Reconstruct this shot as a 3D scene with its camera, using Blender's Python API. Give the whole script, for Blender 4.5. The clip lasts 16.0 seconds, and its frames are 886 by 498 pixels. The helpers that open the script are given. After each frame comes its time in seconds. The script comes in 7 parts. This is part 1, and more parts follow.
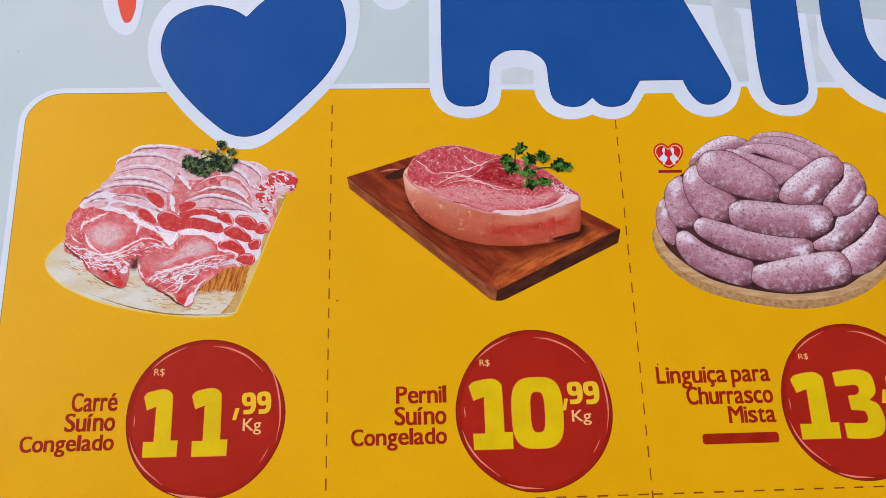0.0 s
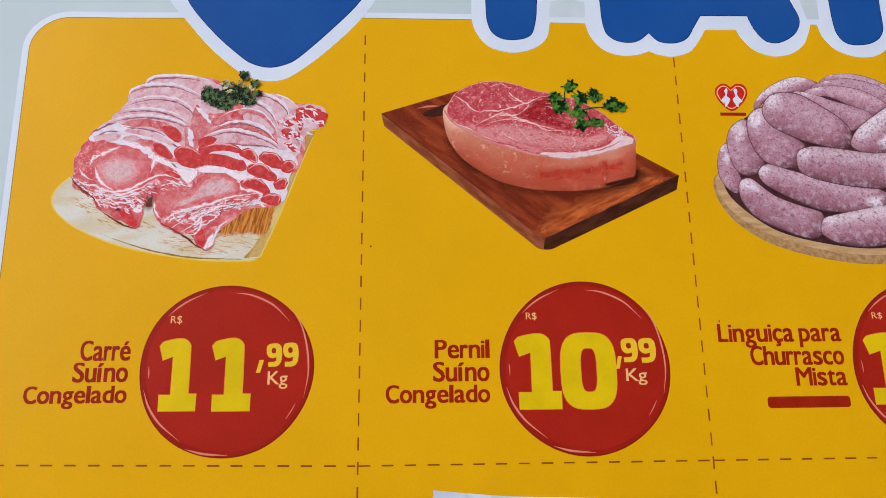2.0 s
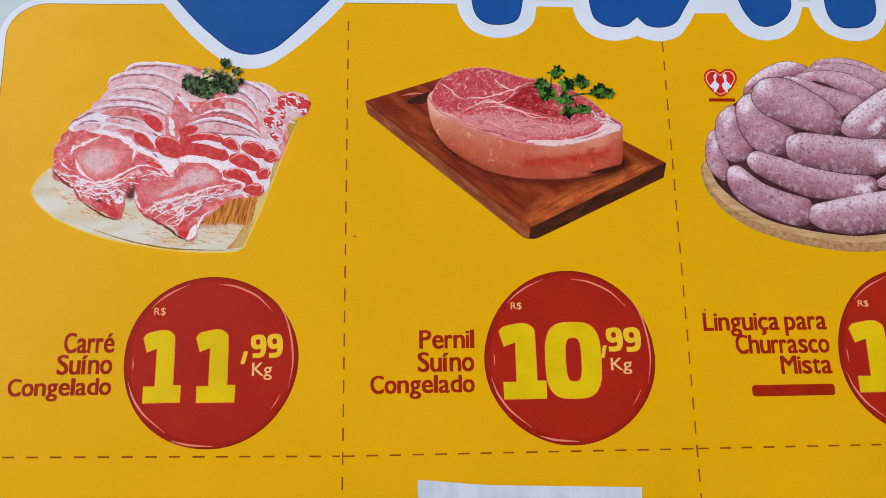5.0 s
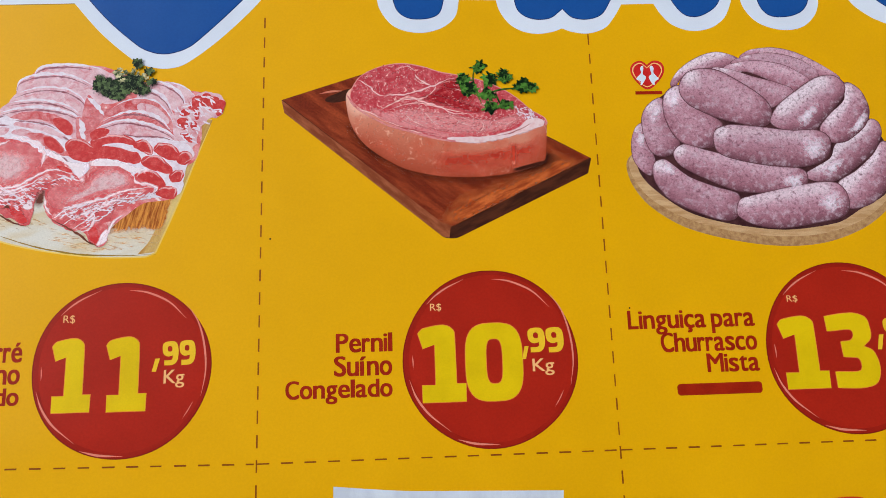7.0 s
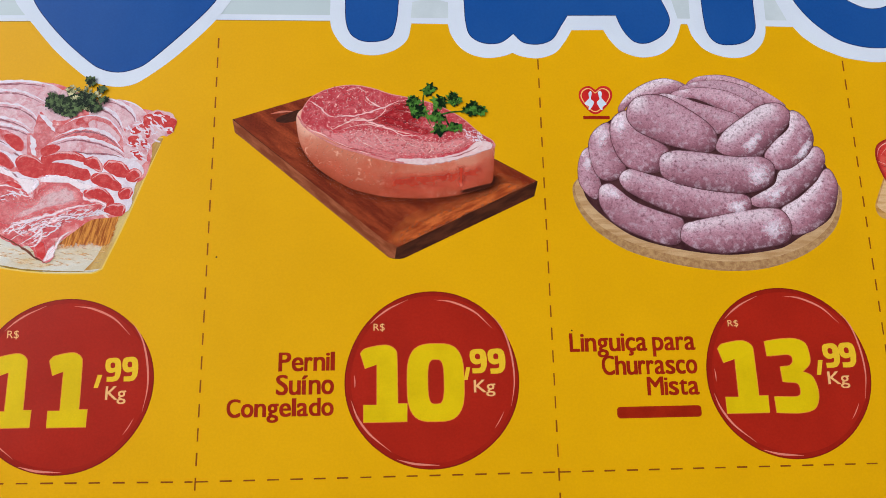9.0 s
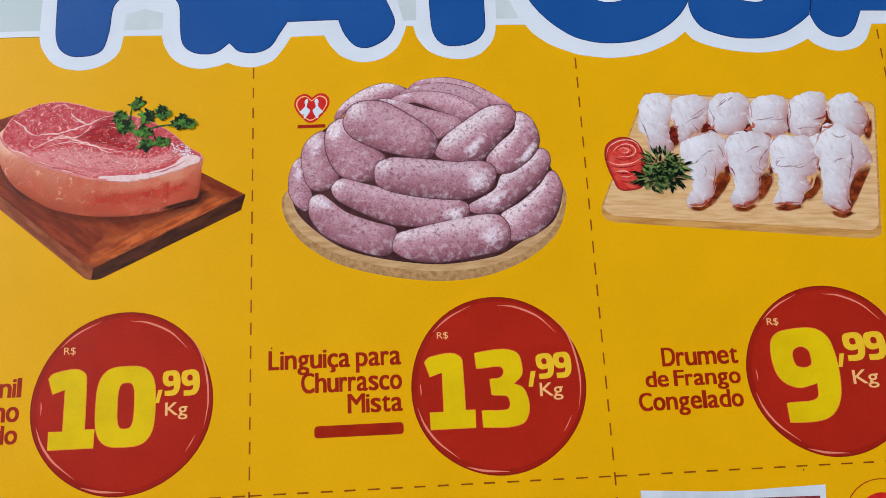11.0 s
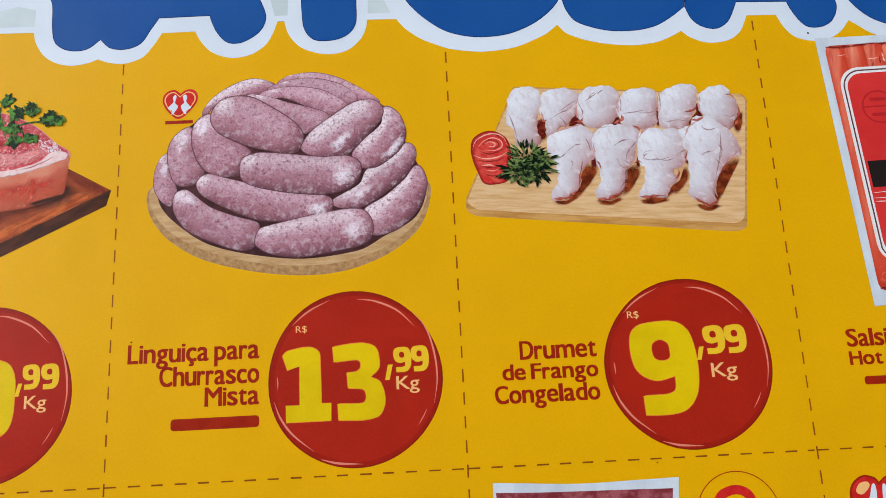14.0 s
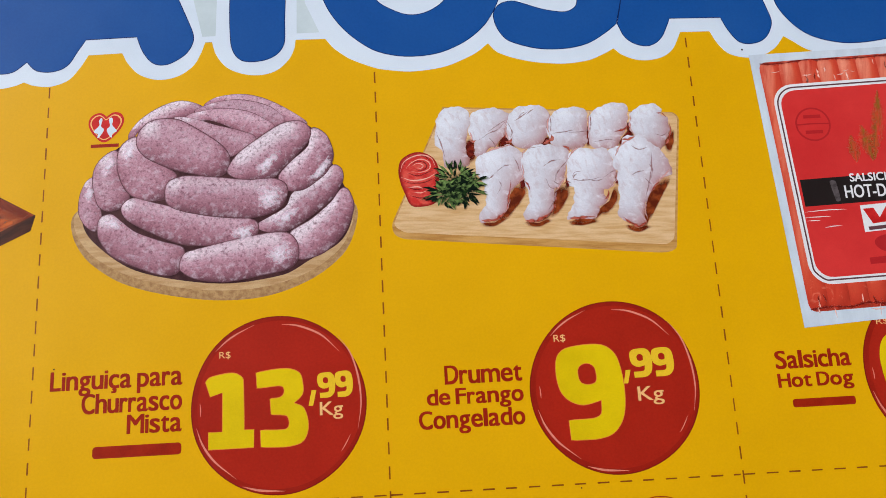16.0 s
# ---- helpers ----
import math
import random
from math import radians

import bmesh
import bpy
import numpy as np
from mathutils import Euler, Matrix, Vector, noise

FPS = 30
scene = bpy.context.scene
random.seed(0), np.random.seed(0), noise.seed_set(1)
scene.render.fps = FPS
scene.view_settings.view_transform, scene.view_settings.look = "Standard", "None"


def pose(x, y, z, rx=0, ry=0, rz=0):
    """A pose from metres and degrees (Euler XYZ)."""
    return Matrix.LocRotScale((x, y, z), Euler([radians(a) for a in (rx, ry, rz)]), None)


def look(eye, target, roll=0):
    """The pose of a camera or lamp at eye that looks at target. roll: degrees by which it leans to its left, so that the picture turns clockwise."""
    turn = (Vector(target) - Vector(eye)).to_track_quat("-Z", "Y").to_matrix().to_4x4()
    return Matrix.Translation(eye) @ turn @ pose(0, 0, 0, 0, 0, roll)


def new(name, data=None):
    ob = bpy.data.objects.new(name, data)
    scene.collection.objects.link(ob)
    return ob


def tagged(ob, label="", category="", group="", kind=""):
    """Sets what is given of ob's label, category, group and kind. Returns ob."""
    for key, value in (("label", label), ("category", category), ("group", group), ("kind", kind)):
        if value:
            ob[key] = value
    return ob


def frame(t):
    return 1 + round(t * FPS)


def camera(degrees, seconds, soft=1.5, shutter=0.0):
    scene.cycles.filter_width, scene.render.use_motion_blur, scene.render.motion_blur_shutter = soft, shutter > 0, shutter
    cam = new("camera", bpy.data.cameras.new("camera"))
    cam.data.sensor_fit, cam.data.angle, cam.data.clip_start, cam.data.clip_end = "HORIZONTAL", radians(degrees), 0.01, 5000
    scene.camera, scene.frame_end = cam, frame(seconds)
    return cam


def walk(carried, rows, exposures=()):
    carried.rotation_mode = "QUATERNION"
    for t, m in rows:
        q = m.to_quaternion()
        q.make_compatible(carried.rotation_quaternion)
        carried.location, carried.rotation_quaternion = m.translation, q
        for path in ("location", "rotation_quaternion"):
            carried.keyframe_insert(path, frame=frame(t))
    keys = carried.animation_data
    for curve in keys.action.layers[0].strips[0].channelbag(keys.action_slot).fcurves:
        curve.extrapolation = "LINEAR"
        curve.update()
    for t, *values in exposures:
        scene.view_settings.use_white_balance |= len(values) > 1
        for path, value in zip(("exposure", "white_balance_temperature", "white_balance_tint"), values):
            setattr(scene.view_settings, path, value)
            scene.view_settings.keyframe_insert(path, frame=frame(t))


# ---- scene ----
# A printed shop leaflet lying flat on a table, filmed by a phone held about ten centimetres above it.
from mathutils.geometry import tessellate_polygon

cam = camera(70.0, 16.0, soft=0.45)
# seconds, eye in millimetres, turn in degrees
ROWS = [
    (0, 16.01, 15.93, 114.63, 13.93, -2.12, -1.52),
    (0.5, 16.01, 10.49, 108.56, 13.13, -2.15, -1.37),
    (1, 11.42, 9.32, 104.26, 13.02, -2.25, -1.11),
    (1.5, 7.89, 9.62, 104.23, 12.53, -2.14, -0.67),
    (2, 8.95, 11.39, 103.10, 12.61, -2.41, -0.62),
    (2.5, 10.19, 11.89, 103.02, 12.87, -2.51, -0.80),
    (3, 6.98, 9.69, 102.13, 13.09, -2.14, -0.72),
    (3.2, 6.27, 9.17, 101.57, 12.81, -2.09, -0.63),
    (5.3, 14.37, 13.84, 103.02, 10.60, -2.47, -1.05),
    (5.5, 16.53, 13.95, 102.75, 10.80, -2.51, -1.22),
    (6, 20.00, 14.06, 101.42, 10.52, -2.46, -1.44),
    (6.5, 23.99, 13.69, 99.85, 10.31, -2.28, -1.71),
    (7, 24.83, 14.29, 101.32, 10.29, -2.24, -1.84),
    (7.5, 25.57, 12.70, 100.86, 10.33, -2.26, -1.86),
    (8, 25.04, 14.32, 102.48, 10.09, -2.40, -1.62),
    (8.5, 29.55, 17.16, 101.66, 10.50, -2.84, -1.18),
    (9, 33.25, 15.78, 103.08, 11.08, -2.69, -1.08),
    (9.5, 52.64, 17.72, 101.33, 10.21, -2.11, -1.77),
    (10, 70.93, 19.88, 100.65, 10.93, -1.92, -3.63),
    (10.2, 71.91, 17.36, 102.70, 11.27, -1.61, -3.20),
    (12.3, 108.50, 16.51, 100.35, 10.98, -1.22, -2.47),
    (12.5, 108.95, 15.92, 101.13, 11.06, -0.79, -2.37),
    (13, 107.79, 15.16, 100.38, 10.96, -0.96, -2.51),
    (13.5, 106.57, 15.66, 102.22, 10.61, -0.86, -2.58),
    (14, 107.61, 15.65, 102.84, 10.68, -0.71, -2.82),
    (14.5, 110.44, 16.65, 103.03, 9.90, -0.45, -3.17),
    (15, 112.97, 18.85, 104.06, 10.73, -0.42, -3.24),
    (15.5, 116.40, 16.57, 103.00, 11.13, -0.39, -3.10),
    (16, 120.46, 19.65, 102.97, 10.27, -0.40, -3.15),
]
walk(cam, [(t, pose(x / 1000, y / 1000, z / 1000, rx, ry, rz)) for t, x, y, z, rx, ry, rz in ROWS],
     exposures=[(0.0, 0.0, 6500, 18), (0.5, -0.02, 6500, 15), (1.0, -0.06, 6500, 16), (3.0, -0.04, 6500, 16), (6.5, -0.02, 6500, 12.5), (9.0, 0.0, 6500, 13), (10.0, 0.0, 6500, 14), (12.5, 0.05, 6500, 8.5), (16.0, 0.06, 6500, 10.5)])

# ---- light: a daylit room with one window opening ----
world = bpy.data.worlds.new("sky")
scene.world = world
world.use_nodes = True
wn = world.node_tree
sky = wn.nodes.new("ShaderNodeTexSky")
sky.sky_type = 'NISHITA'
sky.sun_disc = False
sky.sun_elevation, sky.sun_rotation = radians(40), radians(200)
wn.links.new(sky.outputs[0], wn.nodes["Background"].inputs[0])
wn.nodes["Background"].inputs[1].default_value = 0.1

WINDOW = dict(x=-1.2, y0=-0.1, y1=1.9, z0=0.55, z1=1.84)
lamp = bpy.data.lights.new("window_daylight", 'AREA')
lamp.shape = 'RECTANGLE'
lamp.size, lamp.size_y = WINDOW["y1"] - WINDOW["y0"] - 0.04, WINDOW["z1"] - WINDOW["z0"] - 0.04
lamp.energy = 51.5
lamp.color = (0.93, 0.97, 1.0)
lamp_ob = new("window_daylight", lamp)
lamp_ob.matrix_world = look((WINDOW["x"] - 0.03, 0.9, 1.195), (0.0, 0.9, 1.165))

# ---- materials ----


def lin(r, g, b, gain=1.0):
    """Linear colour from 0-255 print colour."""
    out = []
    for v in (r, g, b):
        v /= 255.0
        v = v / 12.92 if v <= 0.04045 else ((v + 0.055) / 1.055) ** 2.4
        out.append(min(v * gain, 0.9))
    return (*out, 1.0)


MM = 0.001
GAIN = 1.0


def base_nodes(name, rough, spec=0.08):
    m = bpy.data.materials.new(name)
    m.use_nodes = True
    nt = m.node_tree
    b = nt.nodes["Principled BSDF"]
    b.inputs["Roughness"].default_value = rough
    b.inputs["Specular IOR Level"].default_value = spec
    co = nt.nodes.new("ShaderNodeTexCoord")
    return m, nt, b, co


def noise_node(nt, co, size_mm, detail=3.0, rough=0.55, warp=0.0, stretch=None, turn=0.0):
    n = nt.nodes.new("ShaderNodeTexNoise")
    n.inputs["Scale"].default_value = 1.0 / (size_mm * MM)
    n.inputs["Detail"].default_value = detail
    n.inputs["Roughness"].default_value = rough
    n.inputs["Distortion"].default_value = warp
    if stretch:
        mp = nt.nodes.new("ShaderNodeMapping")
        mp.vector_type = 'TEXTURE'
        mp.inputs["Scale"].default_value = stretch
        mp.inputs["Rotation"].default_value = (0, 0, radians(turn))
        nt.links.new(co.outputs["Object"], mp.inputs[0])
        nt.links.new(mp.outputs[0], n.inputs["Vector"])
    else:
        nt.links.new(co.outputs["Object"], n.inputs["Vector"])
    return n


def ranged(nt, src, lo, hi, a=0.0, b=1.0):
    r = nt.nodes.new("ShaderNodeMapRange")
    r.inputs[1].default_value, r.inputs[2].default_value = lo, hi
    r.inputs[3].default_value, r.inputs[4].default_value = a, b
    nt.links.new(src, r.inputs[0])
    return r.outputs[0]


def blend(nt, fac, a, b, mode='MIX'):
    mx = nt.nodes.new("ShaderNodeMix")
    mx.data_type, mx.blend_type = 'RGBA', mode
    for sock, v in ((mx.inputs[0], fac), (mx.inputs[6], a), (mx.inputs[7], b)):
        if isinstance(v, bpy.types.NodeSocket):
            nt.links.new(v, sock)
        elif isinstance(v, float):
            sock.default_value = v
        else:
            sock.default_value = v
    return mx.outputs[2]


def paper_relief(nt, b, co, strength=0.25):
    """Orange-peel grain of coated paper and its faint cockling."""
    fine = noise_node(nt, co, 0.45, 3.0, 0.6)
    wave = noise_node(nt, co, 14.0, 2.0, 0.5)
    b1 = nt.nodes.new("ShaderNodeBump")
    b1.inputs["Strength"].default_value = strength
    b1.inputs["Distance"].default_value = 0.06 * MM
    nt.links.new(fine.outputs[0], b1.inputs["Height"])
    b2 = nt.nodes.new("ShaderNodeBump")
    b2.inputs["Strength"].default_value = 0.5
    b2.inputs["Distance"].default_value = 0.5 * MM
    nt.links.new(wave.outputs[0], b2.inputs["Height"])
    nt.links.new(b1.outputs[0], b2.inputs["Normal"])
    nt.links.new(b2.outputs[0], b.inputs["Normal"])


def tone_chain(nt, co, a, b=None, size=2.0, lo=0.4, hi=0.62, detail=4.0, warp=0.0, rim=None, rim_to=0.3, vein=None, vein_size=1.5,
               vein_lo=0.6, vein_hi=0.66, vein_warp=1.2, stretch=None, turn=0.0, across=None):
    """Colour of a printed tone."""
    col = lin(*a, GAIN)
    if across:
        ramp = nt.nodes.new("ShaderNodeValToRGB")
        while len(ramp.color_ramp.elements) < len(across):
            ramp.color_ramp.elements.new(0.5)
        for e, (p, c) in zip(ramp.color_ramp.elements, across):
            e.position, e.color = p, lin(*c, GAIN)
        uv = nt.nodes.new("ShaderNodeSeparateXYZ")
        nt.links.new(co.outputs["UV"], uv.inputs[0])
        nt.links.new(uv.outputs["Y"], ramp.inputs[0])
        col = ramp.outputs[0]
    if b:
        n = noise_node(nt, co, size, detail, 0.6, warp, stretch, turn)
        col = blend(nt, ranged(nt, n.outputs[0], lo, hi), col, lin(*b, GAIN))
    if vein:
        n = noise_node(nt, co, vein_size, 5.0, 0.65, vein_warp)
        col = blend(nt, ranged(nt, n.outputs[0], vein_lo, vein_hi), col, lin(*vein, GAIN))
    if rim:
        uv = nt.nodes.new("ShaderNodeSeparateXYZ")
        nt.links.new(co.outputs["UV"], uv.inputs[0])
        wob = noise_node(nt, co, 0.9, 3.0)
        add = nt.nodes.new("ShaderNodeMath")
        add.operation = 'MULTIPLY_ADD'
        nt.links.new(wob.outputs[0], add.inputs[0])
        add.inputs[1].default_value = rim_to * 0.9
        nt.links.new(uv.outputs["X"], add.inputs[2])
        col = blend(nt, ranged(nt, add.outputs[0], rim_to * 0.75, rim_to * 1.45), lin(*rim, GAIN), col)
    return col


def thin_ink(nt, bs, cover):
    """Ink that covers its paper in part: light crosses the uncovered part on its way in and again on its way out."""
    bare = nt.nodes.new("ShaderNodeMath")
    bare.operation, bare.use_clamp = 'SUBTRACT', True
    bare.inputs[0].default_value = 1.0
    nt.links.new(cover, bare.inputs[1])
    root = nt.nodes.new("ShaderNodeMath")
    root.operation = 'SQRT'
    nt.links.new(bare.outputs[0], root.inputs[0])
    clear = nt.nodes.new("ShaderNodeBsdfTransparent")
    nt.links.new(root.outputs[0], clear.inputs["Color"])
    mix = nt.nodes.new("ShaderNodeMixShader")
    nt.links.new(cover, mix.inputs[0])
    nt.links.new(bs.outputs[0], mix.inputs[2])
    both = nt.nodes.new("ShaderNodeAddShader")
    nt.links.new(mix.outputs[0], both.inputs[0])
    nt.links.new(clear.outputs[0], both.inputs[1])
    nt.links.new(both.outputs[0], nt.nodes["Material Output"].inputs["Surface"])


def ink(name, a, b=None, size=2.0, lo=0.4, hi=0.62, detail=4.0, warp=0.0, grain=0.10, grain_mm=0.22, rough=0.34, vary=0.0, fade=0.0, patch=0.06,
        **more):
    """Printed ink on coated paper: two tones in soft patches, optional printed rim (UV x from the edge inwards), veins,
    tones across the shape (UV y), and the speckle of the print screen. fade: the ink thins out towards the edge of its shape."""
    m, nt, bs, co = base_nodes(name, rough)
    col = tone_chain(nt, co, a, b, size, lo, hi, detail, warp, **more)
    if fade:
        uv = nt.nodes.new("ShaderNodeSeparateXYZ")
        nt.links.new(co.outputs["UV"], uv.inputs[0])
        wob = noise_node(nt, co, 0.8, 4.0)
        add = nt.nodes.new("ShaderNodeMath")
        add.operation = 'MULTIPLY_ADD'
        nt.links.new(ranged(nt, wob.outputs[0], 0.3, 0.7, -1.0, 1.0), add.inputs[0])
        add.inputs[1].default_value = patch
        nt.links.new(uv.outputs["X"], add.inputs[2])
        thin_ink(nt, bs, ranged(nt, add.outputs[0], 0.03, fade))
    g = noise_node(nt, co, grain_mm, 2.0, 0.7)
    gv = ranged(nt, g.outputs[0], 0.3, 0.7, 1.0 - grain, 1.0 + grain)
    hsv = nt.nodes.new("ShaderNodeHueSaturation")
    nt.links.new(col if isinstance(col, bpy.types.NodeSocket) else blend(nt, 0.0, col, col), hsv.inputs["Color"])
    if vary:
        oi = nt.nodes.new("ShaderNodeObjectInfo")
        mul = nt.nodes.new("ShaderNodeMath")
        mul.operation = 'MULTIPLY'
        nt.links.new(gv, mul.inputs[0])
        nt.links.new(ranged(nt, oi.outputs["Random"], 0, 1, 1 - vary, 1 + vary), mul.inputs[1])
        gv = mul.outputs[0]
    nt.links.new(gv, hsv.inputs["Value"])
    nt.links.new(hsv.outputs[0], bs.inputs["Base Color"])
    paper_relief(nt, bs, co)
    return m


def leaf_ink(name, a, b, dark=0.75):
    m, nt, bs, co = base_nodes(name, 0.4)
    geo = nt.nodes.new("ShaderNodeNewGeometry")
    n = noise_node(nt, co, 0.7, 3.0)
    mixer = nt.nodes.new("ShaderNodeMath")
    mixer.operation = 'ADD'
    nt.links.new(ranged(nt, geo.outputs["Random Per Island"], 0, 1, -dark, 1.3 - dark), mixer.inputs[0])
    nt.links.new(ranged(nt, n.outputs[0], 0.3, 0.7, 0.0, 1.0), mixer.inputs[1])
    mixer.use_clamp = True
    nt.links.new(blend(nt, mixer.outputs[0], lin(*a, GAIN), lin(*b, GAIN)), bs.inputs["Base Color"])
    paper_relief(nt, bs, co)
    return m


def plaster(name, c, size, rough=0.8, bump=0.3):
    m, nt, bs, co = base_nodes(name, rough, 0.3)
    n1, n2 = noise_node(nt, co, size, 4.0), noise_node(nt, co, size * 0.06, 3.0)
    col = blend(nt, ranged(nt, n1.outputs[0], 0.3, 0.7), (*[v * 0.9 for v in c], 1), (*c, 1))
    nt.links.new(col, bs.inputs["Base Color"])
    bp = nt.nodes.new("ShaderNodeBump")
    bp.inputs["Strength"].default_value, bp.inputs["Distance"].default_value = bump, 0.001
    nt.links.new(n2.outputs[0], bp.inputs["Height"])
    nt.links.new(bp.outputs[0], bs.inputs["Normal"])
    return m


YELLOW = ink("yellow_ink", (228, 168, 1), (222, 163, 0), 30.0, 0.35, 0.65, 3.0, grain=0.03, grain_mm=0.4)
GREY = ink("pale_grey_ink", (182, 197, 202), (192, 204, 210), 35.0, 0.3, 0.7, grain=0.02)
GREY_SPOT = ink("grey_ink", (190, 201, 208), (200, 210, 217), 8.0, grain=0.02)
WHITE = ink("white_paper", (214, 222, 236), (207, 216, 231), 20.0, grain=0.02)
BLUE = ink("blue_ink", (16, 74, 146), (26, 80, 150), 15.0, 0.3, 0.7, grain=0.05, grain_mm=0.5)
NAVY = ink("navy_edge_ink", (10, 32, 84), grain=0.05)
BROWN_EDGE = ink("brown_edge_ink", (150, 118, 40), grain=0.05)
RED_DROP = ink("orange_red_ink", (226, 84, 62), grain=0.04)
BADGE = ink("dark_red_ink", (170, 35, 19), (160, 32, 17), 9.0, 0.35, 0.65, grain=0.08, grain_mm=0.4)
BADGE_BAND = ink("badge_band_ink", (156, 31, 17), (146, 28, 15), 6.0, 0.4, 0.6, grain=0.08)
BADGE_RIM = ink("badge_edge_ink", (128, 22, 14), grain=0.08)
STREAK = ink("pink_streak_ink", (222, 128, 108), grain=0.08)
DIGIT = ink("bright_yellow_ink", (224, 190, 6), (214, 180, 4), 8.0, grain=0.05)
DIGIT_EDGE = ink("orange_halo_ink", (226, 140, 50), grain=0.06)
SMALL = ink("cream_ink", (238, 182, 118), grain=0.06)
SMALL_YELLOW = ink("small_yellow_ink", (232, 186, 40), grain=0.06)
CAPTION = ink("caption_ink", (158, 35, 12), (146, 29, 9), 3.0, grain=0.10)
DASH = ink("dash_ink", (130, 64, 14), grain=0.10)
HALO = ink("cream_halo_ink", (230, 196, 96), grain=0.05)
SPECK = ink("speck_ink", (40, 30, 20))

BOARD_PALE = ink("pale_board_ink", (214, 210, 200), (206, 186, 150), 4.0, 0.45, 0.68, stretch=(3, 1, 1), turn=10, grain=0.08)
BOARD_EDGE_PALE = ink("pale_board_edge_ink", (214, 186, 120), (180, 130, 62), 3.0, stretch=(1, 4, 1), turn=-25)
BOARD_GRAIN = ink("orange_wood_ink", (212, 138, 58), (146, 70, 22), 0.4, 0.42, 0.6, stretch=(1, 9, 1), turn=-12, fade=0.3, patch=0.1)
MEAT = ink("raw_pork_ink", (214, 96, 98), (226, 150, 150), 2.2, 0.42, 0.6, 5.0, 0.6, vein=(238, 214, 214), vein_size=2.4,
           vein_lo=0.57, vein_hi=0.64, grain=0.12)
STEAK = ink("pork_steak_ink", (202, 80, 84), (216, 122, 122), 1.3, 0.44, 0.64, 6.0, 0.9,
            vein=(238, 196, 198), vein_size=1.3, vein_lo=0.57, vein_hi=0.72, grain=0.16)
EYE_RED = ink("steak_flesh_ink", (206, 98, 102), (216, 134, 136), 1.4, 0.44, 0.66, 6.0, grain=0.14, fade=0.12, patch=0.05)
EYE_MEAT = ink("steak_eye_ink", (214, 178, 182), (206, 138, 142), 1.0, 0.5, 0.7, 6.0, grain=0.14, fade=0.5, patch=0.14)
RED_MEAT = ink("red_muscle_ink", (200, 46, 48), (214, 92, 92), 1.2, 0.48, 0.66, grain=0.1, fade=0.22, patch=0.12)
FAT_SOLID = ink("solid_fat_ink", (236, 222, 228), (222, 176, 186), 1.0, 0.52, 0.74, grain=0.08, fade=0.28, patch=0.12)
FAT = ink("fat_ink", (236, 220, 226), (224, 172, 180), 0.8, 0.5, 0.72, grain=0.08, fade=0.75, patch=0.3)
GAP = ink("dark_gap_ink", (122, 62, 40), (90, 40, 30), 1.5)
GAP_SOFT = ink("gap_shade_ink", (104, 50, 36), (84, 36, 28), 1.5, fade=0.6, patch=0.15)

LILAC = ink("lilac_slice_ink", (214, 168, 177), (226, 196, 204), 1.2, 0.4, 0.66, 5.0, 0.3, vein=(202, 106, 114), vein_size=2.4, vein_lo=0.5, vein_hi=0.72, grain=0.10)
PINK_MEAT = ink("pink_slice_ink", (206, 110, 114), (220, 150, 154), 1.1, 0.45, 0.66, 6.0, 0.4, vein=(196, 62, 64), vein_size=1.8, vein_lo=0.5, vein_hi=0.68, grain=0.14)
RED_FLESH = ink("red_flesh_ink", (194, 52, 52), (208, 82, 80), 0.9, 0.45, 0.68, 5.0, 0.3, vein=(224, 140, 138), vein_size=0.8, vein_lo=0.62, vein_hi=0.74, grain=0.12)
RIM_FAT = ink("crisp_fat_ink", (228, 218, 228), (212, 190, 204), 1.1, 0.46, 0.7, 4.0, grain=0.07)
FOLD_SHADE = ink("fold_shade_ink", (160, 104, 116), (138, 70, 80), 1.2, 0.42, 0.62, grain=0.08, fade=0.7, patch=0.3)
PALE_FLECK = ink("pale_marbling_ink", (224, 164, 166), grain=0.1, fade=0.8, patch=0.2)
DEEP_FLECK = ink("deep_marbling_ink", (172, 54, 62), (150, 44, 50), 0.9, grain=0.1, fade=0.8, patch=0.2)
BOARD_STREAK = ink("board_streak_ink", (206, 160, 100), (190, 136, 76), 1.5, grain=0.1, fade=1.1, patch=0.3)
RIND_SPOT = ink("rind_spot_ink", (176, 104, 74), grain=0.1, fade=1.0, patch=0.2)
DARK_GAP = ink("red_gap_ink", (84, 18, 14), (128, 40, 24), 1.0, 0.45, 0.65, grain=0.1, fade=0.35, patch=0.15)

WOOD_TOP = ink("red_wood_ink", (112, 38, 18), (152, 64, 32), 1.4, 0.42, 0.66, 5.0, stretch=(6, 1, 1), turn=-36, grain=0.22, grain_mm=0.3)
WOOD_LIGHT = ink("light_wood_ink", (200, 102, 48), (148, 62, 28), 0.7, 0.4, 0.62, stretch=(6, 1, 1), turn=28, grain=0.2, grain_mm=0.3, fade=0.85, patch=0.15)
WOOD_SIDE = ink("wood_side_ink", (128, 62, 36), (158, 88, 56), 1.2, 0.42, 0.6, stretch=(4, 1, 1), turn=-40)
WOOD_DARK = ink("dark_wood_side_ink", (54, 25, 15), (82, 40, 24), 1.4, 0.42, 0.62, stretch=(4, 1, 1), turn=28)
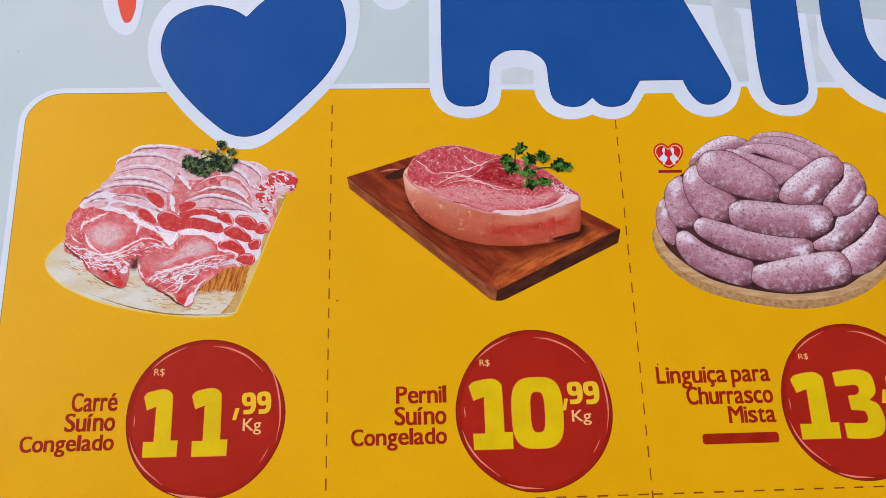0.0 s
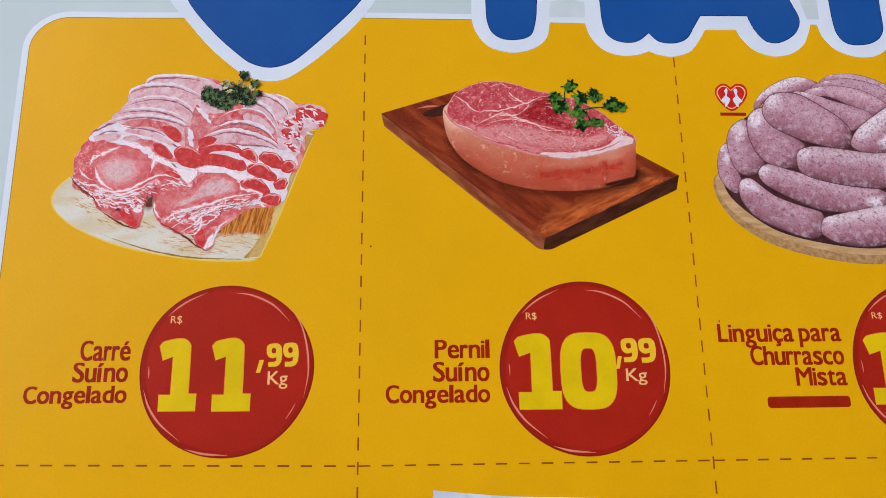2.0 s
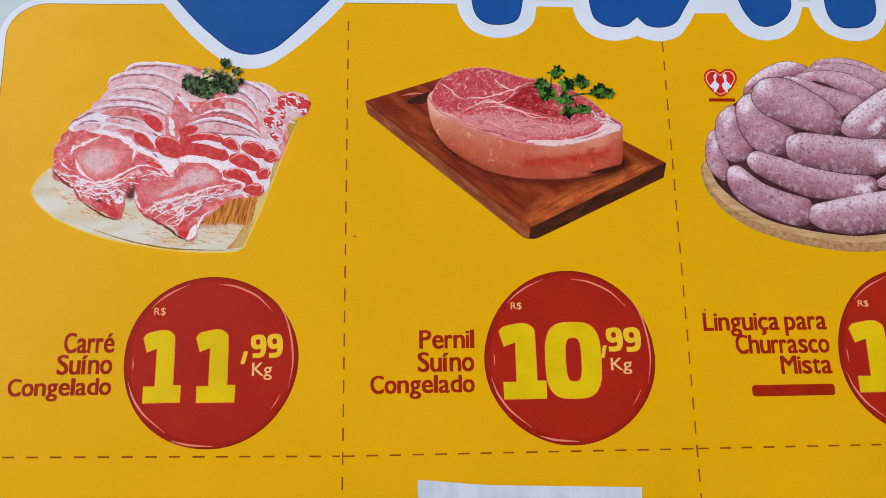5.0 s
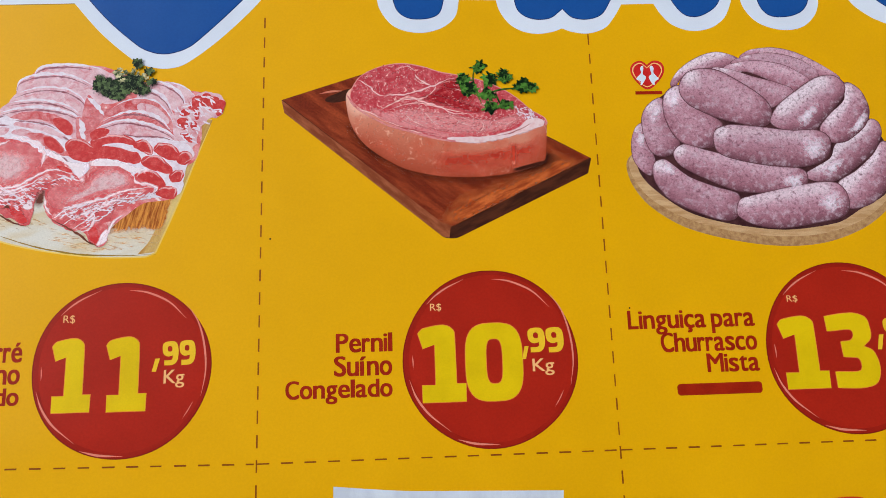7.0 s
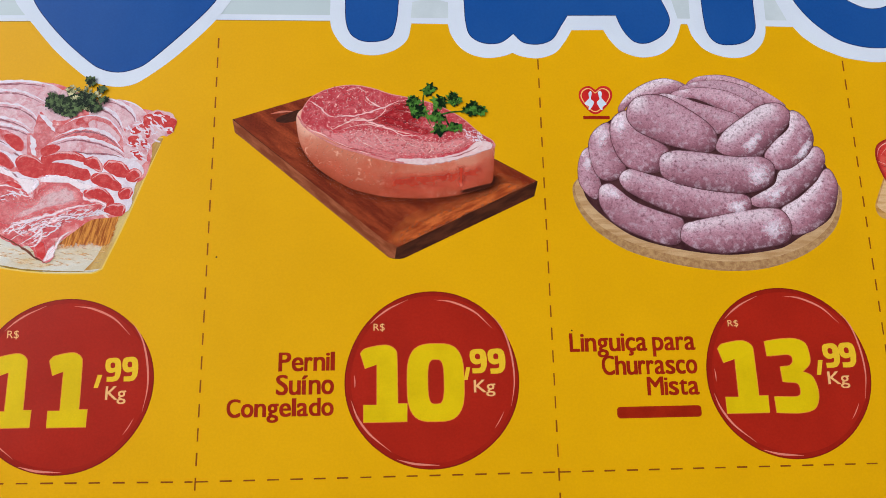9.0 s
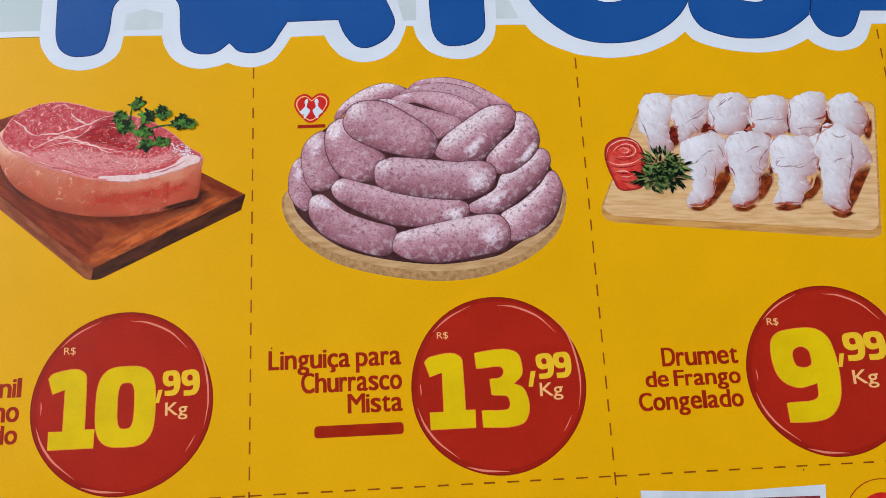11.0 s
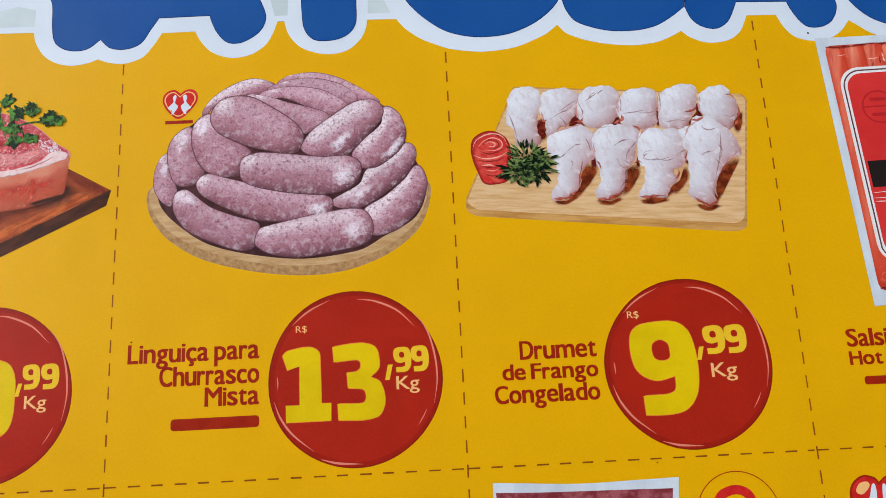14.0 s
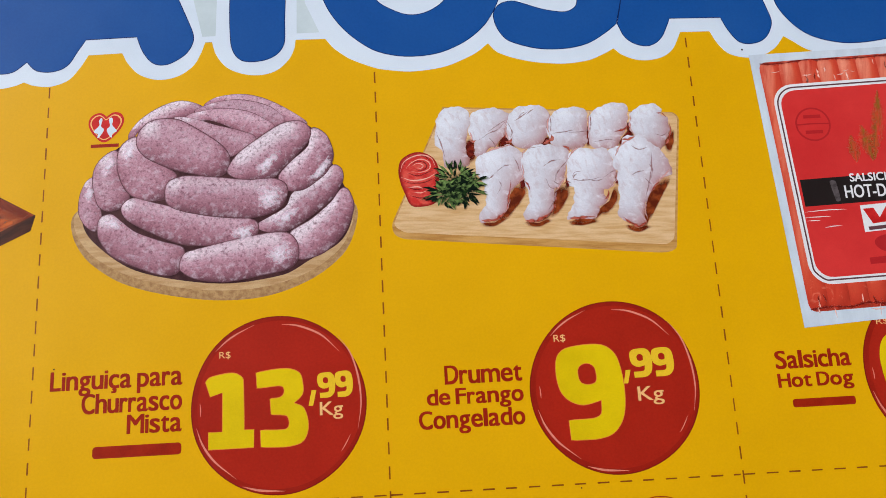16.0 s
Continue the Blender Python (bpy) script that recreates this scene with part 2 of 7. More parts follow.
RIND = ink("rind_ink", (212, 140, 114), (198, 94, 70), 4.0, 0.5, 0.72, 4.0, vein=(238, 184, 158), vein_size=1.4, vein_lo=0.6,
           vein_hi=0.74, grain=0.08, across=[(0.0, (110, 38, 22)), (0.32, (160, 66, 42)), (0.5, (178, 84, 60)), (0.7, (198, 112, 88)), (0.85, (210, 134, 110)), (1.0, (236, 186, 164))])
RIND_RED = ink("red_rind_ink", (186, 66, 46), (168, 48, 34), 2.0, 0.4, 0.62, vein=(232, 160, 136), vein_size=1.0, vein_lo=0.62, vein_hi=0.76, grain=0.08, fade=0.95, patch=0.2)
SHADE_INK = ink("dark_shade_ink", (54, 20, 10), grain=0.05, fade=0.5)
FOOT_INK = ink("dark_foot_ink", (60, 24, 14), grain=0.05, fade=0.5)
STEAK_TOP = ink("ham_steak_ink", (186, 60, 70), (206, 100, 106), 1.2, 0.46, 0.66, 6.0, 0.8, vein=(244, 200, 194), vein_size=0.6,
                vein_lo=0.57, vein_hi=0.68, rim=(222, 148, 140), rim_to=0.04, grain=0.16)
STEAK_DARK = ink("dark_muscle_ink", (152, 30, 38), (192, 74, 76), 0.8, 0.5, 0.68, 6.0, grain=0.16, fade=0.6, patch=0.15)
STEAK_PALE = ink("pale_muscle_ink", (212, 134, 136), (188, 76, 82), 0.8, 0.52, 0.68, 6.0, grain=0.16, fade=0.5, patch=0.15)
SOFT_FAT = ink("soft_fat_ink", (226, 204, 210), (218, 166, 168), 0.9, 0.46, 0.72, 5.0, grain=0.1, fade=0.4, patch=0.2)
STEAK_FAT = ink("thin_fat_ink", (240, 196, 190), (216, 130, 128), 0.8, 0.5, 0.66, grain=0.1, fade=0.7, patch=0.35)

PLATE = ink("round_board_ink", (202, 166, 124), (180, 138, 94), 1.0, 0.4, 0.62, stretch=(6, 1, 1), grain=0.09)
PLATE_RIM = ink("round_board_rim_ink", (184, 144, 98), (156, 114, 76), 1.0, 0.4, 0.62, grain=0.09)
SAUSAGE = ink("sausage_ink", (176, 124, 134), (122, 74, 90), 0.5, 0.5, 0.74, 4.0, 0.1, vein_warp=0.15, vein=(214, 192, 205), vein_size=1.3,
              vein_lo=0.5, vein_hi=0.86, grain=0.2, grain_mm=0.24, vary=0.07, rim=(98, 60, 68), rim_to=0.07,
              across=[(0.0, (52, 26, 30)), (0.25, (84, 49, 56)), (0.42, (122, 77, 89)), (0.62, (160, 106, 121)),
                      (0.82, (184, 134, 149)), (0.91, (200, 158, 173)), (1.0, (234, 216, 226))])
SAUSAGE_GAP = ink("sausage_shadow_ink", (58, 30, 34), (80, 46, 48), 2.0)
FROST = ink("frost_ink", (228, 218, 230), (206, 180, 194), 0.8, 0.48, 0.62, grain=0.14, fade=0.8, patch=0.55)

BAMBOO = ink("bamboo_board_ink", (222, 184, 140), (206, 160, 108), 0.6, 0.4, 0.64, stretch=(9, 1, 1), turn=-3, grain=0.06)
BAMBOO_EDGE = ink("bamboo_edge_ink", (204, 154, 90), (176, 122, 62), 0.8, 0.4, 0.64, stretch=(9, 1, 1), turn=-3, grain=0.06)
CHICKEN = ink("chicken_skin_ink", (224, 218, 226), (190, 166, 174), 0.8, 0.5, 0.85, 5.0, 0.5, vein=(232, 232, 242), vein_size=1.6, vein_warp=0.4,
              vein_lo=0.52, vein_hi=0.86, grain=0.06, vary=0.03, stretch=(1, 2.2, 1), turn=20,
              across=[(0.0, (110, 52, 44)), (0.3, (166, 116, 112)), (0.5, (186, 154, 160)), (0.7, (199, 185, 194)), (0.86, (207, 202, 213)), (1.0, (224, 224, 235))])
HAM_FLECK = ink("ham_marbling_ink", (236, 192, 192), grain=0.1, fade=0.7, patch=0.15)
HAM_FAT = ink("ham_fat_ink", (230, 204, 206), (220, 176, 178), 0.9, 0.46, 0.72, grain=0.08)
CHICKEN_SHADE = ink("board_shade_stain_ink", (92, 30, 12), (150, 68, 30), 1.6, 0.42, 0.66, fade=0.32, patch=0.06)
CREASE = ink("skin_crease_ink", (164, 130, 136), (146, 102, 104), 0.8, grain=0.06, fade=1.0, patch=0.4)
SKIN_EDGE = ink("pink_skin_edge_ink", (208, 160, 158), (196, 130, 122), 1.0, 0.45, 0.65, grain=0.08, fade=0.9, patch=0.3)
RAW_EDGE = ink("raw_edge_ink", (140, 46, 30), (188, 104, 90), 0.8, 0.42, 0.62, grain=0.1, fade=0.6, patch=0.35)
TOMATO = ink("tomato_ink", (200, 48, 44), (216, 84, 72), 1.4, 0.42, 0.62, rim=(150, 30, 28), rim_to=0.22, grain=0.1)
TOMATO_LINE = ink("tomato_line_ink", (238, 170, 156), grain=0.1, fade=0.7, patch=0.2)
TOMATO_DARK = ink("tomato_fold_ink", (126, 20, 22), grain=0.1, fade=0.9, patch=0.2)
HERB_SHADE = ink("herb_shade_ink", (14, 30, 14), (34, 56, 24), 0.8, fade=0.35, patch=0.3)
HERB = leaf_ink("herb_ink", (6, 22, 10), (124, 152, 84), 1.0)
PARSLEY = leaf_ink("parsley_ink", (6, 30, 10), (84, 140, 52), 0.85)
PARSLEY_DARK = leaf_ink("dark_parsley_ink", (8, 24, 14), (96, 118, 72), 0.9)
PARSLEY_PALE = leaf_ink("pale_parsley_ink", (60, 74, 40), (214, 206, 160), 0.6)

FILM = ink("clear_film_ink", (206, 214, 226), (190, 198, 212), 4.0, 0.4, 0.62, stretch=(1, 3, 1), grain=0.03)
FRANK_DARK = ink("dark_frankfurter_ink", (150, 44, 32), (186, 66, 46), 1.2, 0.42, 0.62, grain=0.08)
WRAP_SHADE = ink("wrap_shade_ink", (120, 30, 24), grain=0.06, fade=0.8, patch=0.3)
WRAP_GLINT = ink("wrap_glint_ink", (244, 190, 176), grain=0.05, fade=1.0, patch=0.4)
FRANK = ink("frankfurter_ink", (216, 78, 52), (200, 60, 42), 2.0, 0.4, 0.7, stretch=(1, 6, 1), turn=-8, vein=(236, 140, 112), vein_size=2.5, vein_lo=0.6,
            vein_hi=0.85, grain=0.05, across=[(0.0, (110, 30, 20)), (0.4, (176, 52, 36)), (0.65, (202, 66, 46)), (0.83, (216, 84, 58)), (1.0, (236, 146, 120))])
LABEL_RED = ink("label_red_ink", (214, 54, 52), (202, 44, 44), 12.0, 0.35, 0.65, grain=0.03)
LABEL_WHITE = ink("label_white_ink", (226, 222, 226), grain=0.03)
LABEL_BLACK = ink("label_black_ink", (34, 26, 26), grain=0.05)
LABEL_LINE = ink("label_dark_line_ink", (96, 60, 66), grain=0.05)
FILM_GREY = ink("grey_glint_ink", (92, 82, 84), (64, 56, 58), 1.0, grain=0.05)
STAMP = ink("stamp_ink", (176, 34, 38), grain=0.05)
GOLD = ink("gold_brush_ink", (138, 86, 34), (206, 62, 48), 1.0, 0.46, 0.66, stretch=(1, 5, 1), turn=-10, fade=0.9, patch=0.3)
LOGO_RED = ink("logo_red_ink", (206, 40, 38), (190, 30, 30), 2.0, grain=0.05)
PACK_MEAT = ink("packed_meat_ink", (122, 44, 52), (160, 84, 92), 2.0, 0.42, 0.62, 4.0, grain=0.16)

WALL_PAINT = plaster("white_wall_paint", (0.78, 0.77, 0.74), 0.4 / MM)
CEILING_PAINT = plaster("ceiling_paint", (0.82, 0.82, 0.81), 0.5 / MM)
FLOOR_TILE = plaster("grey_floor", (0.42, 0.40, 0.38), 0.3 / MM, 0.5)
TABLE_WOOD = plaster("table_laminate", (0.55, 0.50, 0.44), 0.2 / MM, 0.45)


# ---- builders ----
def mesh_object(name, verts, faces, mat, parent=None, uvs=None, label=""):
    me = bpy.data.meshes.new(name)
    me.from_pydata(verts, [], faces)
    if uvs:
        layer = me.uv_layers.new(name="UVMap")
        for loop in me.loops:
            layer.data[loop.index].uv = uvs[loop.vertex_index]
    me.materials.append(mat)
    me.update()
    ob = new(name, me)
    if parent:
        ob.parent = parent
    if label:
        ob["label"] = label
    return ob


def box(name, lo, hi, mat, parent=None, bevel=0.0, label=""):
    bm = bmesh.new()
    bmesh.ops.create_cube(bm, size=1.0)
    size = [b - a for a, b in zip(lo, hi)]
    mid = [(a + b) / 2 for a, b in zip(lo, hi)]
    bmesh.ops.scale(bm, vec=size, verts=bm.verts)
    bmesh.ops.translate(bm, vec=mid, verts=bm.verts)
    if bevel:
        bmesh.ops.bevel(bm, geom=list(bm.edges), offset=bevel, segments=2, affect='EDGES')
    me = bpy.data.meshes.new(name)
    bm.to_mesh(me)
    bm.free()
    me.materials.append(mat)
    ob = new(name, me)
    if parent:
        ob.parent = parent
    if label:
        ob["label"] = label
    return ob


def flow(points, closed=True, steps=6):
    """A smooth line through points in millimetres; a third value of 1 marks a sharp corner."""
    n = len(points)
    out = []

    def tangent(i, forward):
        p = points[i]
        if not closed and i in (0, n - 1):
            q, r = (points[1], p) if i == 0 else (p, points[n - 2])
            return (q[0] - r[0], q[1] - r[1])
        a, c = points[(i - 1) % n], points[(i + 1) % n]
        if len(p) > 2:
            q, r = (c, p) if forward else (p, a)
            return (q[0] - r[0], q[1] - r[1])
        d = math.dist(a[:2], c[:2]) or 1.0
        k = min(math.dist(a[:2], p[:2]), math.dist(c[:2], p[:2]))
        return ((c[0] - a[0]) / d * k, (c[1] - a[1]) / d * k)

    for i in range(n if closed else n - 1):
        b, c = points[i], points[(i + 1) % n]
        if len(b) > 2 and len(c) > 2:
            out.append(b[:2])
            continue
        m0, m1 = tangent(i, True), tangent((i + 1) % n, False)
        for s in range(steps):
            t = s / steps
            h = (2 * t ** 3 - 3 * t * t + 1, t ** 3 - 2 * t * t + t, 3 * t * t - 2 * t ** 3, t ** 3 - t * t)
            out.append(tuple(h[0] * b[k] + h[1] * m0[k] + h[2] * c[k] + h[3] * m1[k] for k in (0, 1)))
    if not closed:
        out.append(tuple(points[-1][:2]))
    clean = []
    for p in out:
        if not clean or math.dist(p, clean[-1]) > 1e-4:
            clean.append(p)
    if closed and math.dist(clean[0], clean[-1]) < 1e-4:
        clean.pop()
    return clean


def ragged(line, amount, size=0.9):
    """The outline made uneven, as cut meat and torn skin are."""
    out = []
    for x, y in line:
        v = Vector((x / size, y / size, 3.7))
        out.append((x + amount * noise.noise(v) * 1.6, y + amount * noise.noise(v + Vector((9.1, 4.3, 0))) * 1.6))
    return out


LAYER = 0.006  # millimetres between inks
SERIAL = [0]


def z_of(level):
    """Each print lies a little above the one before it."""
    return (level + 0.04 * (SERIAL[0] % 9)) * LAYER * MM


def fill(name, outline, level, mat, parent, holes=(), label=""):
    """A flat printed area from outlines in millimetres."""
    SERIAL[0] += 1
    loops = [outline, *holes]
    tris = tessellate_polygon([[Vector((x, y, 0)) for x, y in lp] for lp in loops])
    pts = [p for lp in loops for p in lp]
    verts = [(x * MM, y * MM, z_of(level)) for x, y in pts]
    faces = []
    for a, b, c in tris:
        (x0, y0), (x1, y1), (x2, y2) = pts[a], pts[b], pts[c]
        area = (x1 - x0) * (y2 - y0) - (x2 - x0) * (y1 - y0)
        if abs(area) > 1e-9:
            faces.append((a, b, c) if area > 0 else (a, c, b))
    return mesh_object(name, verts, faces, mat, parent, label=label)


def on_spine(p, spine):
    best = None
    for a, b in zip(spine[:-1], spine[1:]):
        dx, dy = b[0] - a[0], b[1] - a[1]
        d2 = dx * dx + dy * dy
        t = 0 if d2 < 1e-12 else min(1, max(0, ((p[0] - a[0]) * dx + (p[1] - a[1]) * dy) / d2))
        q = (a[0] + t * dx, a[1] + t * dy)
        d = math.dist(p, q)
        if best is None or d < best[0]:
            best = (d, q)
    return best[1]


# Direction the printed pictures are lit from; their shading is put into the ink.
LIGHT = Vector((-0.42, 0.62, 0.66)).normalized()


def tone_of(dx, dy, slope):
    """Tone of the printed photograph for a bulge that leans towards (dx, dy)."""
    nv = Vector((dx * slope, dy * slope, max(1e-3, 1 - slope * slope) ** 0.5))
    return min(1.0, max(0.0, 0.5 + 0.5 * nv.dot(LIGHT)))


def blob(name, points, level, mat, parent, spine=None, label="", steps=6, rough=0.0):
    """A printed patch with rings from its edge (UV x = 0) to its spine (UV x = 1); UV y holds the tone of the photograph."""
    SERIAL[0] += 1
    line = flow(points, True, steps)
    if rough:
        line = ragged(line, rough)
    if not spine:
        spine = [(sum(p[0] for p in line) / len(line), sum(p[1] for p in line) / len(line))] * 2
    spine = [spine[0], spine[-1]]
    if sum(a[0] * b[1] - b[0] * a[1] for a, b in zip(line, line[1:] + line[:1])) < 0:
        line.reverse()
    rings = (0.0, 0.06, 0.14, 0.25, 0.4, 0.6, 0.8, 1.0)
    n, verts, uvs, faces = len(line), [], [], []
    for k, r in enumerate(rings):
        for p in line:
            q = on_spine(p, spine)
            d = math.dist(p, q) or 1.0
            x, y = p[0] + (q[0] - p[0]) * r, p[1] + (q[1] - p[1]) * r
            verts.append((x * MM, y * MM, z_of(level) + k * 0.00015 * MM))
            uvs.append((r, tone_of((p[0] - q[0]) / d, (p[1] - q[1]) / d, (1 - r) ** 0.9 * 0.97)))
    for k in range(len(rings) - 1):
        for i in range(n):
            j = (i + 1) % n
            faces.append((k * n + i, k * n + j, (k + 1) * n + j, (k + 1) * n + i))
    return mesh_object(name, verts, faces, mat, parent, uvs, label)


def long_spine(points, bend=0.0):
    """The middle line of a long rounded shape, short of its ends by half its width."""
    pts = np.array([p[:2] for p in flow(points)])
    mid = pts.mean(0)
    _, _, axes = np.linalg.svd(pts - mid)
    along, aside = (pts - mid) @ axes[0], (pts - mid) @ axes[1]
    half = max(0.3, (along.max() - along.min()) / 2 - 0.9 * (aside.max() - aside.min()) / 2)
    bow = [aside[(along > lo) & (along < hi)].mean() if ((along > lo) & (along < hi)).any() else 0.0
           for lo, hi in ((-1e9, -half * 0.4), (-half * 0.4, half * 0.4), (half * 0.4, 1e9))]
    return [tuple(mid + axes[0] * half * k + axes[1] * b * bend) for k, b in zip((-1, 0, 1), bow)]


def link_shape(name, spine, width, level, mat, parent, label="", power=4.0):
    """A printed sausage: rounded band along a spine given tip to tip; UV y holds the tone of the photograph."""
    SERIAL[0] += 1
    line = flow(spine, False, 8)
    cum = [0.0]
    for a, b in zip(line[:-1], line[1:]):
        cum.append(cum[-1] + math.dist(a, b))
    nu, nv = 32, 14
    verts, uvs, faces = [], [], []
    for i in range(nu + 1):
        u = 0.5 - 0.5 * math.cos(math.pi * i / nu)
        d = u * cum[-1]
        k = max(j for j in range(len(cum) - 1) if cum[j] <= d + 1e-9)
        t = (d - cum[k]) / (cum[k + 1] - cum[k])
        p = [line[k][c] + (line[k + 1][c] - line[k][c]) * t for c in (0, 1)]
        a, b = line[max(k - 1, 0)], line[min(k + 2, len(line) - 1)]
        tx, ty = b[0] - a[0], b[1] - a[1]
        ln = math.hypot(tx, ty)
        tx, ty = tx / ln, ty / ln
        nx, ny = -ty, tx
        h = width * max(0.0, 1 - abs(2 * u - 1) ** power) ** 0.5
        end = (2 * u - 1) * abs(2 * u - 1) ** 5
        for j in range(nv + 1):
            w = 2 * j / nv - 1
            verts.append(((p[0] + nx * h * w) * MM, (p[1] + ny * h * w) * MM, z_of(level)))
            dx, dy = nx * w + tx * end, ny * w + ty * end
            sl = math.hypot(dx, dy)
            s2 = min(0.98, sl ** 1.25)
            uvs.append((1 - min(1.0, sl), tone_of(dx / sl if sl else 0, dy / sl if sl else 0, s2)))
    for i in range(nu):
        for j in range(nv):
            q = (i * (nv + 1) + j, (i + 1) * (nv + 1) + j, (i + 1) * (nv + 1) + j + 1, i * (nv + 1) + j + 1)
            faces.append(q)
    return mesh_object(name, verts, faces, mat, parent, uvs, label)


def stroke(name, points, width, level, mat, parent, taper=True, closed=False, label="", rough=0.0):
    """A printed line of a given width in millimetres."""
    SERIAL[0] += 1
    line = flow(points, closed, 10 if rough else 6)
    if rough:
        line = ragged(line, rough * width * 0.45, 0.9)
    n = len(line)
    verts, uvs, faces = [], [], []
    for i, p in enumerate(line):
        a = line[(i - 2) % n] if closed else line[max(i - 2, 0)]
        b = line[(i + 2) % n] if closed else line[min(i + 2, n - 1)]
        tx, ty = b[0] - a[0], b[1] - a[1]
        ln = math.hypot(tx, ty) or 1.0
        h = width / 2 * (max(0.12, math.sin(math.pi * (i + 0.3) / (n - 0.4))) if taper and not closed else 1.0)
        if rough:
            h *= 1.1 + 0.9 * noise.noise(Vector((p[0] * 1.3, p[1] * 1.3, 1.1)))
        for k, u in ((1, 0.0), (0, 1.0), (-1, 0.0)):
            verts.append(((p[0] - ty / ln * h * k) * MM, (p[1] + tx / ln * h * k) * MM, z_of(level)))
            uvs.append((u, 0.8))
    for i in range(n if closed else n - 1):
        j = (i + 1) % n
        for k in (0, 1):
            faces.append((3 * i + k, 3 * i + k + 1, 3 * j + k + 1, 3 * j + k))
    return mesh_object(name, verts, faces, mat, parent, uvs, label)


def grown(line, d):
    """The outline moved outwards by d."""
    n = len(line)
    turn = 1 if sum(a[0] * b[1] - b[0] * a[1] for a, b in zip(line, line[1:] + line[:1])) > 0 else -1
    out = []
    for i in range(n):
        a, b = line[i - 1], line[(i + 1) % n]
        tx, ty = b[0] - a[0], b[1] - a[1]
        ln = math.hypot(tx, ty) or 1.0
        out.append((line[i][0] + turn * ty / ln * d, line[i][1] - turn * tx / ln * d))
    return out


FONT_X, FONT_CAP, FONT_TALL = 0.46, 0.69, 0.50
INK_WIDTH = {"i": 0.12, "í": 0.24, "l": 0.15, "r": 0.33, "t": 0.34, "C": 0.58, "L": 0.44, "S": 0.5, "P": 0.52, "D": 0.58, "F": 0.46, "H": 0.58, "M": 0.74,
             "m": 0.82, "s": 0.43, "c": 0.43, "ç": 0.43, "a": 0.47, "o": 0.52}
LETTER_GAP, WORD_GAP = 0.085, 0.22


def glyph_mesh(body):
    """Points and faces of a word or letter in the built-in font."""
    cu = bpy.data.curves.new("lettering", 'FONT')
    cu.body, cu.resolution_u = body, 5
    tmp = new("lettering", cu)
    bpy.context.view_layer.update()
    me = bpy.data.meshes.new_from_object(tmp.evaluated_get(bpy.context.evaluated_depsgraph_get()))
    bpy.data.objects.remove(tmp)
    co = np.empty(len(me.vertices) * 3, np.float32)
    me.vertices.foreach_get("co", co)
    tris = [tuple(p.vertices) for p in me.polygons]
    bpy.data.meshes.remove(me)
    return co.reshape(-1, 3), tris


def spaced_letters(body):
    """A word set letter by letter in the narrow, even widths of the printed type."""
    parts, tris, x, count = [], [], 0.0, 0
    for ch in body:
        if ch == " ":
            x += WORD_GAP
            continue
        co, faces = glyph_mesh(ch)
        wide = INK_WIDTH.get(ch, 0.49)
        lo, hi = co[:, 0].min(), co[:, 0].max()
        co[:, 0] = x + (co[:, 0] - lo) / (hi - lo) * wide
        y = co[:, 1].copy()
        co[:, 1] = np.where(y < 0, y, np.where(y < FONT_X, y * FONT_TALL / FONT_X, FONT_TALL + (y - FONT_X) * (FONT_CAP - FONT_TALL) / (FONT_CAP - FONT_X)))
        parts.append(co)
        tris += [tuple(count + i for i in f) for f in faces]
        count += len(co)
        x += wide + LETTER_GAP
    return np.concatenate(parts), tris


def lettering(name, body, lo, hi, level, mat, parent, heavy=0.0, spaced=False, label=""):
    """Words in the built-in font, fitted to a box from lo to hi in millimetres."""
    SERIAL[0] += 1
    co, tris = spaced_letters(body) if spaced else glyph_mesh(body)
    a, b = co.min(0), co.max(0)
    out = np.zeros_like(co)
    for k in (0, 1):
        out[:, k] = (lo[k] + (co[:, k] - a[k]) / (b[k] - a[k]) * (hi[k] - lo[k])) * MM
    out[:, 2] = z_of(level)
    verts, faces = [], []
    shifts = [(0, 0)] if not heavy else [(-1, -0.5), (1, 0.5), (-1, 0.5), (1, -0.5), (0, 0)]
    for k, (dx, dy) in enumerate(shifts):
        first = len(verts)
        verts += [(x + dx * heavy * MM, y + dy * heavy * MM, z + k * 0.0015 * MM) for x, y, z in out.tolist()]
        faces += [tuple(first + i for i in f) for f in tris]
    return mesh_object(name, verts, faces, mat, parent, label=label)


